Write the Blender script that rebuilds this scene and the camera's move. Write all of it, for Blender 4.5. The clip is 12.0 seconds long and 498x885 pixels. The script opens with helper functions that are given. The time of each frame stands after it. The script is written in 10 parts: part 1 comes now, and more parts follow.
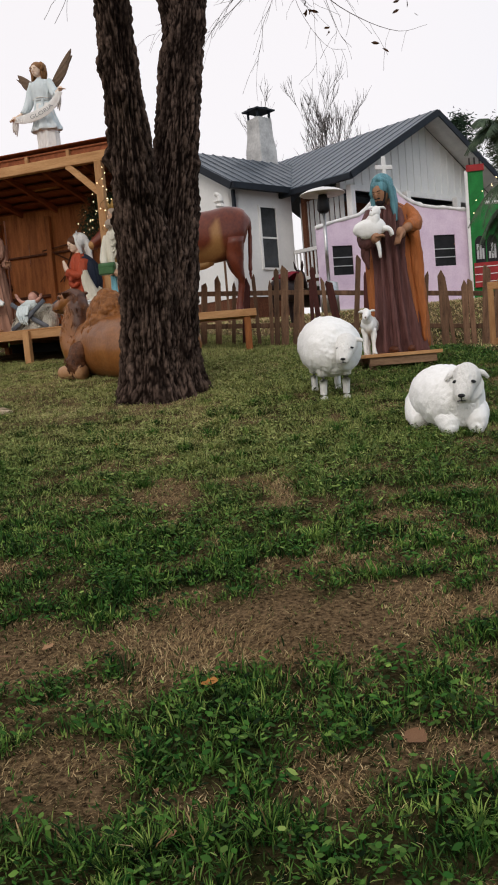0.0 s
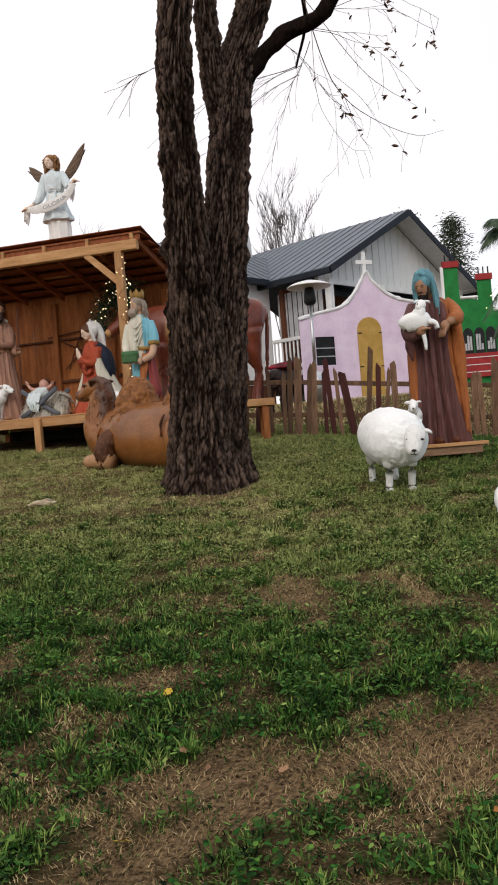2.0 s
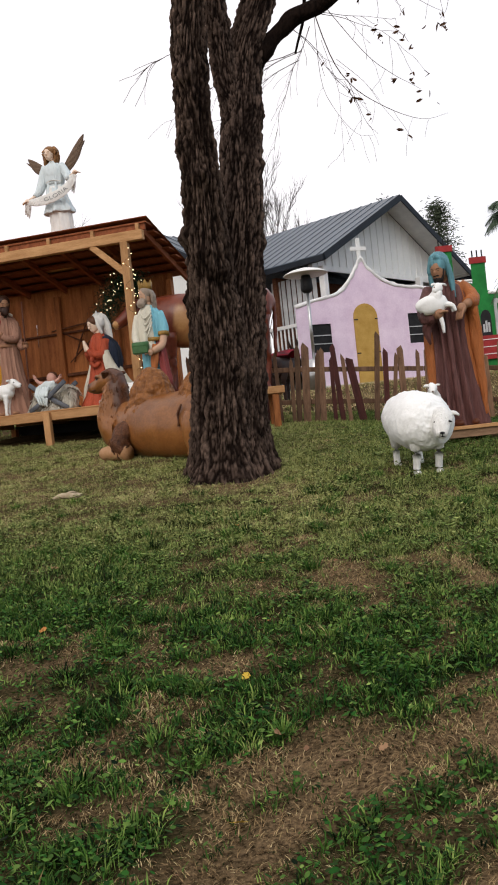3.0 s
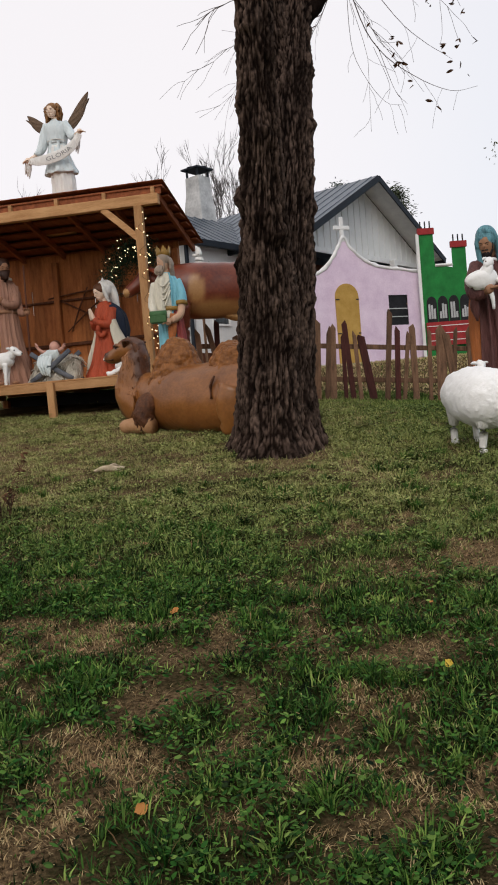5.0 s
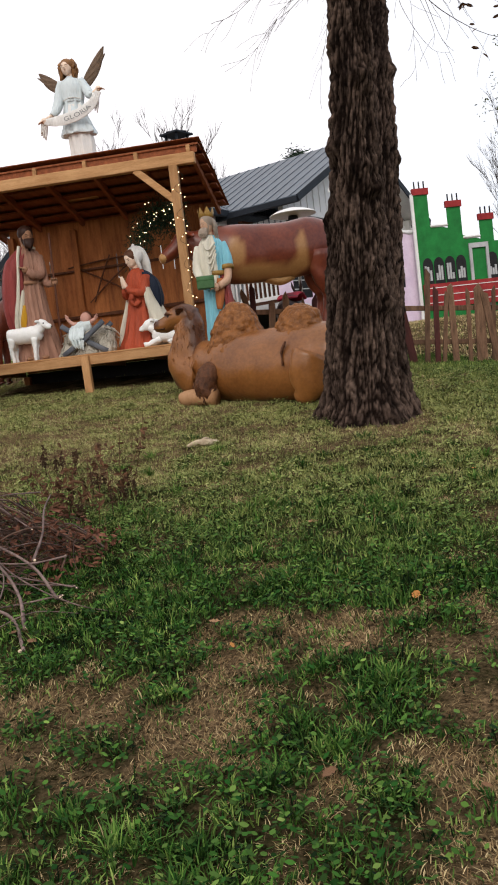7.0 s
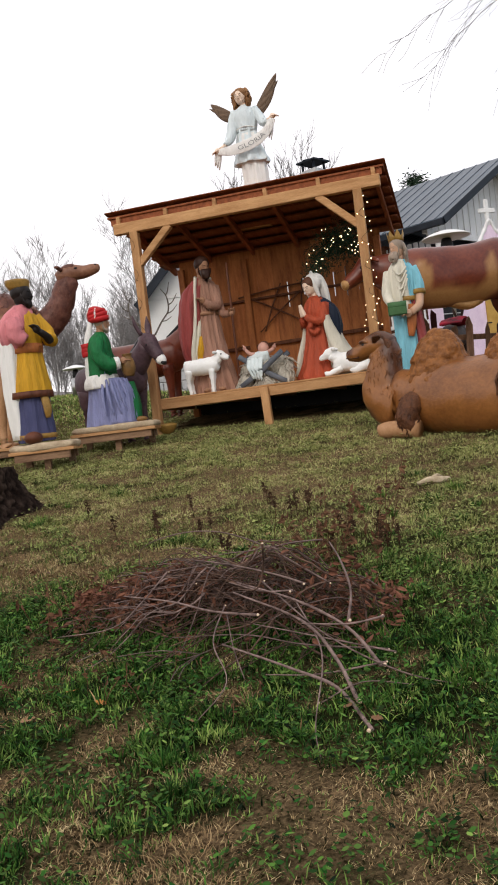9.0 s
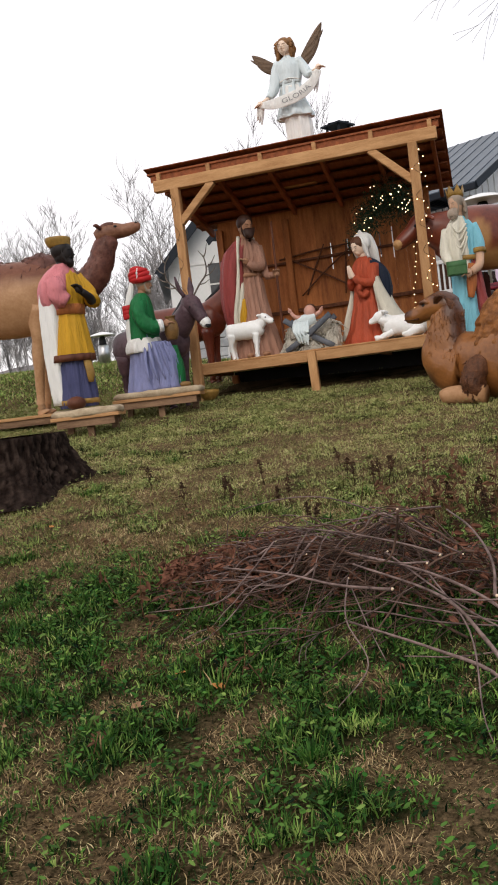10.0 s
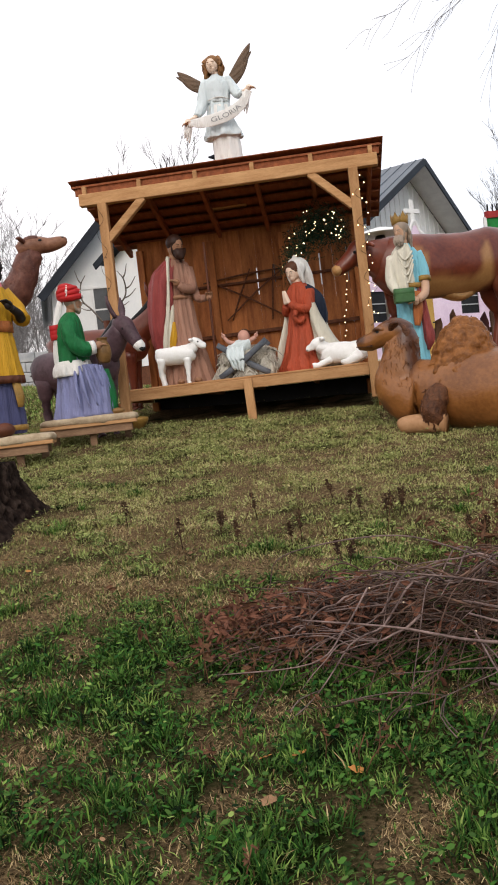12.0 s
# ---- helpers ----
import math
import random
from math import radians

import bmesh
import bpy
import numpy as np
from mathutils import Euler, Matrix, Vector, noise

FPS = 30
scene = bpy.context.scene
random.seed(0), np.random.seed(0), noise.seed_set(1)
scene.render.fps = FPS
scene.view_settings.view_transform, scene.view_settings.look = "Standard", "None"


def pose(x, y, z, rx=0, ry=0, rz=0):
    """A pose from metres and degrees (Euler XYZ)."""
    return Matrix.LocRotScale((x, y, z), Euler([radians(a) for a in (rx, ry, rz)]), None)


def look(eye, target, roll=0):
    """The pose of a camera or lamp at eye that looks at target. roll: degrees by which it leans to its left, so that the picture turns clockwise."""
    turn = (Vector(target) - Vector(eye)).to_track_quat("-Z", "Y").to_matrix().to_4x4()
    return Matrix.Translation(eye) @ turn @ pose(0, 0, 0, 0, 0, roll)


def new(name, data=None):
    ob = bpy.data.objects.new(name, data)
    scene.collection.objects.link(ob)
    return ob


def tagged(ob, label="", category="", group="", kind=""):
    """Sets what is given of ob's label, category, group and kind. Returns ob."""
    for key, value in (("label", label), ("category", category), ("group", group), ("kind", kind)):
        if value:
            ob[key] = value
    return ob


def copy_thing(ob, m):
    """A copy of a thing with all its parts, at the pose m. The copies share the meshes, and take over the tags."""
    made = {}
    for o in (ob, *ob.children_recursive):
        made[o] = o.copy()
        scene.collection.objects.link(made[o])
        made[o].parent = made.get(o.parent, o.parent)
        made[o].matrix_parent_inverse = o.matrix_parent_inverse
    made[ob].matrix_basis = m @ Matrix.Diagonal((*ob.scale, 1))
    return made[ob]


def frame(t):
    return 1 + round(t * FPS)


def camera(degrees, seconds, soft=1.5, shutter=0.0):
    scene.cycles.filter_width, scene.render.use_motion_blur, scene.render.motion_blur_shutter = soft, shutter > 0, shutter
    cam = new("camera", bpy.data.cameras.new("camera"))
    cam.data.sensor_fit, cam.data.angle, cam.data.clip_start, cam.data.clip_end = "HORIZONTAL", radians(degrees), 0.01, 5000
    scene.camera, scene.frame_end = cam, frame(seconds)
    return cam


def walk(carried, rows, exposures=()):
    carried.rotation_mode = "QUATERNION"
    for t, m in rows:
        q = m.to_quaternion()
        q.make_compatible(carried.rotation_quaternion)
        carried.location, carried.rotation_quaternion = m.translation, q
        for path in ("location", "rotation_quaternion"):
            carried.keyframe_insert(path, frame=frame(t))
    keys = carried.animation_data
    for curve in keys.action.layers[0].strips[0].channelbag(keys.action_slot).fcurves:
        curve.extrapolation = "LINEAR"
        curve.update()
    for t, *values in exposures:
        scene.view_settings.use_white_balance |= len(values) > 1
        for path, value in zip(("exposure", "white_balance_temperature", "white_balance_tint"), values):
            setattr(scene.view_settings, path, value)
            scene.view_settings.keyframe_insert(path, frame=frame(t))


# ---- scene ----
cam = camera(32.2, 12.0, soft=1.9)
METRES, EYE, TILT, LEAN, TURN = 6.3, 1.33, -5.0, 4.7, 0.0
ROWS = [
    (0.0, 0.0, 0.0, 0.0, -0.0, 0.0, -0.0),
    (0.5, -0.0479, 0.0093, 0.0011, -6.17, 1.69, -1.45),
    (1.0, -0.0845, 0.0137, 0.0058, -4.17, 2.76, 0.85),
    (1.5, -0.1223, 0.0267, 0.0053, -3.17, 2.56, 1.48),
    (2.0, -0.1584, 0.0297, 0.0071, -3.64, 5.77, 0.05),
    (2.5, -0.1895, 0.0312, 0.0059, -5.05, 5.17, 3.43),
    (3.0, -0.2121, 0.0343, 0.0036, -4.39, 5.12, 1.62),
    (5.0, -0.3603, 0.1098, -0.0002, -8.42, 3.85, 0.68),
    (5.5, -0.4028, 0.137, 0.0039, -6.18, 3.14, 1.27),
    (6.0, -0.4492, 0.1623, 0.0036, -3.57, 3.19, 0.25),
    (6.5, -0.4933, 0.182, 0.0035, -10.55, 1.77, 2.28),
    (8.5, -0.6256, 0.2791, 0.0258, -11.49, 3.32, 3.6),
    (9.0, -0.6611, 0.2917, 0.0283, -3.82, 4.0, 2.76),
    (9.5, -0.6998, 0.328, 0.0268, -1.79, 4.31, 3.5),
    (10.0, -0.7282, 0.3596, 0.0245, -3.27, 2.23, 2.55),
    (10.5, -0.7656, 0.3857, 0.0285, -7.48, 1.15, 3.35),
    (11.0, -0.7909, 0.4026, 0.0283, -9.82, 2.0, 3.24),
    (11.5, -0.8222, 0.4331, 0.0343, -12.07, 4.83, 4.29),
    (12.0, -0.8524, 0.4587, 0.0347, -12.52, 3.8, 2.97),
]
walk(cam, [(t, pose(0, 0, EYE, TILT, LEAN, TURN) @ pose(METRES * x, METRES * y, METRES * z, 90 + pitch, roll, yaw)) for t, x, y, z, yaw, pitch, roll in ROWS],
     exposures=((0.0, -0.18), (1.5, -0.08), (3.0, 0.02), (5.0, -0.2), (6.0, -0.09), (6.5, 0.04), (8.5, 0.18), (9.5, 0.08), (12.0, 0.25)))

# ---- light ----
world = bpy.data.worlds.new("overcast_sky")
scene.world = world
world.use_nodes = True
wn, wl = world.node_tree.nodes, world.node_tree.links
wn.clear()
w_out = wn.new("ShaderNodeOutputWorld")
w_bg = wn.new("ShaderNodeBackground")
w_sky = wn.new("ShaderNodeTexSky")
w_sky.sky_type = "NISHITA"
w_sky.sun_disc = False
SUN_EL, SUN_ROT = radians(28), radians(200)
w_sky.sun_elevation, w_sky.sun_rotation = SUN_EL, SUN_ROT
w_sky.dust_density = 4.0
w_mix = wn.new("ShaderNodeMix")
w_mix.data_type = "RGBA"
w_mix.inputs[0].default_value = 0.86
w_bg.inputs["Strength"].default_value = 0.122
# the cloud sheet thins to a pale blue towards +x
w_co = wn.new("ShaderNodeTexCoord")
w_sep = wn.new("ShaderNodeSeparateXYZ")
w_ramp = wn.new("ShaderNodeValToRGB")
w_ramp.color_ramp.interpolation = "EASE"
w_ramp.color_ramp.elements[0].position, w_ramp.color_ramp.elements[1].position = 0.15, 0.85
w_ramp.color_ramp.elements[0].color, w_ramp.color_ramp.elements[1].color = (1, 1, 1, 1), (0.70, 0.83, 0.94, 1)
w_cloud = wn.new("ShaderNodeMix")
w_cloud.data_type, w_cloud.blend_type = "RGBA", "MULTIPLY"
w_cloud.inputs[0].default_value = 1.0
w_cloud.inputs[6].default_value = (10.0, 9.55, 9.65, 1)
wl.new(w_co.outputs["Generated"], w_sep.inputs[0])
wl.new(w_sep.outputs[0], w_ramp.inputs[0])
wl.new(w_ramp.outputs[0], w_cloud.inputs[7])
wl.new(w_cloud.outputs[2], w_mix.inputs[7])
wl.new(w_sky.outputs[0], w_mix.inputs[6])
wl.new(w_mix.outputs[2], w_bg.inputs["Color"])
wl.new(w_bg.outputs[0], w_out.inputs["Surface"])

sun_data = bpy.data.lights.new("sun", "SUN")
sun_data.energy, sun_data.angle, sun_data.color = 0.8, radians(25), (1.0, 0.95, 0.88)
sun = new("sun", sun_data)
sun.matrix_basis = look((-8, -14, 20), (-2, 9, 1))

# ---- materials ----


def mat(name, c1, c2, scale=6.0, rough=0.75, bump=0.25, fine=70.0, metal=0.0, stretch=(1, 1, 1), vary=0.0, spec=0.2, dist=0.01, coat=0.0):
    """Two colours broken by coarse and fine noise, with relief; vary: brightness spread between objects."""
    m = bpy.data.materials.new(name)
    m.use_nodes = True
    t = m.node_tree
    n, l = t.nodes, t.links
    b = n["Principled BSDF"]
    co = n.new("ShaderNodeTexCoord")
    mp = n.new("ShaderNodeMapping")
    mp.inputs["Scale"].default_value = stretch
    l.new(co.outputs["Object"], mp.inputs["Vector"])
    n1 = n.new("ShaderNodeTexNoise")
    n1.inputs["Scale"].default_value, n1.inputs["Detail"].default_value, n1.inputs["Roughness"].default_value = scale, 6.0, 0.62
    n2 = n.new("ShaderNodeTexNoise")
    n2.inputs["Scale"].default_value, n2.inputs["Detail"].default_value = fine, 4.0
    l.new(mp.outputs[0], n1.inputs["Vector"])
    l.new(mp.outputs[0], n2.inputs["Vector"])
    add = n.new("ShaderNodeMath")
    add.operation = "MULTIPLY_ADD"
    add.inputs[1].default_value, add.inputs[2].default_value = 0.35, -0.17
    l.new(n2.outputs[0], add.inputs[0])
    s = n.new("ShaderNodeMath")
    s.operation = "ADD"
    l.new(n1.outputs[0], s.inputs[0])
    l.new(add.outputs[0], s.inputs[1])
    rmp = n.new("ShaderNodeValToRGB")
    rmp.color_ramp.elements[0].position, rmp.color_ramp.elements[1].position = 0.32, 0.68
    rmp.color_ramp.elements[0].color, rmp.color_ramp.elements[1].color = (*c1, 1), (*c2, 1)
    l.new(s.outputs[0], rmp.inputs[0])
    last = rmp.outputs[0]
    if vary:
        info = n.new("ShaderNodeObjectInfo")
        hsv = n.new("ShaderNodeHueSaturation")
        mr = n.new("ShaderNodeMapRange")
        mr.inputs["To Min"].default_value, mr.inputs["To Max"].default_value = 1 - vary, 1 + vary
        l.new(info.outputs["Random"], mr.inputs["Value"])
        l.new(mr.outputs[0], hsv.inputs["Value"])
        l.new(last, hsv.inputs["Color"])
        last = hsv.outputs[0]
    l.new(last, b.inputs["Base Color"])
    rr = n.new("ShaderNodeMapRange")
    rr.inputs["To Min"].default_value, rr.inputs["To Max"].default_value = max(0.05, rough - 0.1), min(1, rough + 0.1)
    l.new(n1.outputs[0], rr.inputs["Value"])
    l.new(rr.outputs[0], b.inputs["Roughness"])
    b.inputs["Metallic"].default_value = metal
    b.inputs["Specular IOR Level"].default_value = spec
    b.inputs["Coat Weight"].default_value = coat
    if bump:
        bp = n.new("ShaderNodeBump")
        bp.inputs["Strength"].default_value, bp.inputs["Distance"].default_value = bump, dist
        l.new(s.outputs[0], bp.inputs["Height"])
        l.new(bp.outputs[0], b.inputs["Normal"])
    return m


def paint(name, c, d=0.82, rough=0.5, bump=0.15):
    """Weathered statue paint of one colour."""
    return mat(name, tuple(v * d for v in c), c, scale=7, rough=rough, bump=bump, fine=45, spec=0.22)


def cloth(name, c, d=0.7, rough=0.55):
    """Painted drapery with modelled upright pleats."""
    return mat(name, tuple(v * d for v in c), c, scale=3.0, rough=rough, bump=0.9, fine=16, stretch=(4.5, 4.5, 0.55), spec=0.22, dist=0.035)


WOOD = mat("new_pine", (0.35, 0.172, 0.068), (0.55, 0.315, 0.148), scale=2.5, fine=30, stretch=(1, 6, 6), rough=0.7, bump=0.25, vary=0.12)
WOOD_V = mat("new_pine_upright", (0.35, 0.172, 0.068), (0.54, 0.305, 0.143), scale=2.5, fine=30, stretch=(6, 6, 1), rough=0.7, bump=0.25, vary=0.12)
CEDAR = mat("red_cedar_boards", (0.22, 0.070, 0.021), (0.48, 0.18, 0.058), scale=2.2, fine=24, stretch=(7, 7, 1), rough=0.7, bump=0.3, vary=0.16)
ROOFRED = mat("rust_red_roof_boards", (0.17, 0.050, 0.021), (0.34, 0.110, 0.045), scale=2.5, fine=30, stretch=(7, 1, 7), rough=0.75, bump=0.2, vary=0.1)
TWIGWOOD = mat("dark_stick_and_porch_shade", (0.075, 0.028, 0.015), (0.16, 0.065, 0.034), scale=20, rough=0.85)
PICKET = mat("weathered_picket", (0.075, 0.041, 0.025), (0.25, 0.145, 0.088), scale=3, fine=35, stretch=(7, 7, 1), rough=0.85, bump=0.4, vary=0.4)
PICKET_RED = mat("red_brown_picket", (0.040, 0.014, 0.012), (0.095, 0.032, 0.027), scale=3, fine=35, stretch=(7, 7, 1), rough=0.85, bump=0.4, vary=0.2)
BARK = mat("walnut_bark", (0.005, 0.0035, 0.003), (0.021, 0.013, 0.010), scale=14, fine=70, stretch=(1.6, 1.6, 0.6), rough=0.95, bump=1.0, dist=0.04, spec=0.03)
TWIG = mat("bare_twig", (0.045, 0.030, 0.026), (0.12, 0.085, 0.07), scale=15, rough=0.9, spec=0.2)
FARTWIG = mat("far_bare_branches", (0.075, 0.064, 0.060), (0.16, 0.143, 0.137), scale=3, rough=0.95, bump=0)
SIDING = mat("white_siding", (0.70, 0.71, 0.71), (0.79, 0.79, 0.78), scale=1.2, fine=14, rough=0.65, bump=0.08)
TRIMW = mat("white_trim", (0.66, 0.66, 0.66), (0.8, 0.8, 0.79), scale=3, rough=0.55, bump=0.05)
CREAM = mat("cream_wall", (0.52, 0.50, 0.43), (0.68, 0.66, 0.58), scale=1.5, rough=0.7, bump=0.08)
SLATE = mat("blue_grey_metal_roof", (0.05, 0.068, 0.09), (0.12, 0.145, 0.175), scale=1.5, fine=18, rough=0.38, bump=0.05, metal=0.3)
FASCIA = mat("dark_blue_fascia", (0.008, 0.011, 0.017), (0.020, 0.025, 0.034), scale=3, rough=0.6, bump=0.05)
GLASSDARK = mat("dark_window_glass", (0.012, 0.014, 0.016), (0.04, 0.045, 0.05), scale=2, rough=0.08, bump=0, spec=0.6)
PINK = mat("lilac_painted_panel", (0.64, 0.49, 0.64), (0.80, 0.66, 0.79), scale=2.2, fine=22, rough=0.6, bump=0.1)
GOLDP = mat("ochre_painted_door", (0.38, 0.22, 0.045), (0.52, 0.33, 0.09), scale=3, rough=0.6, bump=0.05)
GREENP = mat("green_painted_panel", (0.008, 0.13, 0.025), (0.016, 0.22, 0.045), scale=3, rough=0.5, bump=0.08)
REDP = mat("red_painted_trim", (0.22, 0.016, 0.018), (0.36, 0.035, 0.035), scale=4, rough=0.55, bump=0.08)
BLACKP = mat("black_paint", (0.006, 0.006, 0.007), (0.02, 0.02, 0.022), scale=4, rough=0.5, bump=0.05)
GREYP = mat("grey_paint", (0.35, 0.36, 0.37), (0.5, 0.51, 0.52), scale=4, rough=0.5, bump=0.05)
PLASTER = mat("weathered_chimney_plaster", (0.33, 0.33, 0.33), (0.62, 0.62, 0.61), scale=2.0, fine=14, rough=0.85, bump=0.3)
BLOCK = mat("grey_concrete_block", (0.30, 0.31, 0.32), (0.50, 0.50, 0.50), scale=4, rough=0.9, bump=0.3, vary=0.1)
STEEL = mat("brushed_steel", (0.35, 0.36, 0.37), (0.6, 0.6, 0.6), scale=5, rough=0.35, bump=0.02, metal=0.9)
STANDWOOD = mat("weathered_stand_wood", (0.13, 0.072, 0.042), (0.30, 0.185, 0.11), scale=3, fine=30, stretch=(1, 6, 6), rough=0.8, bump=0.3, vary=0.15)
SNOWBASE = mat("cream_plaster_base", (0.30, 0.22, 0.14), (0.52, 0.42, 0.29), scale=6, fine=35, rough=0.85, bump=0.6, dist=0.02)
CABLE = mat("black_wire", (0.006, 0.009, 0.006), (0.015, 0.02, 0.012), scale=9, rough=0.6)


def emitter(name, c, strength):
    m = bpy.data.materials.new(name)
    m.use_nodes = True
    b = m.node_tree.nodes["Principled BSDF"]
    b.inputs["Base Color"].default_value = (*c, 1)
    b.inputs["Emission Color"].default_value = (*c, 1)
    b.inputs["Emission Strength"].default_value = strength
    return m


BULB = emitter("warm_bulb", (1.0, 0.74, 0.42), 4.5)

# ---- mesh helpers ----


def catmull(rows, sub):
    """Rows of numbers, smoothly filled in between."""
    p = np.array(rows, float)
    if len(p) < 3 or sub < 2:
        return p
    q = np.vstack([2 * p[0] - p[1], p, 2 * p[-1] - p[-2]])
    out = []
    for i in range(1, len(q) - 2):
        for k in range(sub):
            u = k / sub
            out.append(0.5 * (2 * q[i] + (q[i + 1] - q[i - 1]) * u + (2 * q[i - 1] - 5 * q[i] + 4 * q[i + 1] - q[i + 2]) * u * u + (3 * q[i] - q[i - 1] - 3 * q[i + 1] + q[i + 2]) * u ** 3))
    out.append(p[-1])
    return np.array(out)


def skin(bm, rings, mi=0, cap=True):
    """Joins rings of points into a closed tube."""
    vs = [[bm.verts.new(c) for c in r] for r in rings]
    n = len(vs[0])
    for a, b in zip(vs, vs[1:]):
        for i in range(n):
            f = bm.faces.new((a[i], a[(i + 1) % n], b[(i + 1) % n], b[i]))
            f.material_index, f.smooth = mi, True
    if cap:
        for r, flip in ((vs[0], True), (vs[-1], False)):
            f = bm.faces.new(list(reversed(r)) if flip else r)
            f.material_index, f.smooth = mi, True
    return vs


def loft(bm, rows, mi=0, n=28, folds=0, amp=0.0, sub=4, twist=0.0, a0=0.0):
    """Level rings (x, y, z, rx, ry[, fold]) from bottom to top; folds: pleats round the ring."""
    rings = []
    rr = catmull(rows, sub)
    for j, r in enumerate(rr):
        ring = []
        am = amp * (r[5] if len(r) > 5 else 1.0)
        for i in range(n):
            a = 2 * math.pi * i / n
            w = 1.0
            if folds:
                w += am * (math.sin(folds * a + a0 + twist * j) + 0.5 * math.sin((folds * 1.7) * a + 2 + a0 - twist * j * 0.7))
            ring.append((r[0] + r[3] * w * math.cos(a), r[1] + r[4] * w * math.sin(a), r[2]))
        rings.append(ring)
    return skin(bm, rings, mi)


def limb(bm, rows, mi=0, n=14, sub=4, up=(0, 0, 1), lump=0.0):
    """A tube along points (x, y, z, r) or (x, y, z, side radius, upright radius)."""
    rr = catmull([tuple(r) if len(r) > 4 else (*r, r[3]) for r in rows], sub)
    rings = []
    upv = Vector(up)
    for j, r in enumerate(rr):
        c = Vector(r[:3])
        t = (Vector(rr[min(j + 1, len(rr) - 1)][:3]) - Vector(rr[max(j - 1, 0)][:3])).normalized()
        s = t.cross(upv)
        if s.length < 0.05:
            s = t.cross(Vector((0, 1, 0)))
        s.normalize()
        u = s.cross(t).normalized()
        ra, rb = max(r[3], 0.002), max(r[4] if len(r) > 4 else r[3], 0.002)
        ring = []
        for i in range(n):
            a = 2 * math.pi * i / n
            k = 1.0 + (lump * noise.noise(c * 6 + Vector((math.cos(a), math.sin(a), 0)) * 1.3) if lump else 0)
            ring.append(c + s * (ra * k * math.cos(a)) + u * (rb * k * math.sin(a)))
        rings.append(ring)
    return skin(bm, rings, mi)


def ball(bm, c, r, mi=0, rot=(0, 0, 0), n=18, m=12):
    """An ellipsoid."""
    r = (r, r, r) if isinstance(r, (int, float)) else r
    e = Euler([radians(a) for a in rot]).to_matrix()
    rings = []
    for j in range(m + 1):
        p = math.pi * (0.02 + 0.96 * j / m)
        rings.append([Vector(c) + e @ Vector((r[0] * math.sin(p) * math.cos(2 * math.pi * i / n), r[1] * math.sin(p) * math.sin(2 * math.pi * i / n), -r[2] * math.cos(p))) for i in range(n)])
    return skin(bm, rings, mi)


def box(bm, x0, x1, y0, y1, z0, z1, mi=0, bevel=0.0, m=None):
    r = bmesh.ops.create_cube(bm, size=1.0)
    vs = r["verts"]
    for v in vs:
        v.co = Vector(((x0 + x1) / 2 + v.co.x * (x1 - x0), (y0 + y1) / 2 + v.co.y * (y1 - y0), (z0 + z1) / 2 + v.co.z * (z1 - z0)))
    fs = {f for v in vs for f in v.link_faces}
    for f in fs:
        f.material_index = mi
    if bevel:
        es = {e for f in fs for e in f.edges}
        r2 = bmesh.ops.bevel(bm, geom=list(es), offset=bevel, segments=1, affect="EDGES", profile=0.5)
        for f in r2["faces"]:
            f.material_index = mi
        vs = list({v for f in fs if f.is_valid for v in f.verts} | {v for f in r2["faces"] for v in f.verts})
    if m is not None:
        bmesh.ops.transform(bm, matrix=m, verts=vs)
    return vs


def beam(bm, p0, p1, w, h, mi=0, bevel=0.006, roll=0.0):
    """A squared timber from p0 to p1: w across, h upright."""
    p0, p1 = Vector(p0), Vector(p1)
    d = p1 - p0
    x = d.normalized()
    up = Vector((0, 0, 1)) if abs(x.z) < 0.95 else Vector((0, 1, 0))
    y = up.cross(x).normalized()
    z = x.cross(y)
    rot = Matrix((x, y, z)).transposed().to_4x4() @ Matrix.Rotation(radians(roll), 4, "X")
    return box(bm, -d.length / 2, d.length / 2, -w / 2, w / 2, -h / 2, h / 2, mi, bevel, Matrix.Translation((p0 + p1) / 2) @ rot)


def prism(bm, outline, y0, y1, mi=0):
    """An upright plate: an outline of (x, z) given depth from y0 to y1."""
    a = [bm.verts.new((x, y0, z)) for x, z in outline]
    b = [bm.verts.new((x, y1, z)) for x, z in outline]
    n = len(a)
    fs = [bm.faces.new(a), bm.faces.new(list(reversed(b)))]
    fs += [bm.faces.new((a[i], b[i], b[(i + 1) % n], a[(i + 1) % n])) for i in range(n)]
    for f in fs:
        f.material_index = mi
    return fs


def mesh_of(name, bm, mats):
    bmesh.ops.recalc_face_normals(bm, faces=bm.faces[:])
    me = bpy.data.meshes.new(name)
    bm.to_mesh(me)
    bm.free()
    for m in mats if isinstance(mats, (list, tuple)) else (mats,):
        me.materials.append(m)
    return me


def solid(name, bm, mats, m=None, label="", category="", group="", kind=""):
    """One mesh as a top-level thing."""
    ob = new(name, mesh_of(name, bm, mats))
    if m is not None:
        ob.matrix_basis = m
    return tagged(ob, label, category, group, kind)


def thing(name, m, label, category, group="", kind=""):
    """An Empty at the base of a thing made of parts."""
    ob = new(name)
    ob.empty_display_size = 0.1
    ob.matrix_basis = m
    return tagged(ob, label, category, group, kind)


def part(name, bm, material, parent, label=""):
    ob = new(name, mesh_of(name, bm, material))
    ob.parent = parent
    return tagged(ob, label)


def share(name, me, parent, m):
    """A further piece on a mesh that exists already."""
    ob = new(name, me)
    ob.parent = parent
    ob.matrix_basis = m
    return ob


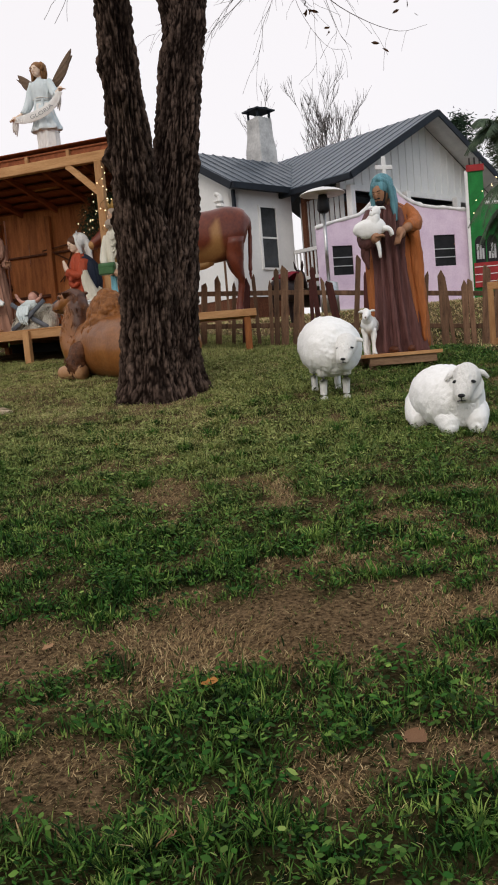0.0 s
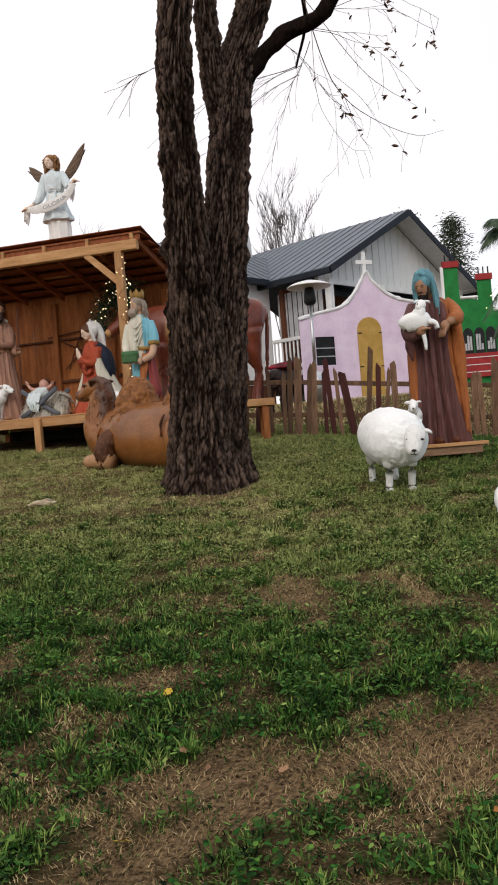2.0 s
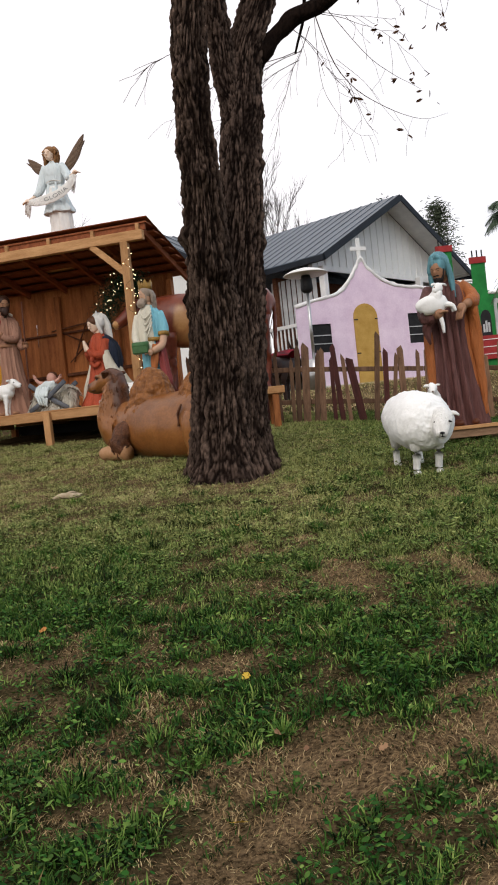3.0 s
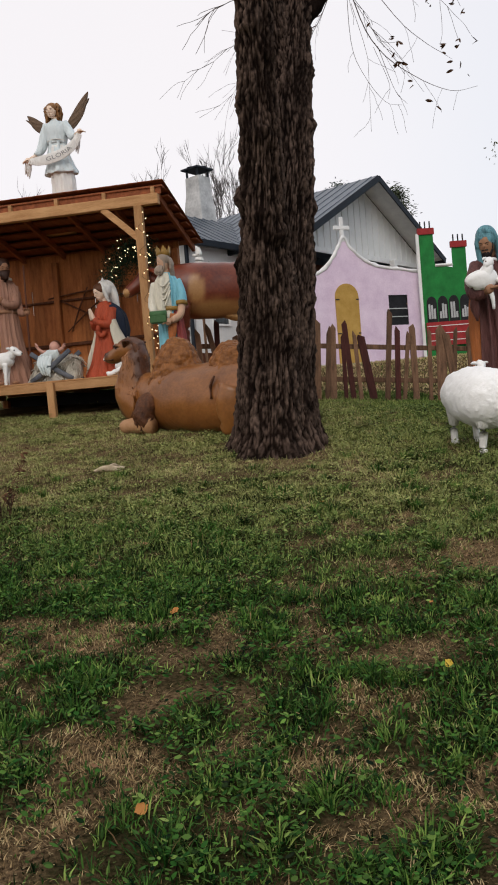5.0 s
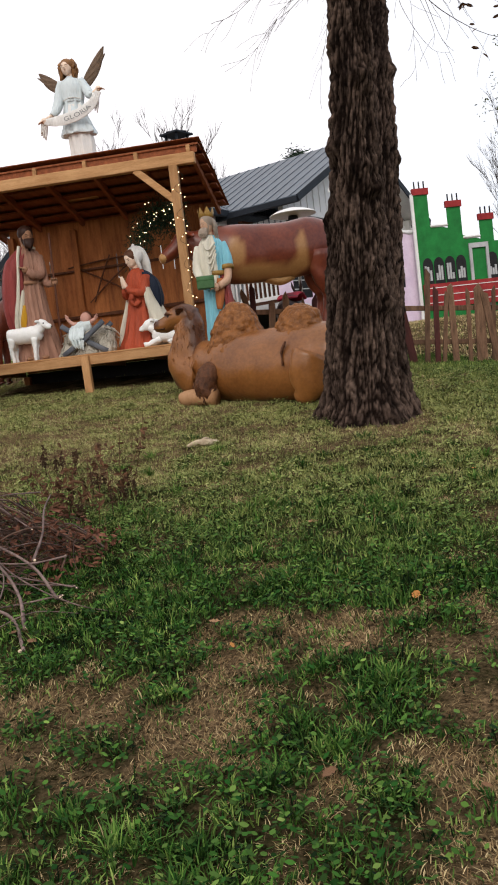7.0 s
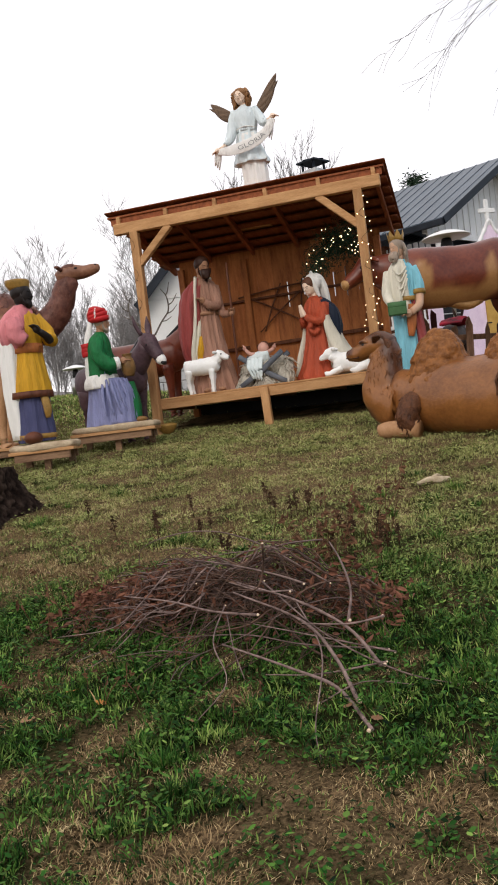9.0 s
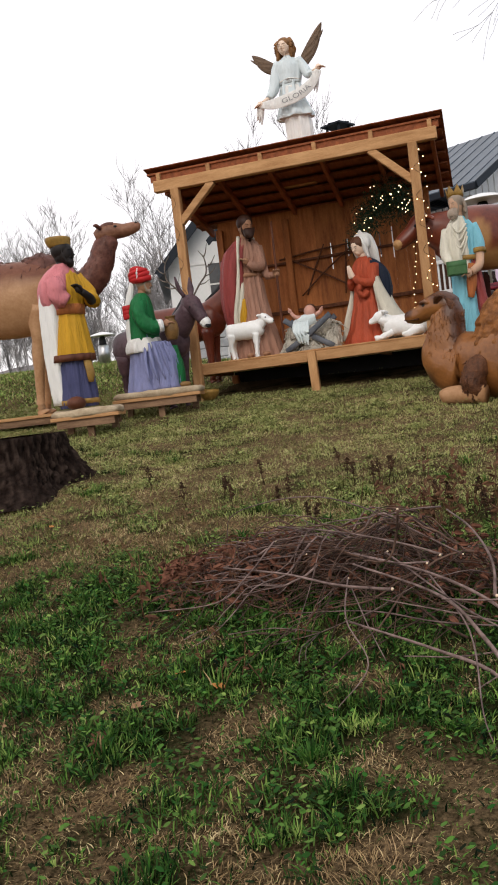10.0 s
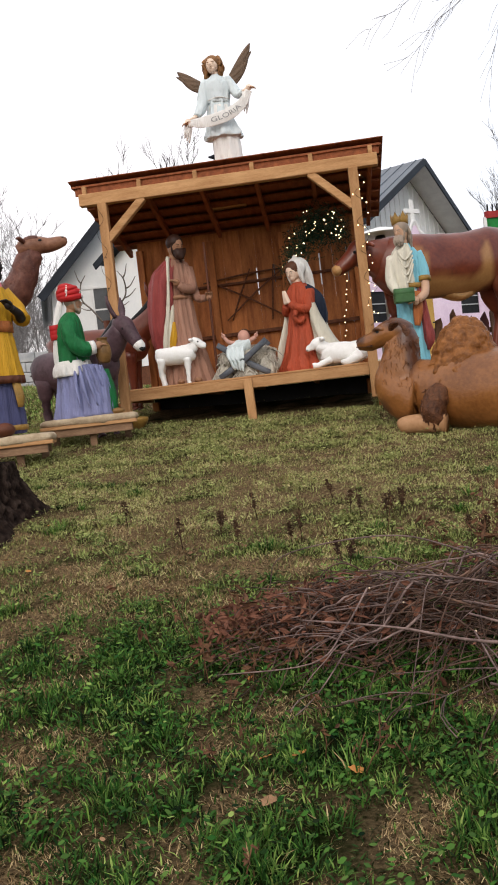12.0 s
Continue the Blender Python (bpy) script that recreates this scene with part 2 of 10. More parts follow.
def smoothstep(a, b, x):
    u = min(1.0, max(0.0, (x - a) / (b - a)))
    return u * u * (3 - 2 * u)


HY = (-400, -60, -30, 0, 12, 16, 20, 24, 32, 60, 400, 3000)
HZ = (-9, -5.5, -3.4, 0, 1.628, 2.08, 2.40, 2.58, 2.72, 2.9, 3.2, 3.2)


def ground_z(x, y):
    """The lawn: a slope that rises away from the path, levels off by the house and falls off beside the fence."""
    z = float(np.interp(y, HY, HZ)) + 0.0138 * max(-12, min(12, x))
    z -= 0.10 * max(0.0, min(7.0, x + 0.7)) * smoothstep(9.0, 12.8, y) * (1 - smoothstep(13.5, 22, y))
    z += 0.42 * smoothstep(2.0, 7.0, -x) * smoothstep(13, 21, y)
    return z


def soil_material():
    """Soil, straw and short green growth, mixed by a dryness attribute and noise."""
    m = bpy.data.materials.new("lawn_soil")
    m.use_nodes = True
    t = m.node_tree
    n, l = t.nodes, t.links
    b = n["Principled BSDF"]
    co = n.new("ShaderNodeTexCoord")

    def nz(scale, detail=6.0, rough=0.65):
        q = n.new("ShaderNodeTexNoise")
        q.inputs["Scale"].default_value, q.inputs["Detail"].default_value, q.inputs["Roughness"].default_value = scale, detail, rough
        l.new(co.outputs["Object"], q.inputs["Vector"])
        return q.outputs[0]

    def ramp(src, a, b_, ca, cb):
        r = n.new("ShaderNodeValToRGB")
        e = r.color_ramp.elements
        e[0].position, e[1].position, e[0].color, e[1].color = a, b_, (*ca, 1), (*cb, 1)
        l.new(src, r.inputs[0])
        return r.outputs[0]

    def mix(f, a, c):
        q = n.new("ShaderNodeMix")
        q.data_type = "RGBA"
        l.new(f, q.inputs[0])
        l.new(a, q.inputs[6])
        l.new(c, q.inputs[7])
        return q.outputs[2]

    green = ramp(nz(40), 0.35, 0.7, (0.003, 0.007, 0.002), (0.022, 0.032, 0.009))
    straw = ramp(nz(55), 0.35, 0.68, (0.022, 0.014, 0.008), (0.27, 0.182, 0.10))
    att = n.new("ShaderNodeAttribute")
    att.attribute_name = "dry"
    s = n.new("ShaderNodeMath")
    s.operation = "MULTIPLY_ADD"
    s.inputs[1].default_value, s.inputs[2].default_value = 0.7, -0.35
    l.new(nz(9), s.inputs[0])
    a2 = n.new("ShaderNodeMath")
    a2.operation, a2.use_clamp = "ADD", True
    l.new(att.outputs["Fac"], a2.inputs[0])
    l.new(s.outputs[0], a2.inputs[1])
    l.new(mix(a2.outputs[0], green, straw), b.inputs["Base Color"])
    b.inputs["Roughness"].default_value = 0.95
    b.inputs["Specular IOR Level"].default_value = 0.0
    bp = n.new("ShaderNodeBump")
    bp.inputs["Strength"].default_value, bp.inputs["Distance"].default_value = 0.9, 0.03
    l.new(nz(45, 8), bp.inputs["Height"])
    l.new(bp.outputs[0], b.inputs["Normal"])
    return m


SOIL = soil_material()

# ---- ground ----


def lawn_grid(xs, ys):
    bm = bmesh.new()
    rows = [[bm.verts.new((x, y, ground_z(x, y) + 0.012 * noise.noise(Vector((x * 1.7, y * 1.7, 0))) * (1 if abs(y) < 40 else 0))) for x in xs] for y in ys]
    for a, b in zip(rows, rows[1:]):
        for i in range(len(xs) - 1):
            bm.faces.new((a[i], a[i + 1], b[i + 1], b[i])).smooth = True
    return bm


def spread(edges, steps):
    out = []
    for (a, b), s in zip(zip(edges, edges[1:]), steps):
        out += list(np.arange(a, b - s * 0.5, s))
    return [float(v) for v in out] + [float(edges[-1])]


gx = spread([-1500, -200, -40, -12, 6, 40, 200, 1500], [325, 32, 4, 0.12, 4, 32, 325])
gy = spread([-1500, -200, -20, 0, 14, 40, 200, 2500], [325, 36, 4, 0.12, 1.3, 32, 460])
ground = solid("ground", lawn_grid(gx, gy), SOIL, label="sloping lawn with green tufts, dry straw and bare soil", category="lawn", kind="structure")

# ---- stable ----
ST = Matrix.Translation((-3.15, 12.50, 0)) @ Matrix.Rotation(radians(-19.0), 4, "Z")
stable = thing("stable", ST, "open-fronted timber nativity stable with rust-red lean-to roof", "shed")


def one(fn, *a, **k):
    bm = bmesh.new()
    fn(bm, *a, **k)
    return bm


PLAT_Z, DEPTH = 2.13, 1.72
bm = one(beam, (-1.5, 0.05, PLAT_Z - 0.085), (1.52, 0.05, PLAT_Z - 0.085), 0.045, 0.115)
part("front_rail", bm, WOOD, stable)
for x in (-1.5, -0.52, 0.03, 0.75, 1.5):
    part("joist", one(beam, (x, 0.075, PLAT_Z - 0.095), (x, DEPTH - 0.02, PLAT_Z - 0.095), 0.045, 0.1), WOOD, stable)
for i in range(12):
    y = 0.03 + 0.072 + i * 0.142
    part("deck_board", one(beam, (-1.52, y, PLAT_Z - 0.014), (1.54, y, PLAT_Z - 0.014), 0.138, 0.026), WOOD, stable)


def st_ground(x, y):
    p = ST @ Vector((x, y, 0))
    return ground_z(p.x, p.y)


part("leg", one(beam, (0.02, -0.02, st_ground(0.02, 0) - 0.1), (0.0, 0.0, PLAT_Z - 0.03), 0.10, 0.085), WOOD_V, stable, "short pine leg under the platform edge")
for x, y in ((-1.43, 1.6), (1.43, 1.6), (1.50, 0.12), (-1.50, 0.12)):
    part("leg", one(beam, (x, y, st_ground(x, y) - 0.1), (x, y, PLAT_Z - 0.15), 0.09, 0.09), CEDAR, stable)
for x in (-1.43, 1.43):
    part("front_post", one(beam, (x, -0.03, st_ground(x, 0) - 0.1 if x < 0 else PLAT_Z - 0.4), (x, -0.03, 4.275), 0.105, 0.105), WOOD_V, stable)
part("front_beam", one(beam, (-1.69, -0.03, 4.335), (1.71, -0.03, 4.335), 0.1, 0.135), WOOD, stable)
for sx in (-1, 1):
    part("corner_brace", one(beam, (sx * 1.40, -0.03, 3.86), (sx * 0.95, -0.03, 4.28), 0.085, 0.085), WOOD, stable)
for x in (-1.43, -0.48, 0.48, 1.43):
    part("back_post", one(beam, (x, DEPTH - 0.05, PLAT_Z), (x, DEPTH - 0.05, 4.02), 0.09, 0.09), CEDAR, stable)
ROOF_F, ROOF_B = (-0.03, 4.545), (2.0, 4.13)


def roof_at(y, drop=0.0):
    u = (y - ROOF_F[0]) / (ROOF_B[0] - ROOF_F[0])
    return ROOF_F[1] + u * (ROOF_B[1] - ROOF_F[1]) - drop


for x in (-1.62, -0.98, -0.33, 0.32, 0.98, 1.64):
    part("rafter", one(beam, (x, ROOF_F[0] + 0.02, roof_at(ROOF_F[0], 0.075)), (x, ROOF_B[0], roof_at(ROOF_B[0], 0.075)), 0.05, 0.095), ROOFRED, stable)
    part("rafter_tail", one(box, x - 0.024, x + 0.024, ROOF_F[0] - 0.035, ROOF_F[0] + 0.018, 4.404, 4.492, bevel=0.004), WOOD, stable)
part("fascia_board", one(box, -1.74, 1.74, ROOF_F[0] + 0.022, ROOF_F[0] + 0.044, 4.404, 4.514), ROOFRED, stable, "rust-red board above the front beam")
nb = 7
for i in range(nb):
    ya = ROOF_F[0] + (ROOF_B[0] - ROOF_F[0]) * i / nb
    yb = ROOF_F[0] + (ROOF_B[0] - ROOF_F[0]) * (i + 1) / nb - 0.0012
    bm = bmesh.new()
    beam(bm, (-1.775, (ya + yb) / 2, roof_at((ya + yb) / 2, 0.014)), (1.765, (ya + yb) / 2, roof_at((ya + yb) / 2, 0.014)), yb - ya, 0.024, bevel=0.002)
    part("roof_board", bm, ROOFRED, stable)
bm = bmesh.new()
prof = [(-1.795 + i * 0.0897, 0.0015 * (i % 2)) for i in range(41)]
lo = [[bm.verts.new((x, y, roof_at(y) + 0.006 + zc)) for x, zc in prof] for y in (ROOF_F[0] - 0.04, ROOF_B[0] + 0.03)]
hi = [[bm.verts.new((x, y, roof_at(y) + 0.014 + zc)) for x, zc in prof] for y in (ROOF_F[0] - 0.04, ROOF_B[0] + 0.03)]
for i in range(40):
    bm.faces.new((lo[0][i], lo[0][i + 1], lo[1][i + 1], lo[1][i]))
    bm.faces.new((hi[0][i], hi[1][i], hi[1][i + 1], hi[0][i + 1]))
    for r in (0, 1):
        bm.faces.new((lo[r][i], hi[r][i], hi[r][i + 1], lo[r][i + 1]))
part("roof_sheet", bm, ROOFRED, stable)
# back wall of upright boards with dark gaps
x = -1.47
random.seed(4)
while x < 1.45:
    w = random.uniform(0.16, 0.24)
    xe = min(x + w, 1.48)
    bm = bmesh.new()
    zs_ = sorted((random.uniform(3.22, 3.42), random.uniform(3.50, 3.74)))
    slit = 0.016 if random.random() < 0.5 else 0.003
    for za, zb, g_ in ((2.03, zs_[0], 0.002), (zs_[0], zs_[1], slit), (zs_[1], 4.14, 0.002)):
        box(bm, x, xe - g_, DEPTH, DEPTH + 0.022, za, zb)
    bmesh.ops.remove_doubles(bm, verts=bm.verts[:], dist=0.0004)
    part("wall_board", bm, CEDAR, stable)
    x = xe
# Added black sheet: stands in for the deep shade under the platform.
part("platform_shade", one(box, -1.47, 1.47, DEPTH - 0.02, DEPTH + 0.01, 1.60, 2.026), BLACKP, stable, "added black sheet painting the shade under the platform")
for z in (2.75, 3.42):
    part("wall_rail", one(beam, (-1.47, DEPTH - 0.03, z), (1.47, DEPTH - 0.03, z + 0.03), 0.04, 0.05 if z < 3 else 0.035), TWIGWOOD, stable)
for a, b in (((-0.55, 3.5), (0.55, 2.85)), ((0.45, 3.55), (-0.35, 2.95)), ((-0.62, 3.48), (0.62, 3.56)), ((-0.28, 2.95), (0.02, 3.6)), ((0.25, 2.9), (0.33, 3.62))):
    bm = bmesh.new()
    limb(bm, [(a[0], DEPTH - 0.06, a[1], 0.011), ((a[0] + b[0]) / 2, DEPTH - 0.07, (a[1] + b[1]) / 2 + 0.02, 0.013), (b[0], DEPTH - 0.06, b[1], 0.009)], n=7)
    part("crossed_stick", bm, TWIGWOOD, stable)
# ---- house ----
HO = Matrix.Translation((3.25, 24.8, 0)) @ Matrix.Rotation(math.atan2(0.67, 0.74), 4, "Z")
house = thing("house", HO, "white farmhouse with blue-grey metal roof and cross gable", "house")
EAVE, RISE, HALF, OV = 6.52, 2.05, 3.92, 0.35
GW = 0.42
HB = 2.4


def slab(bm, quad, th, mi=0):
    """A roof plane of four corners, given thickness downwards."""
    a = [bm.verts.new(p) for p in quad]
    b = [bm.verts.new(Vector(p) - Vector((0, 0, th))) for p in quad]
    fs = [bm.faces.new(a), bm.faces.new(list(reversed(b)))] + [bm.faces.new((a[i], b[i], b[(i + 1) % 4], a[(i + 1) % 4])) for i in range(4)]
    for f in fs:
        f.material_index = mi


# main wing: the gable faces the lawn along local x, the ridge runs along local y
EX = 8.5
for sx in (0, 1):
    e, r = (0.0, HALF) if sx == 0 else (2 * HALF, HALF)
    eo = e - 0.35 if sx == 0 else e + 0.35
    bm = bmesh.new()
    zo = EAVE - 0.35 * RISE / HALF
    slab(bm, [(eo, -OV, zo + 0.12), (r, -OV, EAVE + RISE + 0.12), (r, EX, EAVE + RISE + 0.12), (eo, EX, zo + 0.12)], 0.06)
    roof = part("roof", bm, SLATE, house)
    bm = bmesh.new()
    slab(bm, [(eo, -OV + 0.01, zo + 0.055), (r, -OV + 0.01, EAVE + RISE + 0.055), (r, GW, EAVE + RISE + 0.055), (eo, GW, zo + 0.055)], 0.03)
    part("soffit", bm, TRIMW, house, "white boarded underside of the gable overhang")
    yv = -OV + 0.25
    while yv < EX:
        part("roof_rib", one(beam, (eo, yv, zo + 0.128), (r, yv, EAVE + RISE + 0.128), 0.03, 0.02, bevel=0), SLATE, roof)
        yv += 0.42
    part("rake_board", one(beam, (eo, -OV - 0.02, zo + 0.02), (r, -OV - 0.02, EAVE + RISE + 0.02), 0.04, 0.2), FASCIA, house, "dark blue rake board")
    part("gutter", one(beam, (eo, -OV, zo), (eo, EX, zo), 0.14, 0.16), FASCIA, house, "dark gutter along the eave")
    part("soffit", one(beam, ((eo + 2 * e) / 3, -OV + 0.05, EAVE - 0.06), ((eo + 2 * e) / 3, EX, EAVE - 0.06), 0.3, 0.03), TRIMW, house)
bm = bmesh.new()
prism(bm, [(0.05, EAVE - 0.28), (2 * HALF - 0.05, EAVE - 0.28), (2 * HALF - 0.05, EAVE), (HALF, EAVE + RISE), (0.05, EAVE)], GW, GW + 0.15)
part("gable_wall", bm, SIDING, house, "white board-and-batten gable")
for i in range(21):
    xx = 0.3 + i * 0.36
    top = EAVE + RISE * (1 - abs(xx - HALF) / HALF) - 0.05
    part("batten", one(box, xx, xx + 0.05, GW - 0.03, GW, EAVE - 0.2, top), SIDING, house)
part("gable_trim", one(box, -0.02, 2 * HALF + 0.02, GW - 0.06, GW, EAVE - 0.36, EAVE - 0.2), TRIMW, house)
# porch under the gable: posts, half wall, back wall coloured dark as its shade
part("porch_floor", one(box, 0, 2 * HALF, 0, EX, 3.55, 3.7), GREYP, house)
part("porch_back_wall", one(box, 0.1, 2 * HALF - 0.1, 1.9, 2.05, 3.7, EAVE - 0.3), TWIGWOOD, house, "porch back wall with the porch shade in its dark colour")
part("foundation", one(box, 0.0, 2 * HALF, 0.02, 0.2, HB, 3.55), PLASTER, house)
for xx in (0.02, 2.6, 5.2, 2 * HALF - 0.2):
    part("porch_post", one(box, xx, xx + 0.2, 0.0, 0.2, 3.7, EAVE - 0.3, bevel=0.02), TRIMW, house)
part("side_wall", one(box, 2 * HALF - 0.15, 2 * HALF, 0.2, EX, HB, EAVE), SIDING, house)
part("porch_rail", one(box, 0.0, 2.9, 0.04, 0.12, 4.55, 4.64), TRIMW, house)
part("porch_rail", one(box, 0.0, 0.1, 0.2, 2.4, 4.62, 4.72), TRIMW, house)
part("porch_rail", one(box, 0.0, 0.1, 0.2, 2.4, 3.8, 3.9), TRIMW, house)
for i in range(14):
    part("baluster", one(box, 0.03, 0.07, 0.3 + i * 0.155, 0.34 + i * 0.155, 3.8, 4.65), TRIMW, house)
for i in range(9):
    part("porch_blind", one(box, 0.2, 0.22, 0.45 + i * 0.2, 0.6 + i * 0.2, 4.7, 6.1), GREYP, house)
# second wing: a wall with one window, its gable end to the side
WX, WY = -2.25, 2.45
part("wing_wall", one(box, WX, 0.1, WY, WY + 0.2, 3.35, EAVE - 0.05), SIDING, house)
part("wing_foundation", one(box, WX, 0.1, WY + 0.03, WY + 0.2, HB, 3.35), TWIGWOOD, house)
bm = bmesh.new()
WD = 4.6
a = [(WY, 3.35), (WY + WD, 3.35), (WY + WD, EAVE), (WY + WD / 2, EAVE + 1.35), (WY, EAVE)]
va = [bm.verts.new((WX, y, z)) for y, z in a]
vb = [bm.verts.new((WX + 0.2, y, z)) for y, z in a]
bm.faces.new(va)
bm.faces.new(list(reversed(vb)))
for i in range(5):
    bm.faces.new((va[i], vb[i], vb[(i + 1) % 5], va[(i + 1) % 5]))
part("wing_gable_wall", bm, SIDING, house)
part("wing_foundation", one(box, WX + 0.03, WX + 0.2, WY, WY + WD, HB, 3.35), TWIGWOOD, house)
for sy in (0, 1):
    bm = bmesh.new()
    ye, yr = (WY - 0.35, WY + WD / 2) if sy == 0 else (WY + WD + 0.35, WY + WD / 2)
    slab(bm, [(WX - 0.35, ye, EAVE), (4.0, ye, EAVE), (4.0, yr, EAVE + 1.5), (WX - 0.35, yr, EAVE + 1.5)], 0.06)
    wing_roof = part("wing_roof", bm, SLATE, house)
    for i in range(15):
        part("roof_rib", one(beam, (WX - 0.3 + i * 0.42, ye, EAVE + 0.02), (WX - 0.3 + i * 0.42, yr, EAVE + 1.52), 0.03, 0.02, bevel=0), SLATE, wing_roof)
    part("rake_board", one(beam, (WX - 0.36, ye, EAVE - 0.12), (WX - 0.36, yr, EAVE + 1.38), 0.04, 0.2), FASCIA, house)
part("gutter", one(beam, (WX - 0.35, WY - 0.38, EAVE - 0.1), (-0.1, WY - 0.38, EAVE - 0.1), 0.14, 0.18), FASCIA, house)
part("downspout", one(beam, (WX - 0.05, WY - 0.08, 3.2), (WX - 0.05, WY - 0.08, EAVE - 0.15), 0.09, 0.09), FASCIA, house)


def window(parent, m, w, h, mullion=True):
    """A sash window in its frame; local x across, z up, facing -y."""
    fr = bmesh.new()
    t = 0.06
    for a in ((-w / 2 - t, -w / 2, 0, h), (w / 2, w / 2 + t, 0, h), (-w / 2 - t, w / 2 + t, h, h + t), (-w / 2 - t, w / 2 + t, -t, 0)):
        box(fr, a[0], a[1], -0.06, 0.02, a[2], a[3])
    if mullion:
        box(fr, -w / 2, w / 2, -0.035, 0.01, h / 2 - 0.025, h / 2 + 0.025)
    f = part("window", fr, TRIMW, parent)
    f.matrix_basis = m
    g = bmesh.new()
    box(g, -w / 2, w / 2, -0.02, 0.0, 0, h)
    part("pane", g, GLASSDARK, f, "dark reflecting glass pane")
    return f


window(house, Matrix.Translation((-0.95, WY, 4.2)), 0.62, 1.75)
window(house, Matrix.Translation((WX, WY + 2.2, 4.2)) @ Matrix.Rotation(radians(-90), 4, "Z"), 0.75, 1.6)
# chimney on the second wing
ch = bmesh.new()
loft(ch, [(0, 0, 7.2, 0.66, 0.56), (0, 0, 8.6, 0.60, 0.52), (0, 0, 9.1, 0.50, 0.44), (0, 0, 9.65, 0.48, 0.42)], n=4, sub=1, a0=0)
bmesh.ops.rotate(ch, verts=ch.verts[:], cent=(0, 0, 0), matrix=Matrix.Rotation(radians(45), 3, "Z"))
HI = HO.inverted()
cpos = HI @ Vector((1.02, 30.2, 0))
chim = part("chimney", ch, PLASTER, house, "weathered white plastered chimney")
for f in chim.data.polygons:
    f.use_smooth = False
chim.matrix_basis = Matrix.Translation((cpos.x, cpos.y, 0))
cap = bmesh.new()
for sx, sy in ((-1, -1), (1, -1), (-1, 1), (1, 1)):
    box(cap, sx * 0.27 - 0.03, sx * 0.27 + 0.03, sy * 0.23 - 0.03, sy * 0.23 + 0.03, 9.65, 9.9)
box(cap, -0.42, 0.42, -0.38, 0.38, 9.9, 9.95)
loft(cap, [(0, 0, 9.95, 0.5, 0.46), (0, 0, 10.04, 0.2, 0.18)], n=4, sub=1)
part("chimney_cap", cap, FASCIA, chim, "dark metal chimney cap")

# ---- second house seen past the stable ----
H2 = Matrix.Translation((-4.5, 30.0, 0))
house2 = thing("cottage", H2, "white cottage gable with dark roof edge", "house")
bm = bmesh.new()
prism(bm, [(-0.45, 2.4), (5.0, 2.4), (5.0, 6.0), (2.25, 8.95), (-0.45, 6.0)], 0, 0.2)
part("gable_wall", bm, SIDING, house2)
for a, b in (((-0.78, 5.80), (2.25, 9.08)), ((5.3, 5.8), (2.25, 9.08))):
    bm = bmesh.new()
    slab(bm, [(a[0], -0.5, a[1]), (b[0], -0.5, b[1]), (b[0], 7, b[1]), (a[0], 7, a[1])], 0.14)
    part("roof", bm, SLATE, house2)
    part("rake_board", one(beam, (a[0], -0.52, a[1] - 0.06), (b[0], -0.52, b[1] - 0.06), 0.05, 0.26), FASCIA, house2)
window(house2, Matrix.Translation((1.2, 0, 4.7)), 0.75, 1.3)
part("side_wall", one(box, -0.45, -0.25, 0.2, 7, 2.4, 5.9), SIDING, house2)
part("wall_band", one(box, -0.45, 5.0, -0.03, 0, 6.0, 6.12), TRIMW, house2)

# ---- lilac chapel front ----
CH_A, CH_B = Vector((1.99, 22.47, 0)), Vector((6.21, 23.715, 0))
CHM = Matrix.Translation(CH_A) @ Matrix.Rotation(math.atan2(CH_B.y - CH_A.y, CH_B.x - CH_A.x), 4, "Z")
CW = (CH_B - CH_A).length
chapel = thing("chapel_front", CHM, "lilac painted plywood chapel front with ochre door and cross", "scenery panel")
CZ = 2.62
out = [(0, CZ), (CW, CZ), (CW, 5.05), (3.9, 5.10), (3.3, 5.16), (2.9, 5.25), (2.55, 5.42), (2.25, 5.68), (2.06, 5.95), (1.9, 5.72), (1.65, 5.36), (1.3, 5.05), (0.7, 4.90), (0, 4.72)]
wins = [(0.42, 0.98, 3.5, 4.25), (3.35, 3.98, 3.6, 4.42)]
bm = bmesh.new()
xs_ = sorted({0, CW, *[w[0] for w in wins], *[w[1] for w in wins], *[p[0] for p in out]})


def top_at(x):
    pts = sorted({p for p in out if p[1] > CZ + 0.1})
    return float(np.interp(x, [p[0] for p in pts], [p[1] for p in pts]))


for xa, xb in zip(xs_, xs_[1:]):
    hole = [w for w in wins if w[0] <= xa + 1e-6 and xb <= w[1] + 1e-6]
    if hole:
        h = hole[0]
        prism(bm, [(xa, CZ), (xb, CZ), (xb, h[2]), (xa, h[2])], 0, 0.03)
        prism(bm, [(xa, h[3]), (xb, h[3]), (xb, top_at(xb)), (xa, top_at(xa))], 0, 0.03)
    else:
        prism(bm, [(xa, CZ), (xb, CZ), (xb, top_at(xb)), (xa, top_at(xa))], 0, 0.03)
bmesh.ops.remove_doubles(bm, verts=bm.verts[:], dist=0.0005)
part("panel", bm, PINK, chapel)
edge = sorted({p for p in out if p[1] > CZ + 0.1})
bm = bmesh.new()
limb(bm, [(x, 0.015, z + 0.01, 0.045, 0.05) for x, z in edge], n=8, sub=6, lump=0.9)
part("snow_edge", bm, TRIMW, chapel, "white fluffy edging along the top")
bm = bmesh.new()
dx, dw = 2.02, 0.36
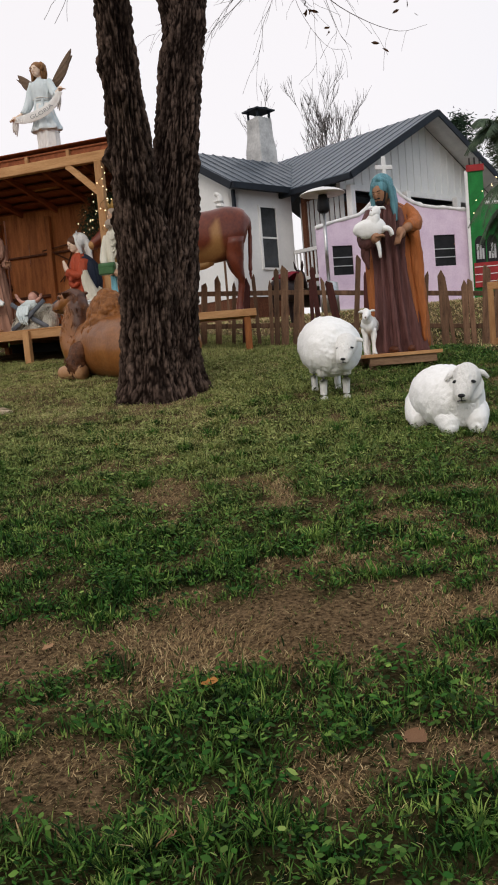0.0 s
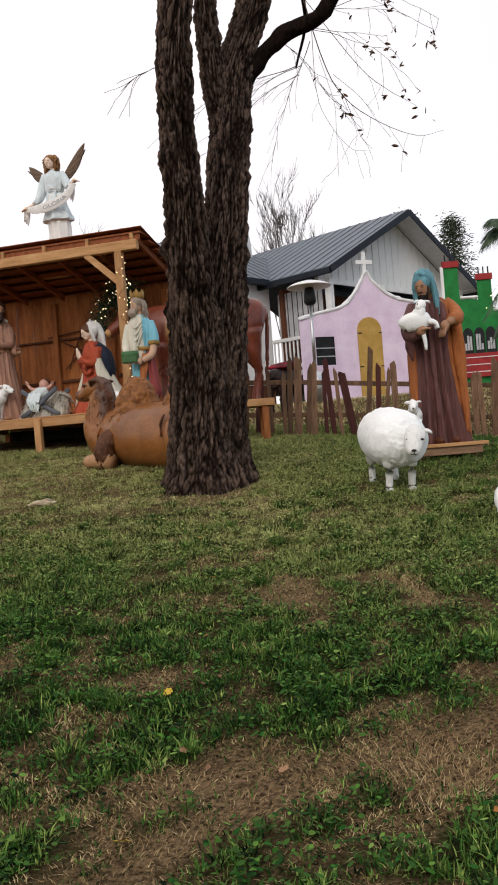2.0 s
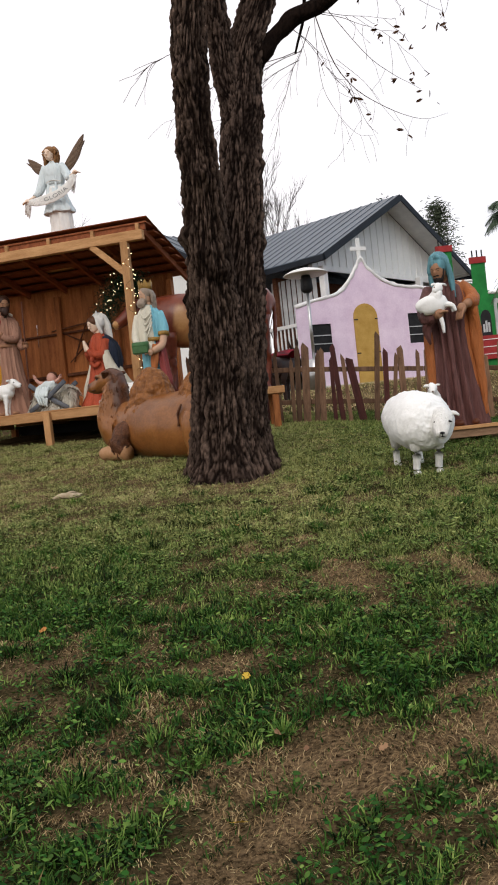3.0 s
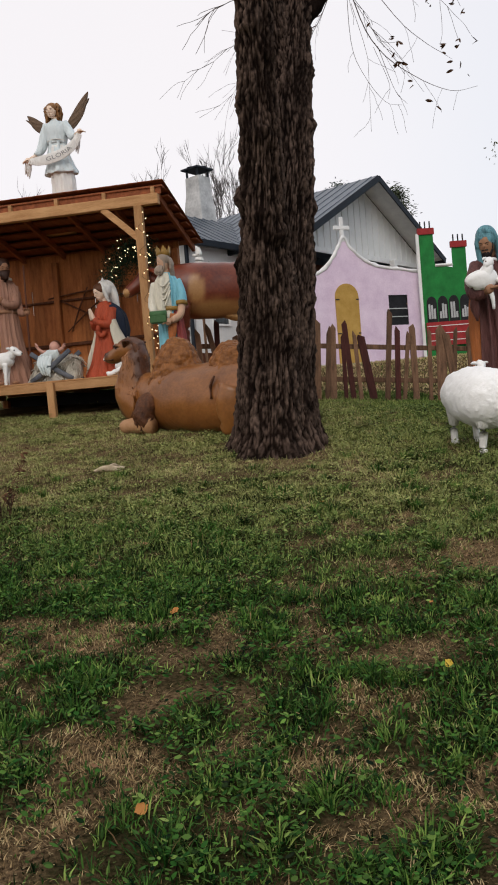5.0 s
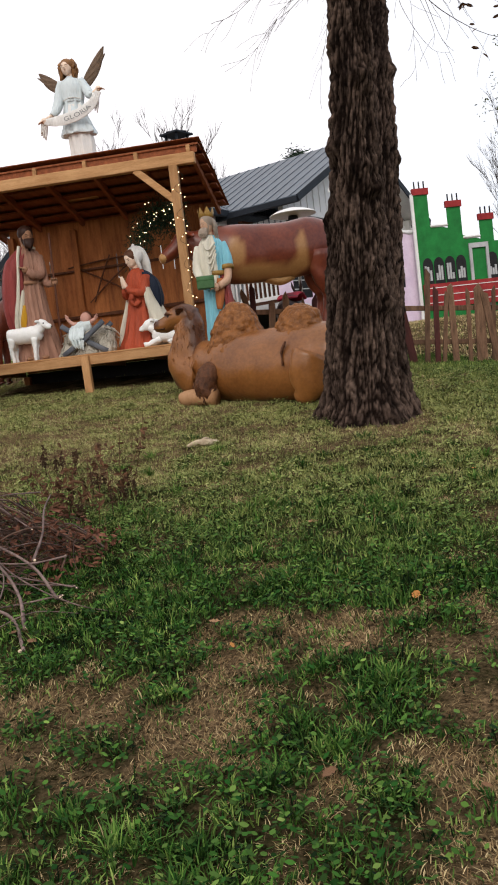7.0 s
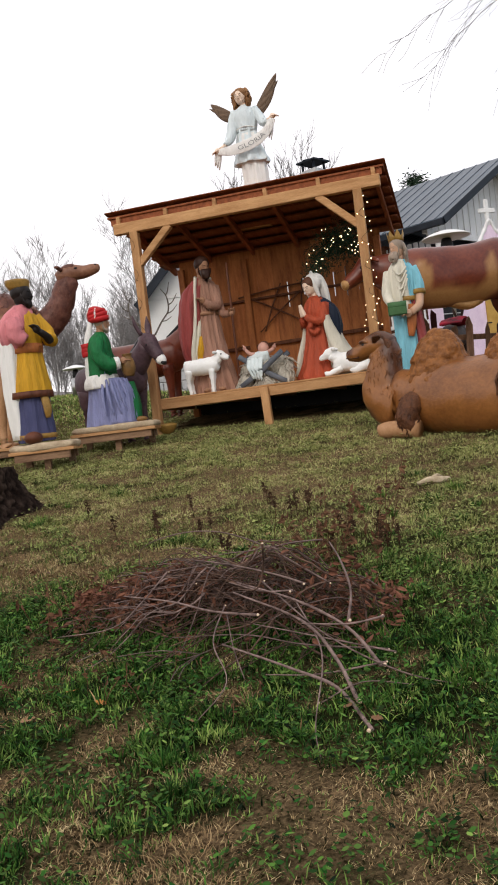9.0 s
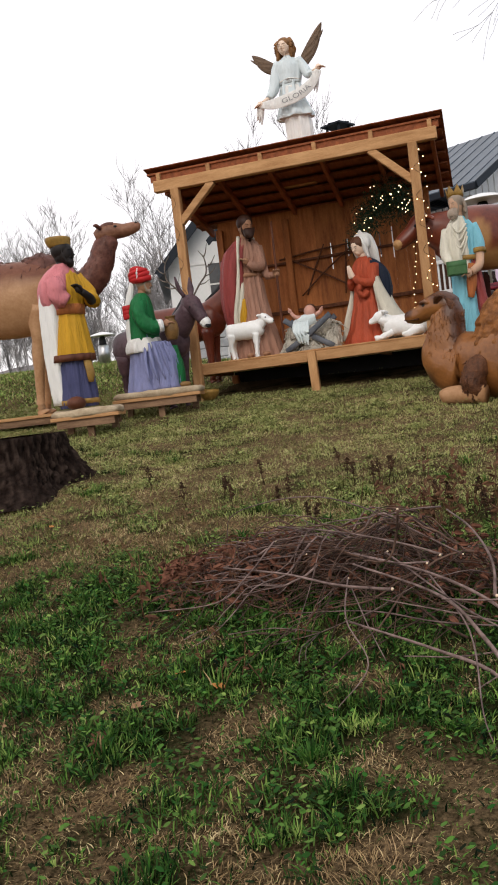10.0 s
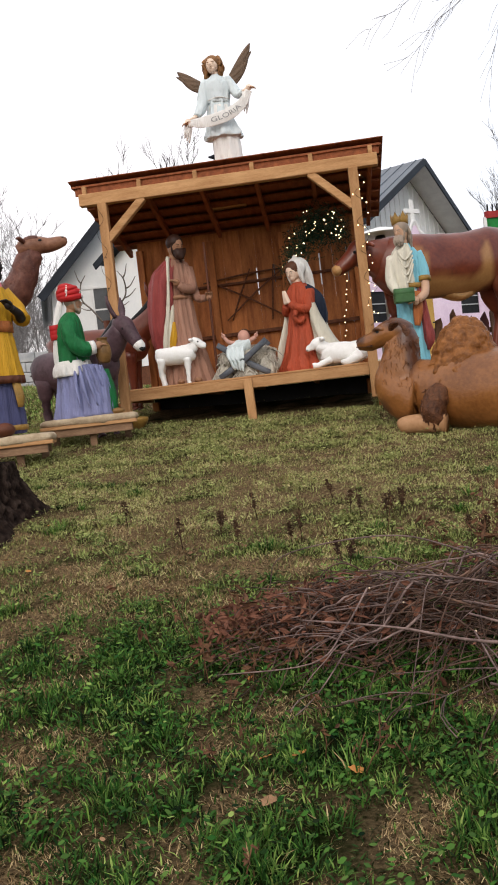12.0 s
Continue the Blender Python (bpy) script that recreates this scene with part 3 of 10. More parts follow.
prism(bm, [(dx - dw, CZ - 0.1)] + [(dx + dw, CZ - 0.1)] + [(dx + dw * math.cos(a), 4.38 + dw * math.sin(a)) for a in np.linspace(0, math.pi, 13)], -0.025, -0.002)
door = part("door", bm, GOLDP, chapel, "round-headed ochre door")
for z in (3.4, 4.3):
    part("hinge", one(box, dx - dw, dx - dw + 0.12, -0.035, -0.026, z, z + 0.03), BLACKP, door)
    part("hinge", one(box, dx + dw - 0.08, dx + dw, -0.035, -0.026, z, z + 0.03), BLACKP, door)
# Black sheets behind the openings paint the dark shade inside.
for w in wins:
    part("window", one(box, w[0] - 0.02, w[1] + 0.02, 0.05, 0.07, w[2] - 0.02, w[3] + 0.02), BLACKP, chapel)
    for k in range(1, 3):
        part("window_bar", one(box, w[0], w[1], 0.02, 0.04, w[2] + k * 0.22, w[2] + k * 0.22 + 0.025), GREYP, chapel)
bm = bmesh.new()
cx = 2.03
box(bm, cx - 0.055, cx + 0.055, -0.01, 0.05, 5.85, 6.5, bevel=0.01)
box(bm, cx - 0.24, cx + 0.24, -0.013, 0.053, 6.16, 6.27, bevel=0.01)
part("cross", bm, TRIMW, chapel, "white wooden cross")
part("skirting", one(box, 0, CW, -0.03, -0.002, CZ - 0.12, CZ), CREAM, chapel)
for x in (0.4, CW - 0.4):
    part("stake", one(beam, (x, 0.9, 2.5), (x, 0.06, 4.2), 0.06, 0.06), WOOD, chapel)

# ---- green shop front ----
GR_A = Vector((6.22, 23.55, 0))
GRM = Matrix.Translation(GR_A) @ Matrix.Rotation(radians(-5), 4, "Z") @ Matrix.Diagonal((0.78, 1, 1, 1))
shop = thing("village_front", GRM, "green painted plywood village front with red chimneys", "scenery panel")
GW = 5.6
bm = bmesh.new()
prism(bm, [(0, 2.4), (GW, 2.4), (GW, 4.5), (2.78, 4.62), (2.78, 5.2), (2.3, 5.2), (2.3, 4.7), (1.66, 4.85), (1.66, 5.62), (1.16, 5.62), (1.16, 5.08), (0.52, 5.2), (0.52, 6.02), (0, 6.02)], 0, 0.03)
part("panel", bm, GREENP, shop)
part("corner_board", one(box, -0.1, 0.0, -0.03, 0.04, 2.5, 6.05), TRIMW, shop)
for x0, x1, z in ((-0.03, 0.56, 6.02), (1.12, 1.70, 5.62), (2.26, 2.82, 5.2)):
    part("chimney_cap", one(box, x0, x1, -0.04, 0.06, z, z + 0.17), REDP, shop)
    for k in range(3):
        part("pipe", one(box, x0 + 0.1 + k * 0.17, x0 + 0.14 + k * 0.17, -0.0, 0.03, z + 0.17, z + 0.36), BLACKP, shop)
for x0, x1, z in ((0.52, 1.16, 5.12), (1.66, 2.3, 4.74)):
    part("snow_edge", one(box, x0, x1, -0.05, 0.05, z, z + 0.08, bevel=0.03), TRIMW, shop)
for k in range(7):
    xa = 0.12 + k * 0.40 + (0.75 if k >= 4 else 0)
    bm = bmesh.new()
    prism(bm, [(xa, 3.6), (xa + 0.36, 3.6)] + [(xa + 0.18 + 0.18 * math.cos(a), 4.12 + 0.2 * math.sin(a)) for a in np.linspace(0, math.pi, 9)], -0.02, -0.002)
    w_ = part("arched_window", bm, BLACKP, shop)
    random.seed(k)
    for j in range(3):
        part("display_shape", one(box, xa + 0.05 + j * 0.09, xa + 0.12 + j * 0.09, -0.03, -0.022, 3.7, 3.85 + random.random() * 0.3), GREYP, w_)
part("red_awning", one(box, 0.05, GW - 0.4, -0.1, -0.025, 2.95, 3.6), REDP, shop)
for k in range(3):
    part("awning_strip", one(box, 0.05, GW - 0.4, -0.115, -0.1, 3.08 + k * 0.2, 3.10 + k * 0.2), TRIMW, shop)
dfr = bmesh.new()
box(dfr, 1.82, 1.92, -0.06, -0.003, 2.5, 4.6)
box(dfr, 2.42, 2.52, -0.06, -0.003, 2.5, 4.6)
box(dfr, 1.92, 2.42, -0.06, -0.003, 4.47, 4.6)
part("door_frame", dfr, GREYP, shop)

# ---- picket fence ----
FY = 12.85
fence = thing("picket_fence", Matrix.Identity(4), "rustic fence of uneven weathered wooden pickets", "fence")
random.seed(21)
x = -1.05
while x < 7.5:
    w = random.choice((0.055, 0.075, 0.09, 0.11, 0.15))
    h = random.uniform(0.9, 1.2)
    lean = random.gauss(0, 0.07)
    if abs(x - 1.55) < 0.12:
        h = 1.33
    gz = ground_z(x, FY)
    bm = bmesh.new()
    tip = random.choice(((0.2, 0.07), (0.5, 0.1), (0.75, 0.06)))
    pts = [(-w / 2, -0.1), (w / 2, -0.1), (w / 2, h - tip[1] * random.uniform(0.6, 1.3)), (w * (tip[0] - 0.5), h), (-w / 2, h - tip[1] * random.uniform(0.5, 1.4))]
    prism(bm, pts, 0, 0.024)
    ob = part("picket", bm, PICKET_RED if random.random() < 0.16 else PICKET, fence)
    ob.matrix_basis = Matrix.Translation((x, FY + random.uniform(-0.01, 0.01), gz)) @ Matrix.Rotation(lean, 4, "Y")
    x += w + random.choice((0.02, 0.04, 0.06, 0.09, 0.13))
for zz in (0.3, 0.78):
    for i in range(5):
        xa, xb = -1.1 + i * 1.75, -1.1 + (i + 1) * 1.75
        part("fence_rail", one(beam, (xa, FY + 0.055, ground_z(xa, FY) + zz), (xb - 0.01, FY + 0.055, ground_z(xb, FY) + zz), 0.04, 0.07), PICKET, fence)

# ---- statues: each one plain painted mesh ----
P_SKIN = paint("painted_pale_skin", (0.58, 0.36, 0.24))
P_TAN = paint("painted_tan_skin", (0.36, 0.19, 0.11))
P_DARK = paint("painted_black_skin", (0.018, 0.013, 0.012))
P_HAIR = paint("painted_brown_hair", (0.11, 0.045, 0.022))
P_GREY = paint("painted_grey_hair", (0.34, 0.27, 0.21))
P_WHITE = cloth("painted_white_cloth", (0.84, 0.83, 0.80), 0.9)
P_IVORY = cloth("painted_ivory_cloth", (0.74, 0.70, 0.58), 0.84)
P_PALEBLUE = cloth("painted_pale_blue_cloth", (0.70, 0.78, 0.79), 0.92)
P_BROWNROBE = cloth("painted_mauve_brown_robe", (0.155, 0.066, 0.060), 0.45)
P_ORANGE = cloth("painted_orange_cloak", (0.46, 0.150, 0.045), 0.65)
P_TEAL = cloth("painted_teal_hood", (0.15, 0.36, 0.42), 0.5)
P_MAROON = cloth("painted_dark_rose_cloak", (0.33, 0.065, 0.06), 0.65)
P_TAUPE = cloth("painted_taupe_robe", (0.40, 0.215, 0.15), 0.7)
P_REDROBE = cloth("painted_red_orange_robe", (0.46, 0.082, 0.035), 0.7)
P_NAVY = cloth("painted_navy_cloak", (0.012, 0.02, 0.042), 0.7)
P_SKY = cloth("painted_sky_blue_robe", (0.24, 0.58, 0.70), 0.8)
P_GOLD = paint("painted_gold", (0.38, 0.22, 0.055), 0.5, 0.38)
P_YELLOW = cloth("painted_ochre_yellow", (0.62, 0.33, 0.02), 0.75)
P_PINK = cloth("painted_pink_shawl", (0.66, 0.22, 0.24), 0.8)
P_VIOLET = cloth("painted_violet_blue_skirt", (0.25, 0.27, 0.48), 0.75)
P_INDIGO = cloth("painted_indigo_skirt", (0.07, 0.075, 0.17), 0.7)
P_GREEN = cloth("painted_green_coat", (0.012, 0.17, 0.05), 0.65)
P_RED = paint("painted_red_turban", (0.50, 0.02, 0.022), 0.75)
P_BROWN = paint("painted_dark_brown", (0.12, 0.04, 0.02), 0.6)
P_WING = paint("painted_brown_wing", (0.16, 0.10, 0.06), 0.55)
P_BOX = paint("painted_green_casket", (0.06, 0.15, 0.055), 0.7)
P_FLESH = paint("painted_pink_flesh", (0.60, 0.33, 0.26))
P_STRAW = mat("painted_straw_grey", (0.26, 0.24, 0.20), (0.58, 0.54, 0.46), scale=9, fine=40, rough=0.8, bump=0.6, dist=0.02)
WOOL = mat("white_painted_fleece", (0.84, 0.84, 0.82), (0.91, 0.91, 0.90), scale=22, fine=60, rough=0.7, bump=0.4, dist=0.015)
CAMEL_M = mat("glossy_brown_camel_paint", (0.155, 0.055, 0.013), (0.31, 0.124, 0.034), scale=2.2, fine=34, rough=0.33, bump=0.45, dist=0.02, spec=0.5)
CAMEL_D = mat("dark_brown_shaggy_paint", (0.04, 0.015, 0.008), (0.15, 0.06, 0.026), scale=14, fine=50, rough=0.45, bump=1.0, dist=0.03)
CAMEL_S = mat("brown_fur_paint", (0.125, 0.045, 0.012), (0.30, 0.120, 0.034), scale=13, fine=50, rough=0.45, bump=0.45, dist=0.02)
CAMEL_L = mat("pale_tan_camel_paint", (0.32, 0.165, 0.075), (0.48, 0.28, 0.15), scale=3, fine=30, rough=0.4, bump=0.3)
CAMEL_R = mat("reddish_brown_camel_paint", (0.065, 0.023, 0.016), (0.165, 0.066, 0.046), scale=6, fine=30, rough=0.42, bump=0.6, dist=0.02)
OX_R = mat("glossy_red_brown_ox_paint", (0.085, 0.016, 0.009), (0.185, 0.042, 0.018), scale=2.2, fine=24, rough=0.32, bump=0.15, spec=0.4)
OX_L = mat("tan_ox_flank_paint", (0.36, 0.18, 0.06), (0.52, 0.31, 0.14), scale=3, fine=24, rough=0.35, bump=0.15)
DONKEY_M = mat("grey_brown_donkey_paint", (0.048, 0.027, 0.034), (0.125, 0.075, 0.088), scale=4, fine=30, rough=0.5, bump=0.25)


def patched(m, name, c1, c2):
    """A copy of a paint with a second colour where the mesh's patch attribute says so."""
    q = m.copy()
    q.name = name
    n, l = q.node_tree.nodes, q.node_tree.links
    b = n["Principled BSDF"]
    src = b.inputs["Base Color"].links[0].from_socket
    nz = n.new("ShaderNodeTexNoise")
    nz.inputs["Scale"].default_value, nz.inputs["Detail"].default_value = 32.0, 5.0
    co = n.new("ShaderNodeTexCoord")
    l.new(co.outputs["Object"], nz.inputs["Vector"])
    r = n.new("ShaderNodeValToRGB")
    r.color_ramp.elements[0].color, r.color_ramp.elements[1].color = (*c1, 1), (*c2, 1)
    l.new(nz.outputs[0], r.inputs[0])
    a = n.new("ShaderNodeAttribute")
    a.attribute_name = "patch"
    mx = n.new("ShaderNodeMix")
    mx.data_type = "RGBA"
    l.new(a.outputs["Fac"], mx.inputs[0])
    l.new(src, mx.inputs[6])
    l.new(r.outputs[0], mx.inputs[7])
    l.new(mx.outputs[2], b.inputs["Base Color"])
    return q


def set_patch(ob, blobs, lo=0.35, hi=0.75):
    """Writes the patch attribute: soft blobs (x, z, rx, rz) seen from the side."""
    me = ob.data
    a = me.attributes.new("patch", "FLOAT", "POINT")
    vals = []
    for v in me.vertices:
        f = max(math.exp(-(((v.co.x - x) / rx) ** 2 + ((v.co.z - z) / rz) ** 2)) for x, z, rx, rz in blobs)
        vals.append(smoothstep(lo, hi, f + 0.12 * noise.noise(v.co * 5)))
    a.data.foreach_set("value", vals)


def crumple(bm, amp, scale, only=None, seed=0.0):
    """Pushes the surface in and out by noise, so that it looks modelled by hand."""
    bm.normal_update()
    off = Vector((seed, seed * 2, 0))
    for v in bm.verts:
        if only is None or any(f.material_index in only for f in v.link_faces):
            v.co += v.normal * amp * (noise.noise(v.co * scale + off) + 0.5 * noise.noise(v.co * scale * 2.3 + off))


def locks(bm, n, mi, where, L=0.08, r=0.013, seed=1):
    """Modelled locks of fur: short curls that hang from points of the surface chosen by where()."""
    bm.normal_update()
    rg = random.Random(seed)
    spots = [(v.co.copy(), v.normal.copy()) for v in bm.verts if where(v.co)]
    for _ in range(n):
        c, nn = rg.choice(spots)
        t = Vector((rg.uniform(-0.3, 0.3), rg.uniform(-0.3, 0.3), -1))
        t = t - nn * t.dot(nn)
        if t.length < 0.2:
            t = nn.orthogonal()
        t.normalize()
        sd = nn.cross(t) * rg.uniform(-0.4, 0.4)
        c = c + t * rg.uniform(-0.04, 0.04) + nn.cross(t) * rg.uniform(-0.03, 0.03)
        l_, q = L * rg.uniform(0.6, 1.3), r * rg.uniform(0.7, 1.2)
        limb(bm, [(*(c - nn * q * 0.8), q * 0.5), (*(c + t * l_ * 0.35 + nn * q * 0.45 + sd * l_ * 0.5), q), (*(c + t * l_ * 0.75 + nn * q * 0.35 - sd * l_ * 0.3), q * 0.85), (*(c + t * l_ - nn * q * 0.3), q * 0.3)], mi, 6, 2)


def statue(name, bm, mats, m, label, category="statue", group=""):
    return solid(name, bm, mats, m, label, category, group)


def face(bm, c, r, yaw, pitch, skin, hair, beard=None, longhair=False, brow=None):
    """A head: skull, brow, nose, hair cap and beard. yaw turns it, degrees; it looks along -y."""
    e = Euler((radians(pitch), 0, radians(yaw))).to_matrix()
    c = Vector(c)

    def at(x, y, z):
        return c + e @ Vector((x * r, y * r, z * r))

    ball(bm, c, (r * 0.8, r * 0.95, r * 1.18), skin, (pitch, 0, yaw))
    ball(bm, at(0, -0.5, -0.55), (r * 0.5, r * 0.45, r * 0.5), skin, (pitch, 0, yaw), 10, 8)
    limb(bm, [(*at(0, -0.9, 0.22), r * 0.09), (*at(0, -1.08, -0.12), r * 0.15), (*at(0, -0.9, -0.22), r * 0.1)], skin, 7, 2)
    brow = hair if brow is None else brow
    for s in (-1, 1):
        limb(bm, [(*at(s * 0.14, -0.90, 0.30), r * 0.03), (*at(s * 0.32, -0.86, 0.37), r * 0.034), (*at(s * 0.50, -0.77, 0.33), r * 0.022)], brow, 6, 2)
        ball(bm, at(s * 0.31, -0.82, 0.13), (r * 0.10, r * 0.06, r * 0.045), brow, (pitch, 0, yaw), 8, 6)
    limb(bm, [(*at(-0.17, -0.90, -0.46), r * 0.04), (*at(0, -0.97, -0.44), r * 0.055), (*at(0.17, -0.90, -0.46), r * 0.04)], skin, 6, 2)
    ball(bm, at(0, 0.20, 0.36), (r * 0.98, r * 0.98, r * 1.0), hair, (pitch, 0, yaw))
    if longhair:
        for s in (-1, 1):
            limb(bm, [(*at(s * 0.6, -0.1, 0.9), r * 0.3), (*at(s * 0.92, -0.05, 0.1), r * 0.36), (*at(s * 0.95, 0.05, -0.8), r * 0.34), (*at(s * 0.75, 0.1, -1.5), r * 0.2)], hair, 9, 3, lump=0.5)
    if beard is not None:
        ball(bm, at(0, -0.62, -0.78), (r * 0.44, r * 0.38, r * 0.52), beard, (pitch - 10, 0, yaw))
        limb(bm, [(*at(-0.33, -0.86, -0.36), r * 0.06), (*at(0, -0.98, -0.29), r * 0.075), (*at(0.33, -0.86, -0.36), r * 0.06)], beard, 7, 2)
        for s in (-1, 1):
            limb(bm, [(*at(s * 0.68, -0.25, 0.2), r * 0.13), (*at(s * 0.60, -0.42, -0.5), r * 0.16), (*at(s * 0.3, -0.66, -1.0), r * 0.2)], beard, 8, 2, lump=0.4)


def hand(bm, p, d, mi, s=1.0):
    """A closed hand at p that points along d."""
    d = Vector(d).normalized()
    p = Vector(p)
    ball(bm, p, (0.042 * s, 0.036 * s, 0.045 * s), mi, n=10, m=8)
    side = d.cross(Vector((0, 0, 1)))
    side = side.normalized() if side.length > 0.1 else Vector((1, 0, 0))
    for k in range(4):
        q = p + side * (0.022 * s * (k - 1.5))
        limb(bm, [(*q, 0.012 * s), (*(q + d * 0.05 * s), 0.012 * s), (*(q + d * 0.085 * s + Vector((0, 0, -0.015 * s))), 0.008 * s)], mi, 6, 2)


def crown(bm, c, r, mi, n=8, h=0.1, tilt=0.0):
    c = Vector(c)
    rings = []
    k = n * 4
    for z, q in ((0, 1.0), (0.35, 1.03)):
        rings.append([c + Vector((r * q * math.cos(2 * math.pi * i / k), r * q * math.sin(2 * math.pi * i / k), z * h)) for i in range(k)])
    rings.append([c + Vector((r * 1.1 * math.cos(2 * math.pi * i / k), r * 1.1 * math.sin(2 * math.pi * i / k), h * (0.45 + 0.75 * (1 - abs((i % 4) - 2) / 2)))) for i in range(k)])
    rings.append([c + Vector((r * 0.9 * math.cos(2 * math.pi * i / k), r * 0.9 * math.sin(2 * math.pi * i / k), h * 0.4)) for i in range(k)])
    skin(bm, rings, mi)


def lamb(bm, o, s, mi, dark, yaw=0.0, lying=False):
    """A small lamb into bm at o, facing local -x turned by yaw."""
    e = Matrix.Translation(o) @ Matrix.Rotation(radians(yaw), 4, "Z") @ Matrix.Scale(s, 4)
    t = bmesh.new()
    h = 0.0 if not lying else -0.34
    limb(t, [(0.40, 0, 0.56 + h, 0.07), (0.34, 0, 0.56 + h, 0.15, 0.15), (0.1, 0, 0.54 + h, 0.17, 0.17), (-0.2, 0, 0.56 + h, 0.16, 0.17), (-0.33, 0, 0.6 + h, 0.10, 0.12)], 0)
    limb(t, [(-0.20, 0, 0.6 + h, 0.13), (-0.32, 0, 0.66 + h, 0.105), (-0.38, 0, 0.70 + h, 0.09)], 0)
    limb(t, [(-0.31, 0, 0.75 + h, 0.06), (-0.38, 0, 0.75 + h, 0.095), (-0.49, 0, 0.70 + h, 0.068), (-0.56, 0, 0.665 + h, 0.042), (-0.575, 0, 0.66 + h, 0.02)], 0)
    ball(t, (-0.585, 0, 0.672 + h), 0.018, 1, n=8, m=6)
    for sy in (-1, 1):
        limb(t, [(-0.35, sy * 0.06, 0.79 + h, 0.02), (-0.31, sy * 0.13, 0.80 + h, 0.035, 0.02), (-0.30, sy * 0.17, 0.79 + h, 0.012)], 0, 8, 2)
        ball(t, (-0.44, sy * 0.07, 0.752 + h), 0.012, 1, n=6, m=5)
        if lying:
            limb(t, [(-0.2, sy * 0.12, 0.12, 0.06), (-0.38, sy * 0.13, 0.05, 0.045), (-0.5, sy * 0.12, 0.04, 0.04)], 0)
            limb(t, [(0.25, sy * 0.14, 0.14, 0.1), (0.1, sy * 0.2, 0.06, 0.06), (-0.05, sy * 0.2, 0.04, 0.04)], 0)
        else:
            limb(t, [(-0.2, sy * 0.09, 0.48, 0.075), (-0.2, sy * 0.09, 0.25, 0.045), (-0.2, sy * 0.09, 0.03, 0.038), (-0.22, sy * 0.09, 0.0, 0.042)], 0)
            limb(t, [(0.28, sy * 0.09, 0.5, 0.095), (0.31, sy * 0.09, 0.27, 0.05), (0.28, sy * 0.09, 0.03, 0.038), (0.26, sy * 0.09, 0.0, 0.042)], 0)
    crumple(t, 0.02, 11)
    bmesh.ops.transform(t, matrix=e, verts=t.verts[:])
    me = bpy.data.meshes.new("tmp")
    for f in t.faces:
        f.material_index = mi if f.material_index == 0 else dark
    t.to_mesh(me)
    t.free()
    bm.from_mesh(me)
    bpy.data.meshes.remove(me)


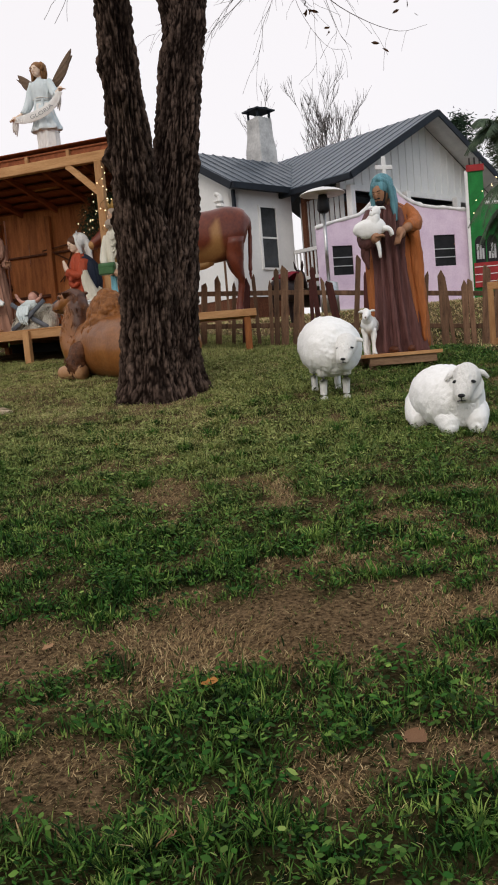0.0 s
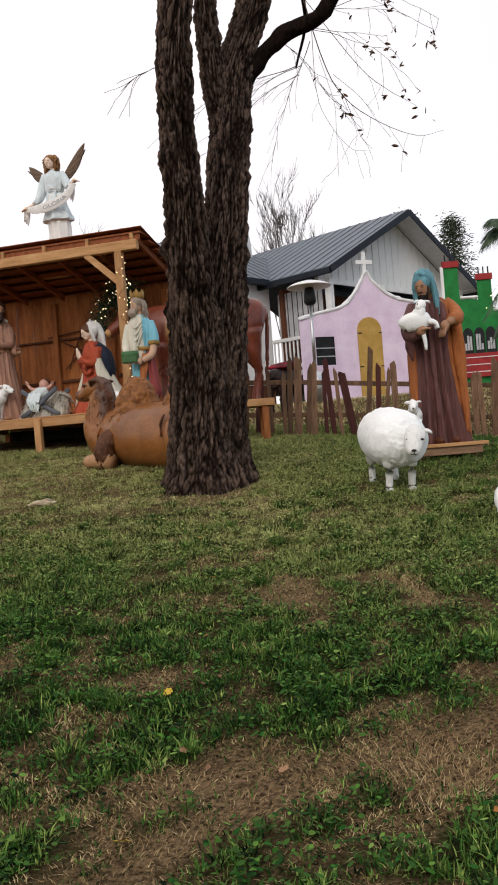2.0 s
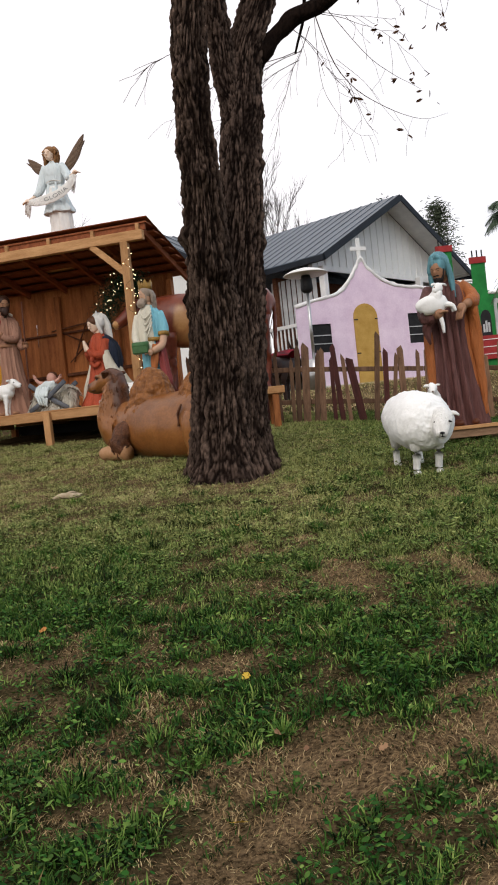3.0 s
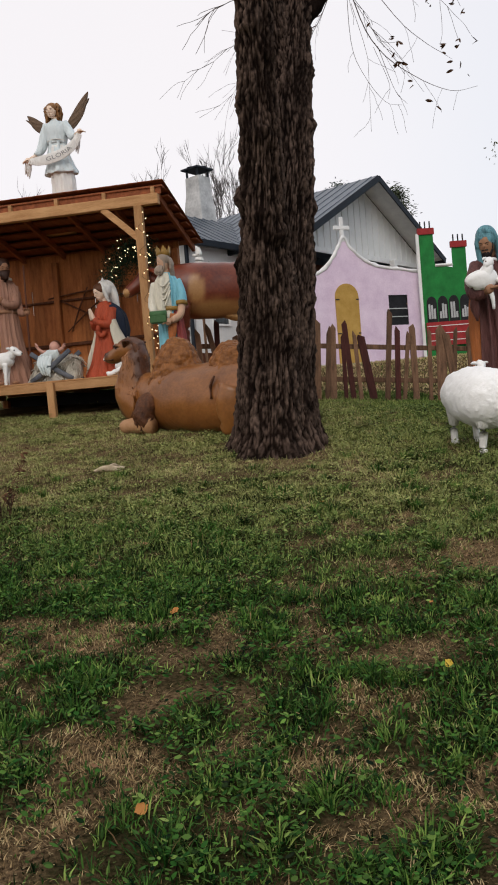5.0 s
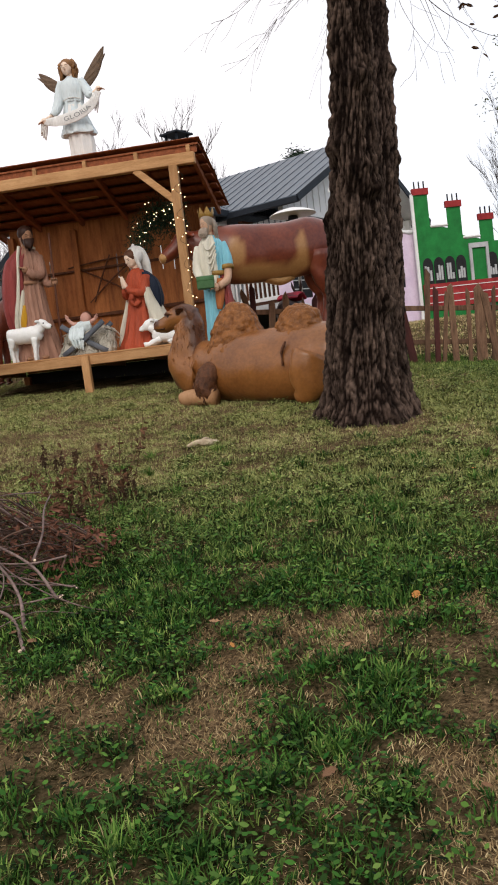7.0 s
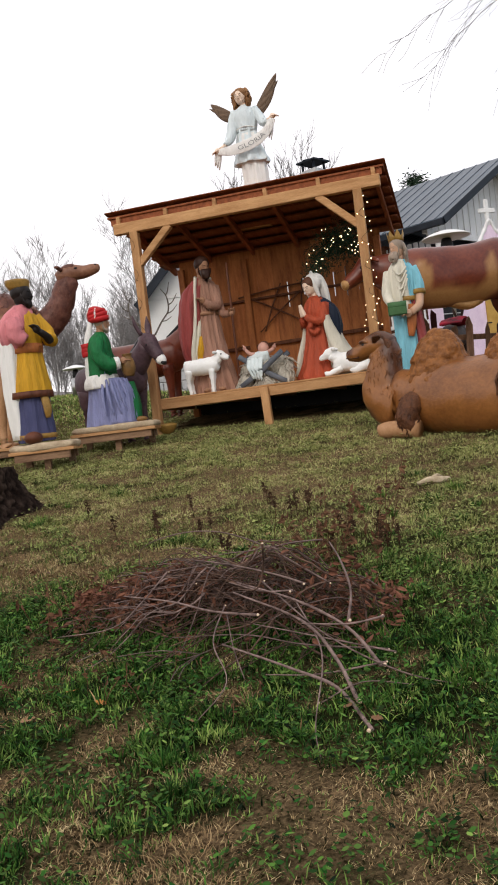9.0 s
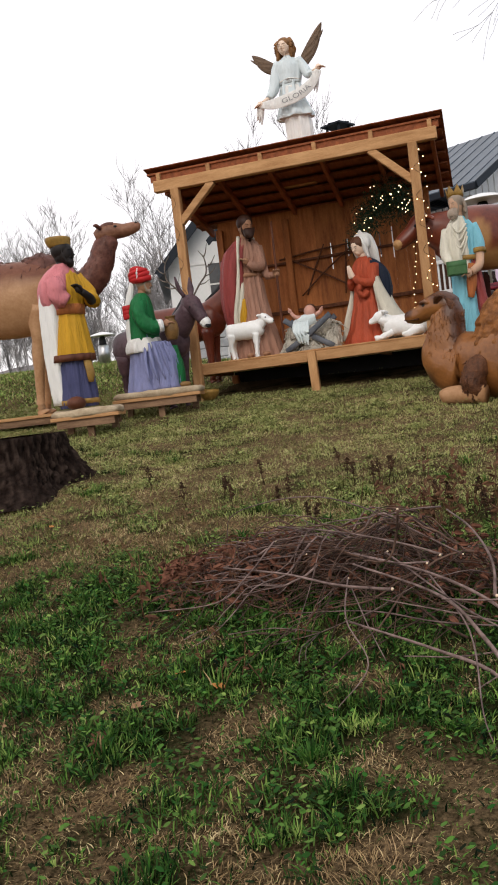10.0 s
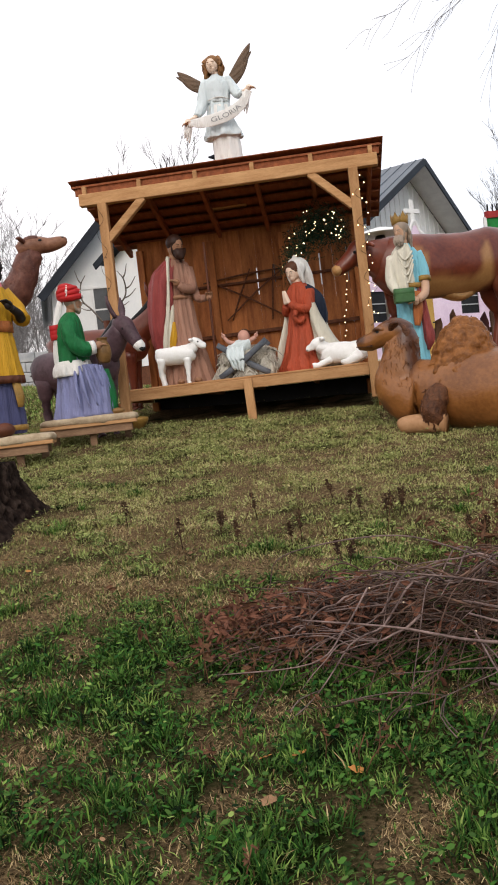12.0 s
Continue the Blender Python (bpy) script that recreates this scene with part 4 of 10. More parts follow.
# -- shepherd by the fence --
def shepherd():
    bm = bmesh.new()
    ROBE, CLOAK, SK, HOOD, WO, DK, FC, BK = range(8)
    loft(bm, [(0.02, 0, 0.0, 0.27, 0.24), (0.02, 0, 0.06, 0.27, 0.24), (0.0, 0.0, 0.5, 0.205, 0.19), (-0.02, 0, 0.95, 0.175, 0.165), (-0.02, 0, 1.2, 0.20, 0.165), (0.0, 0.02, 1.42, 0.18, 0.14), (0, 0.02, 1.53, 0.09, 0.08)], ROBE, 120, 13, 0.19, 8, 0.04)
    loft(bm, [(0.14, 0.08, 0.04, 0.26, 0.20), (0.15, 0.09, 0.5, 0.24, 0.18), (0.13, 0.08, 0.95, 0.21, 0.17), (0.12, 0.06, 1.25, 0.20, 0.16), (0.10, 0.05, 1.45, 0.15, 0.13), (0.06, 0.05, 1.54, 0.06, 0.06)], CLOAK, 60, 8, 0.09, 6, 0.05)
    loft(bm, [(-0.2, 0.06, 0.35, 0.07, 0.09), (-0.2, 0.06, 0.8, 0.08, 0.1), (-0.17, 0.05, 1.2, 0.08, 0.1), (-0.12, 0.04, 1.45, 0.07, 0.09)], CLOAK, 24, 5, 0.08)
    limb(bm, [(0.17, 0.02, 1.46, 0.085), (0.26, -0.03, 1.36, 0.088), (0.25, -0.14, 1.29, 0.085), (0.15, -0.23, 1.25, 0.062)], CLOAK, 16, lump=0.15)
    limb(bm, [(0.22, -0.14, 1.28, 0.075), (0.25, -0.13, 1.05, 0.075, 0.04), (0.27, -0.10, 0.70, 0.065, 0.035), (0.29, -0.08, 0.30, 0.06, 0.03), (0.30, -0.08, 0.10, 0.03)], CLOAK, 16, 5, lump=0.15)
    limb(bm, [(0.17, -0.23, 1.255, 0.05), (0.08, -0.27, 1.22, 0.036)], SK)
    hand(bm, (0.05, -0.28, 1.19), (-0.6, -0.2, -1.0), SK, 1.3)
    limb(bm, [(-0.2, -0.02, 1.42, 0.085), (-0.31, -0.10, 1.22, 0.085), (-0.33, -0.20, 1.12, 0.075), (-0.26, -0.27, 1.13, 0.058)], ROBE, 14)
    limb(bm, [(-0.32, -0.20, 1.12, 0.06), (-0.33, -0.16, 1.0, 0.05, 0.03), (-0.30, -0.14, 0.86, 0.012)], ROBE, 12, 4)
    limb(bm, [(-0.28, -0.27, 1.14, 0.045), (-0.2, -0.33, 1.15, 0.036)], SK)
    hand(bm, (-0.25, -0.35, 1.15), (0.9, -0.3, 0.2), SK, 1.2)
    limb(bm, [(0, 0.02, 1.48, 0.07), (-0.02, -0.02, 1.62, 0.06)], SK)
    face(bm, (-0.10, -0.08, 1.63), 0.105, -44, 22, FC, HOOD, BK, brow=BK)
    # shawl over the head, hanging in folds on both sides
    ball(bm, (-0.055, -0.015, 1.685), (0.125, 0.145, 0.15), HOOD, (14, 0, -44))
    for k in range(9):
        q = k / 8
        limb(bm, [(-0.15 + 0.13 * q, -0.13 + 0.17 * q, 1.80 - 0.02 * abs(k - 4) * 0.5, 0.026), (-0.03 + 0.10 * q, -0.14 + 0.22 * q, 1.70, 0.034), (0.02 + 0.08 * q, -0.13 + 0.22 * q, 1.58, 0.034), (0.03 + 0.09 * q, -0.14 + 0.2 * q, 1.44, 0.03), (0.04 + 0.09 * q, -0.15 + 0.17 * q, 1.33 + 0.05 * q, 0.012)], HOOD, 8, 4)
    for k in range(4):
        q = k / 3
        limb(bm, [(-0.16 + 0.03 * q, -0.06 + 0.06 * q, 1.78, 0.024), (-0.185 + 0.03 * q, -0.05 + 0.07 * q, 1.65, 0.028), (-0.175 + 0.04 * q, -0.05 + 0.07 * q, 1.50, 0.028), (-0.15 + 0.04 * q, -0.07 + 0.06 * q, 1.38, 0.012)], HOOD, 8, 4)
    # the lamb in his arm: body across the forearm, head raised, legs hanging over the hand
    limb(bm, [(-0.44, -0.24, 1.20, 0.03), (-0.41, -0.26, 1.23, 0.075), (-0.31, -0.29, 1.25, 0.098), (-0.20, -0.30, 1.26, 0.09), (-0.13, -0.29, 1.25, 0.045)], WO, 18, 6, lump=0.25)
    limb(bm, [(-0.27, -0.30, 1.28, 0.085), (-0.245, -0.32, 1.34, 0.068), (-0.23, -0.325, 1.38, 0.055)], WO, 14, 4, lump=0.2)
    limb(bm, [(-0.19, -0.30, 1.415, 0.032), (-0.22, -0.325, 1.41, 0.055), (-0.265, -0.355, 1.385, 0.041), (-0.295, -0.37, 1.37, 0.021)], WO, 14, 4)
    for s in (-1, 1):
        limb(bm, [(-0.22 + s * 0.04, -0.32 + s * 0.02, 1.45, 0.012), (-0.21 + s * 0.08, -0.32 + s * 0.03, 1.447, 0.022, 0.011), (-0.205 + s * 0.105, -0.32 + s * 0.04, 1.43, 0.006)], WO, 8, 3)
        limb(bm, [(-0.17, -0.31 + s * 0.03, 1.24, 0.034), (-0.09, -0.33 + s * 0.03, 1.23 + s * 0.01, 0.024), (-0.06, -0.335 + s * 0.03, 1.16, 0.017)], WO, 10, 4)
        ball(bm, (-0.25 + s * 0.034, -0.362 + s * 0.015, 1.412), 0.008, DK, n=6, m=5)
    limb(bm, [(-0.25, -0.33, 1.18, 0.032), (-0.22, -0.35, 1.06, 0.024), (-0.21, -0.345, 0.95, 0.015)], WO, 10, 4)
    lamb(bm, (-0.33, -0.12, 0.0), 0.55, WO, DK, 70)
    for s in (-1, 1):
        ball(bm, (s * 0.1, -0.22, 0.03), (0.05, 0.1, 0.04), DK, (0, 0, s * -12), 10, 8)
    crumple(bm, 0.010, 7, {ROBE, CLOAK, HOOD})
    return bm


gz = ground_z(1.5, 8.9)
SH_Z = gz + 0.125
statue("shepherd_statue", shepherd(), [P_BROWNROBE, P_ORANGE, P_TAN, P_TEAL, WOOL, P_BROWN, P_TAN, P_DARK], pose(1.54, 8.92, SH_Z, 0, 0, 4) @ Matrix.Diagonal((0.90, 0.92, 0.985, 1)),
       "painted shepherd statue in orange cloak and teal hood with lamb")


def trestle(name, cx, cy, yaw, w, d, top, label, slab_m, th=0.035, soft=False, legs=2):
    """A low wooden stand: a top, two bearers and short legs; soft: the top is a rounded plaster slab."""
    t = thing(name, pose(cx, cy, 0, 0, 0, yaw), label, "stand", "statue stands")
    if soft:
        bm = bmesh.new()
        loft(bm, [(0, 0, top - 0.075, w / 2 * 0.98, d / 2), (0, 0, top - 0.05, w / 2 * 1.04, d / 2 * 1.04), (0, 0, top - 0.015, w / 2 * 1.02, d / 2 * 1.02), (0, 0, top, w / 2 * 0.93, d / 2 * 0.93)], 0, 40, 0, 0, 2)
        for v in bm.verts:
            a = math.atan2(v.co.y / d, v.co.x / w)
            k = 1.0 / max(abs(math.cos(a)), abs(math.sin(a))) ** 0.75
            v.co.x, v.co.y = v.co.x * k * 0.99, v.co.y * k * 0.99
        crumple(bm, 0.016, 7)
        part("base_slab", bm, slab_m, t, "lumpy cream plaster slab")
        top -= 0.07
    for i in range(4):
        y0 = -d / 2 + i * d / 4
        part("board", one(box, -w / 2 * 0.98, w / 2 * 0.98, y0 + 0.004, y0 + d / 4 - 0.004, top - th, top, bevel=0.004), WOOD, t)
    for y in (-d / 2 + 0.06, d / 2 - 0.06):
        part("bearer", one(box, -w / 2 + 0.06, w / 2 - 0.06, y - 0.03, y + 0.03, top - th - 0.08, top - th, bevel=0.004), STANDWOOD, t)
    for y in (-d / 2 + 0.14, d / 2 - 0.1):
        for x in ((-w / 2 + 0.12, w / 2 - 0.12) if legs == 2 or y > 0 else (0.03,)):
            q = t.matrix_basis @ Vector((x, y, 0))
            zb = min(ground_z(q.x, q.y) - 0.06, top - th - 0.05)
            part("leg", one(box, x - 0.035, x + 0.035, y - 0.036, y + 0.036, zb, top - th - 0.002, bevel=0.004), STANDWOOD, t)
    return t


trestle("wooden_stand", 1.50, 8.83, 6, 0.80, 0.62, SH_Z, "low plank stand of new pine under the shepherd", WOOD)


# -- two big sheep on the lawn --
def sheep_standing():
    """Faces -y; head low and turned a little to +x."""
    bm = bmesh.new()
    limb(bm, [(0, 0.46, 0.49, 0.06, 0.06), (0, 0.41, 0.50, 0.22, 0.20), (0, 0.24, 0.51, 0.30, 0.26), (0, 0.0, 0.50, 0.325, 0.285), (0.01, -0.2, 0.50, 0.31, 0.275), (0.03, -0.33, 0.50, 0.22, 0.21), (0.05, -0.39, 0.50, 0.08, 0.09)], 0, 72, 14)
    limb(bm, [(0.05, -0.18, 0.50, 0.25), (0.12, -0.28, 0.47, 0.21), (0.16, -0.35, 0.46, 0.155)], 0, 24)
    # head turned towards -x
    limb(bm, [(0.13, -0.30, 0.575, 0.08), (0.115, -0.365, 0.555, 0.122, 0.108), (0.085, -0.435, 0.500, 0.100, 0.094), (0.055, -0.500, 0.435, 0.074, 0.066), (0.042, -0.530, 0.405, 0.046, 0.042), (0.038, -0.538, 0.397, 0.02, 0.02)], 1, 26)
    for sx in (-1, 1):
        limb(bm, [(0.115 + sx * 0.085, -0.35 - sx * 0.02, 0.595, 0.024), (0.115 + sx * 0.135, -0.365 - sx * 0.035, 0.592, 0.036, 0.020), (0.115 + sx * 0.165, -0.385 - sx * 0.045, 0.572, 0.010)], 1, 10, 3)
        limb(bm, [(sx * 0.12, -0.22, 0.42, 0.10), (sx * 0.12, -0.25, 0.20, 0.045), (sx * 0.12, -0.24, 0.06, 0.037), (sx * 0.12, -0.26, 0.0, 0.045)], 1, 14)
        limb(bm, [(sx * 0.13, 0.28, 0.42, 0.12), (sx * 0.13, 0.33, 0.20, 0.046), (sx * 0.13, 0.31, 0.06, 0.037), (sx * 0.13, 0.29, 0.0, 0.045)], 1, 14)
        ball(bm, (0.080 + sx * 0.066, -0.486 - sx * 0.028, 0.535), (0.019, 0.016, 0.010), 2, (0, sx * 14, 0), 8, 6)
    ball(bm, (0.040, -0.558, 0.440), (0.026, 0.018, 0.012), 2, (0, 0, -20), 12, 8)
    limb(bm, [(0.038, -0.566, 0.43, 0.005), (0.037, -0.566, 0.405, 0.004)], 2, 6, 1)
    limb(bm, [(0.008, -0.548, 0.402, 0.003), (0.037, -0.567, 0.406, 0.005), (0.068, -0.562, 0.402, 0.003)], 2, 6, 2)
    crumple(bm, 0.010, 9, {0})
    crumple(bm, 0.009, 32, {0}, 3.0)
    crumple(bm, 0.006, 46, {0}, 5.0)
    return bm


sheep_mats = [WOOL, P_WHITE, BLACKP]
statue("sheep_statue", sheep_standing(), sheep_mats, pose(0.70, 7.56, ground_z(0.70, 7.56) - 0.012, 7.7, 0, 3) @ Matrix.Diagonal((0.81, 0.92, 0.865, 1)), "white fibreglass sheep statue standing on the grass", group="sheep on the lawn")


def sheep_lying():
    bm = bmesh.new()
    limb(bm, [(-0.14, 0.46, 0.20, 0.05, 0.05), (-0.14, 0.40, 0.23, 0.24, 0.20), (-0.10, 0.2, 0.27, 0.34, 0.27), (-0.05, -0.05, 0.28, 0.35, 0.285), (0.02, -0.24, 0.27, 0.31, 0.27), (0.06, -0.40, 0.24, 0.20, 0.19), (0.07, -0.45, 0.23, 0.08, 0.08)], 0, 72, 14)
    limb(bm, [(0.06, -0.22, 0.36, 0.22), (0.09, -0.34, 0.42, 0.19), (0.10, -0.42, 0.46, 0.16)], 0, 22)
    limb(bm, [(0.11, -0.33, 0.53, 0.09), (0.10, -0.41, 0.51, 0.142, 0.128), (0.06, -0.495, 0.45, 0.116, 0.106), (0.025, -0.565, 0.375, 0.09, 0.078), (0.012, -0.595, 0.34, 0.055, 0.050), (0.010, -0.603, 0.33, 0.02, 0.02)], 1, 24)
    for sx in (-1, 1):
        limb(bm, [(0.10 + sx * 0.10, -0.38, 0.54, 0.03), (0.10 + sx * 0.165, -0.395, 0.53, 0.045, 0.025), (0.10 + sx * 0.215, -0.40, 0.485, 0.015)], 1, 10, 3)
        limb(bm, [(0.05 + sx * 0.14, -0.26, 0.17, 0.15), (0.05 + sx * 0.14, -0.38, 0.11, 0.115), (0.05 + sx * 0.13, -0.45, 0.07, 0.08), (0.05 + sx * 0.12, -0.49, 0.06, 0.03)], 0, 20, 6)
        limb(bm, [(-0.12 + sx * 0.20, 0.25, 0.17, 0.16), (-0.12 + sx * 0.25, 0.05, 0.12, 0.12), (-0.10 + sx * 0.25, -0.1, 0.08, 0.08)], 0, 14)
        ball(bm, (0.052 + sx * 0.086, -0.552 - sx * 0.03, 0.492), (0.026, 0.022, 0.013), 2, (0, sx * 14, 0), 8, 6)
    ball(bm, (0.006, -0.645, 0.388), (0.036, 0.022, 0.017), 2, n=12, m=8)
    limb(bm, [(0.006, -0.638, 0.375, 0.006), (0.008, -0.636, 0.345, 0.005)], 2, 6, 1)
    limb(bm, [(-0.034, -0.618, 0.338, 0.004), (0.008, -0.636, 0.343, 0.006), (0.046, -0.628, 0.338, 0.004)], 2, 6, 2)
    crumple(bm, 0.010, 9, {0})
    crumple(bm, 0.009, 32, {0}, 3.0)
    crumple(bm, 0.006, 46, {0}, 5.0)
    return bm


statue("sheep_statue", sheep_lying(), sheep_mats, pose(1.37, 5.94, ground_z(1.37, 5.94) - 0.012, 7.7, 0, -6) @ Matrix.Diagonal((0.645, 0.70, 0.75, 1)), "white fibreglass sheep statue lying on the grass", group="sheep on the lawn")


# -- kneeling two-humped camel: local x along the body, head at -x --
def kneeling_camel():
    bm = bmesh.new()
    B, D, S, L = range(4)
    limb(bm, [(1.08, 0, 0.40, 0.06, 0.08), (1.02, 0, 0.40, 0.24, 0.30), (0.78, 0, 0.40, 0.33, 0.38), (0.45, 0, 0.38, 0.37, 0.40), (0.1, 0, 0.37, 0.38, 0.38), (-0.25, 0, 0.38, 0.35, 0.38), (-0.52, 0, 0.36, 0.27, 0.31), (-0.72, 0, 0.38, 0.18, 0.28), (-0.80, 0, 0.36, 0.06, 0.10)], B, 36, 6)
    loft(bm, [(-0.25, 0, 0.45, 0.37, 0.32), (-0.25, 0, 0.62, 0.32, 0.27), (-0.25, 0, 0.78, 0.28, 0.215), (-0.24, 0, 0.92, 0.205, 0.16), (-0.24, 0, 1.01, 0.125, 0.10), (-0.24, 0, 1.05, 0.03, 0.03)], S, 120, 19, 0.02, 22)
    loft(bm, [(0.50, 0, 0.42, 0.40, 0.33), (0.50, 0, 0.58, 0.35, 0.29), (0.49, 0, 0.72, 0.275, 0.22), (0.49, 0, 0.86, 0.21, 0.165), (0.49, 0, 0.94, 0.13, 0.11), (0.49, 0, 0.98, 0.03, 0.03)], S, 120, 19, 0.02, 22)
    limb(bm, [(-0.48, 0, 0.34, 0.24, 0.28), (-0.72, 0, 0.33, 0.215, 0.28), (-0.87, 0, 0.44, 0.19, 0.26), (-0.88, 0, 0.60, 0.165, 0.215), (-0.85, 0, 0.76, 0.145, 0.175), (-0.84, 0, 0.89, 0.13, 0.15), (-0.87, 0, 0.97, 0.10, 0.10)], B, 30, 7, up=(-1, 0, 0))
    limb(bm, [(-0.77, 0, 0.92, 0.09, 0.10), (-0.89, 0, 0.955, 0.13, 0.135), (-1.01, 0, 0.935, 0.112, 0.118), (-1.12, 0, 0.89, 0.086, 0.088), (-1.215, 0, 0.868, 0.082, 0.075), (-1.285, 0, 0.855, 0.046, 0.048)], B, 22, 5)
    limb(bm, [(-1.20, 0, 0.905, 0.055, 0.035), (-1.265, 0, 0.892, 0.06, 0.03), (-1.292, 0, 0.875, 0.03, 0.02)], D, 14, 3)
    limb(bm, [(-1.02, 0, 1.01, 0.04, 0.02), (-0.93, 0, 1.045, 0.085, 0.03), (-0.83, 0, 1.01, 0.105, 0.045), (-0.765, 0, 0.90, 0.11, 0.045), (-0.735, 0, 0.76, 0.09, 0.035), (-0.725, 0, 0.62, 0.05, 0.02)], D, 20, 6, up=(1, 0, 1), lump=0.2)
    limb(bm, [(-1.285, -0.045, 0.838, 0.006), (-1.2, -0.082, 0.832, 0.008), (-1.12, -0.085, 0.835, 0.006)], D, 6, 2)
    for s in (-1, 1):
        limb(bm, [(-0.90, s * 0.10, 0.995, 0.03), (-0.86, s * 0.14, 1.03, 0.045, 0.02), (-0.81, s * 0.155, 1.03, 0.012)], D, 10, 3)
        ball(bm, (-1.04, s * 0.094, 0.962), (0.028, 0.018, 0.02), 4, n=10, m=8)
        limb(bm, [(-1.09, s * 0.09, 0.982, 0.014), (-1.04, s * 0.106, 0.997, 0.018), (-0.98, s * 0.105, 0.978, 0.014)], B, 7, 2)
        limb(bm, [(-0.40, s * 0.27, 0.44, 0.04), (-0.42, s * 0.30, 0.36, 0.11), (-0.45, s * 0.34, 0.22, 0.125), (-0.46, s * 0.345, 0.10, 0.105), (-0.47, s * 0.345, 0.03, 0.04)], D, 20, 5, lump=0.25)
        limb(bm, [(-0.34, s * 0.34, 0.09, 0.09), (-0.6, s * 0.34, 0.09, 0.088), (-0.76, s * 0.32, 0.075, 0.075), (-0.80, s * 0.32, 0.06, 0.03)], L, 16, 4)
        limb(bm, [(0.78, s * 0.26, 0.44, 0.16, 0.26), (0.74, s * 0.32, 0.25, 0.15, 0.22), (0.68, s * 0.33, 0.1, 0.11, 0.14), (0.60, s * 0.33, 0.05, 0.06, 0.06)], B, 20, 4)
        # thin dark strip laid on as the shade of the thigh crease
        limb(bm, [(0.50, s * 0.345, 0.60, 0.006), (0.47, s * 0.375, 0.5, 0.011), (0.48, s * 0.378, 0.38, 0.006)], D, 8, 3)
    limb(bm, [(0.98, 0, 0.62, 0.04), (1.1, -0.1, 0.45, 0.035), (1.06, -0.2, 0.25, 0.045)], D, 10, 4)
    crumple(bm, 0.012, 7, {B, S})
    crumple(bm, 0.02, 12, {D, S}, 4.0)
    crumple(bm, 0.004, 22, {S}, 2.0)
    crumple(bm, 0.0025, 48, {S}, 6.0)
    locks(bm, 420, B, lambda c: -1.0 < c.x < -0.62 and 0.45 < c.z < 0.90, 0.045, 0.0065, 3)
    locks(bm, 140, D, lambda c: -0.60 < c.x < -0.36 and c.z < 0.42 and abs(c.y) > 0.2, 0.05, 0.009, 4)
    return bm


CAMEL_P = patched(CAMEL_M, "brown_camel_paint_with_dark_mane", (0.045, 0.016, 0.008), (0.115, 0.042, 0.018))
camel_ob = statue("camel_statue", kneeling_camel(), [CAMEL_P, CAMEL_D, CAMEL_S, CAMEL_L, BLACKP], pose(-1.45, 10.1, 1.315, 0, 0, math.degrees(math.atan2(-0.67, 0.74))) @ pose(0, 0, 0, 0, 3.6, 0), "kneeling two-humped camel statue in glossy brown paint", group="camels")
set_patch(camel_ob, [(-0.86, 1.06, 0.19, 0.085), (-0.75, 0.95, 0.11, 0.20), (-0.72, 0.74, 0.07, 0.24), (-1.25, 0.91, 0.07, 0.06), (-1.06, 0.99, 0.07, 0.03), (-0.75, 0.06, 0.2, 0.12), (0.2, -0.02, 0.6, 0.07), (-1.02, 0.2, 0.1, 0.14)], 0.25, 0.8)


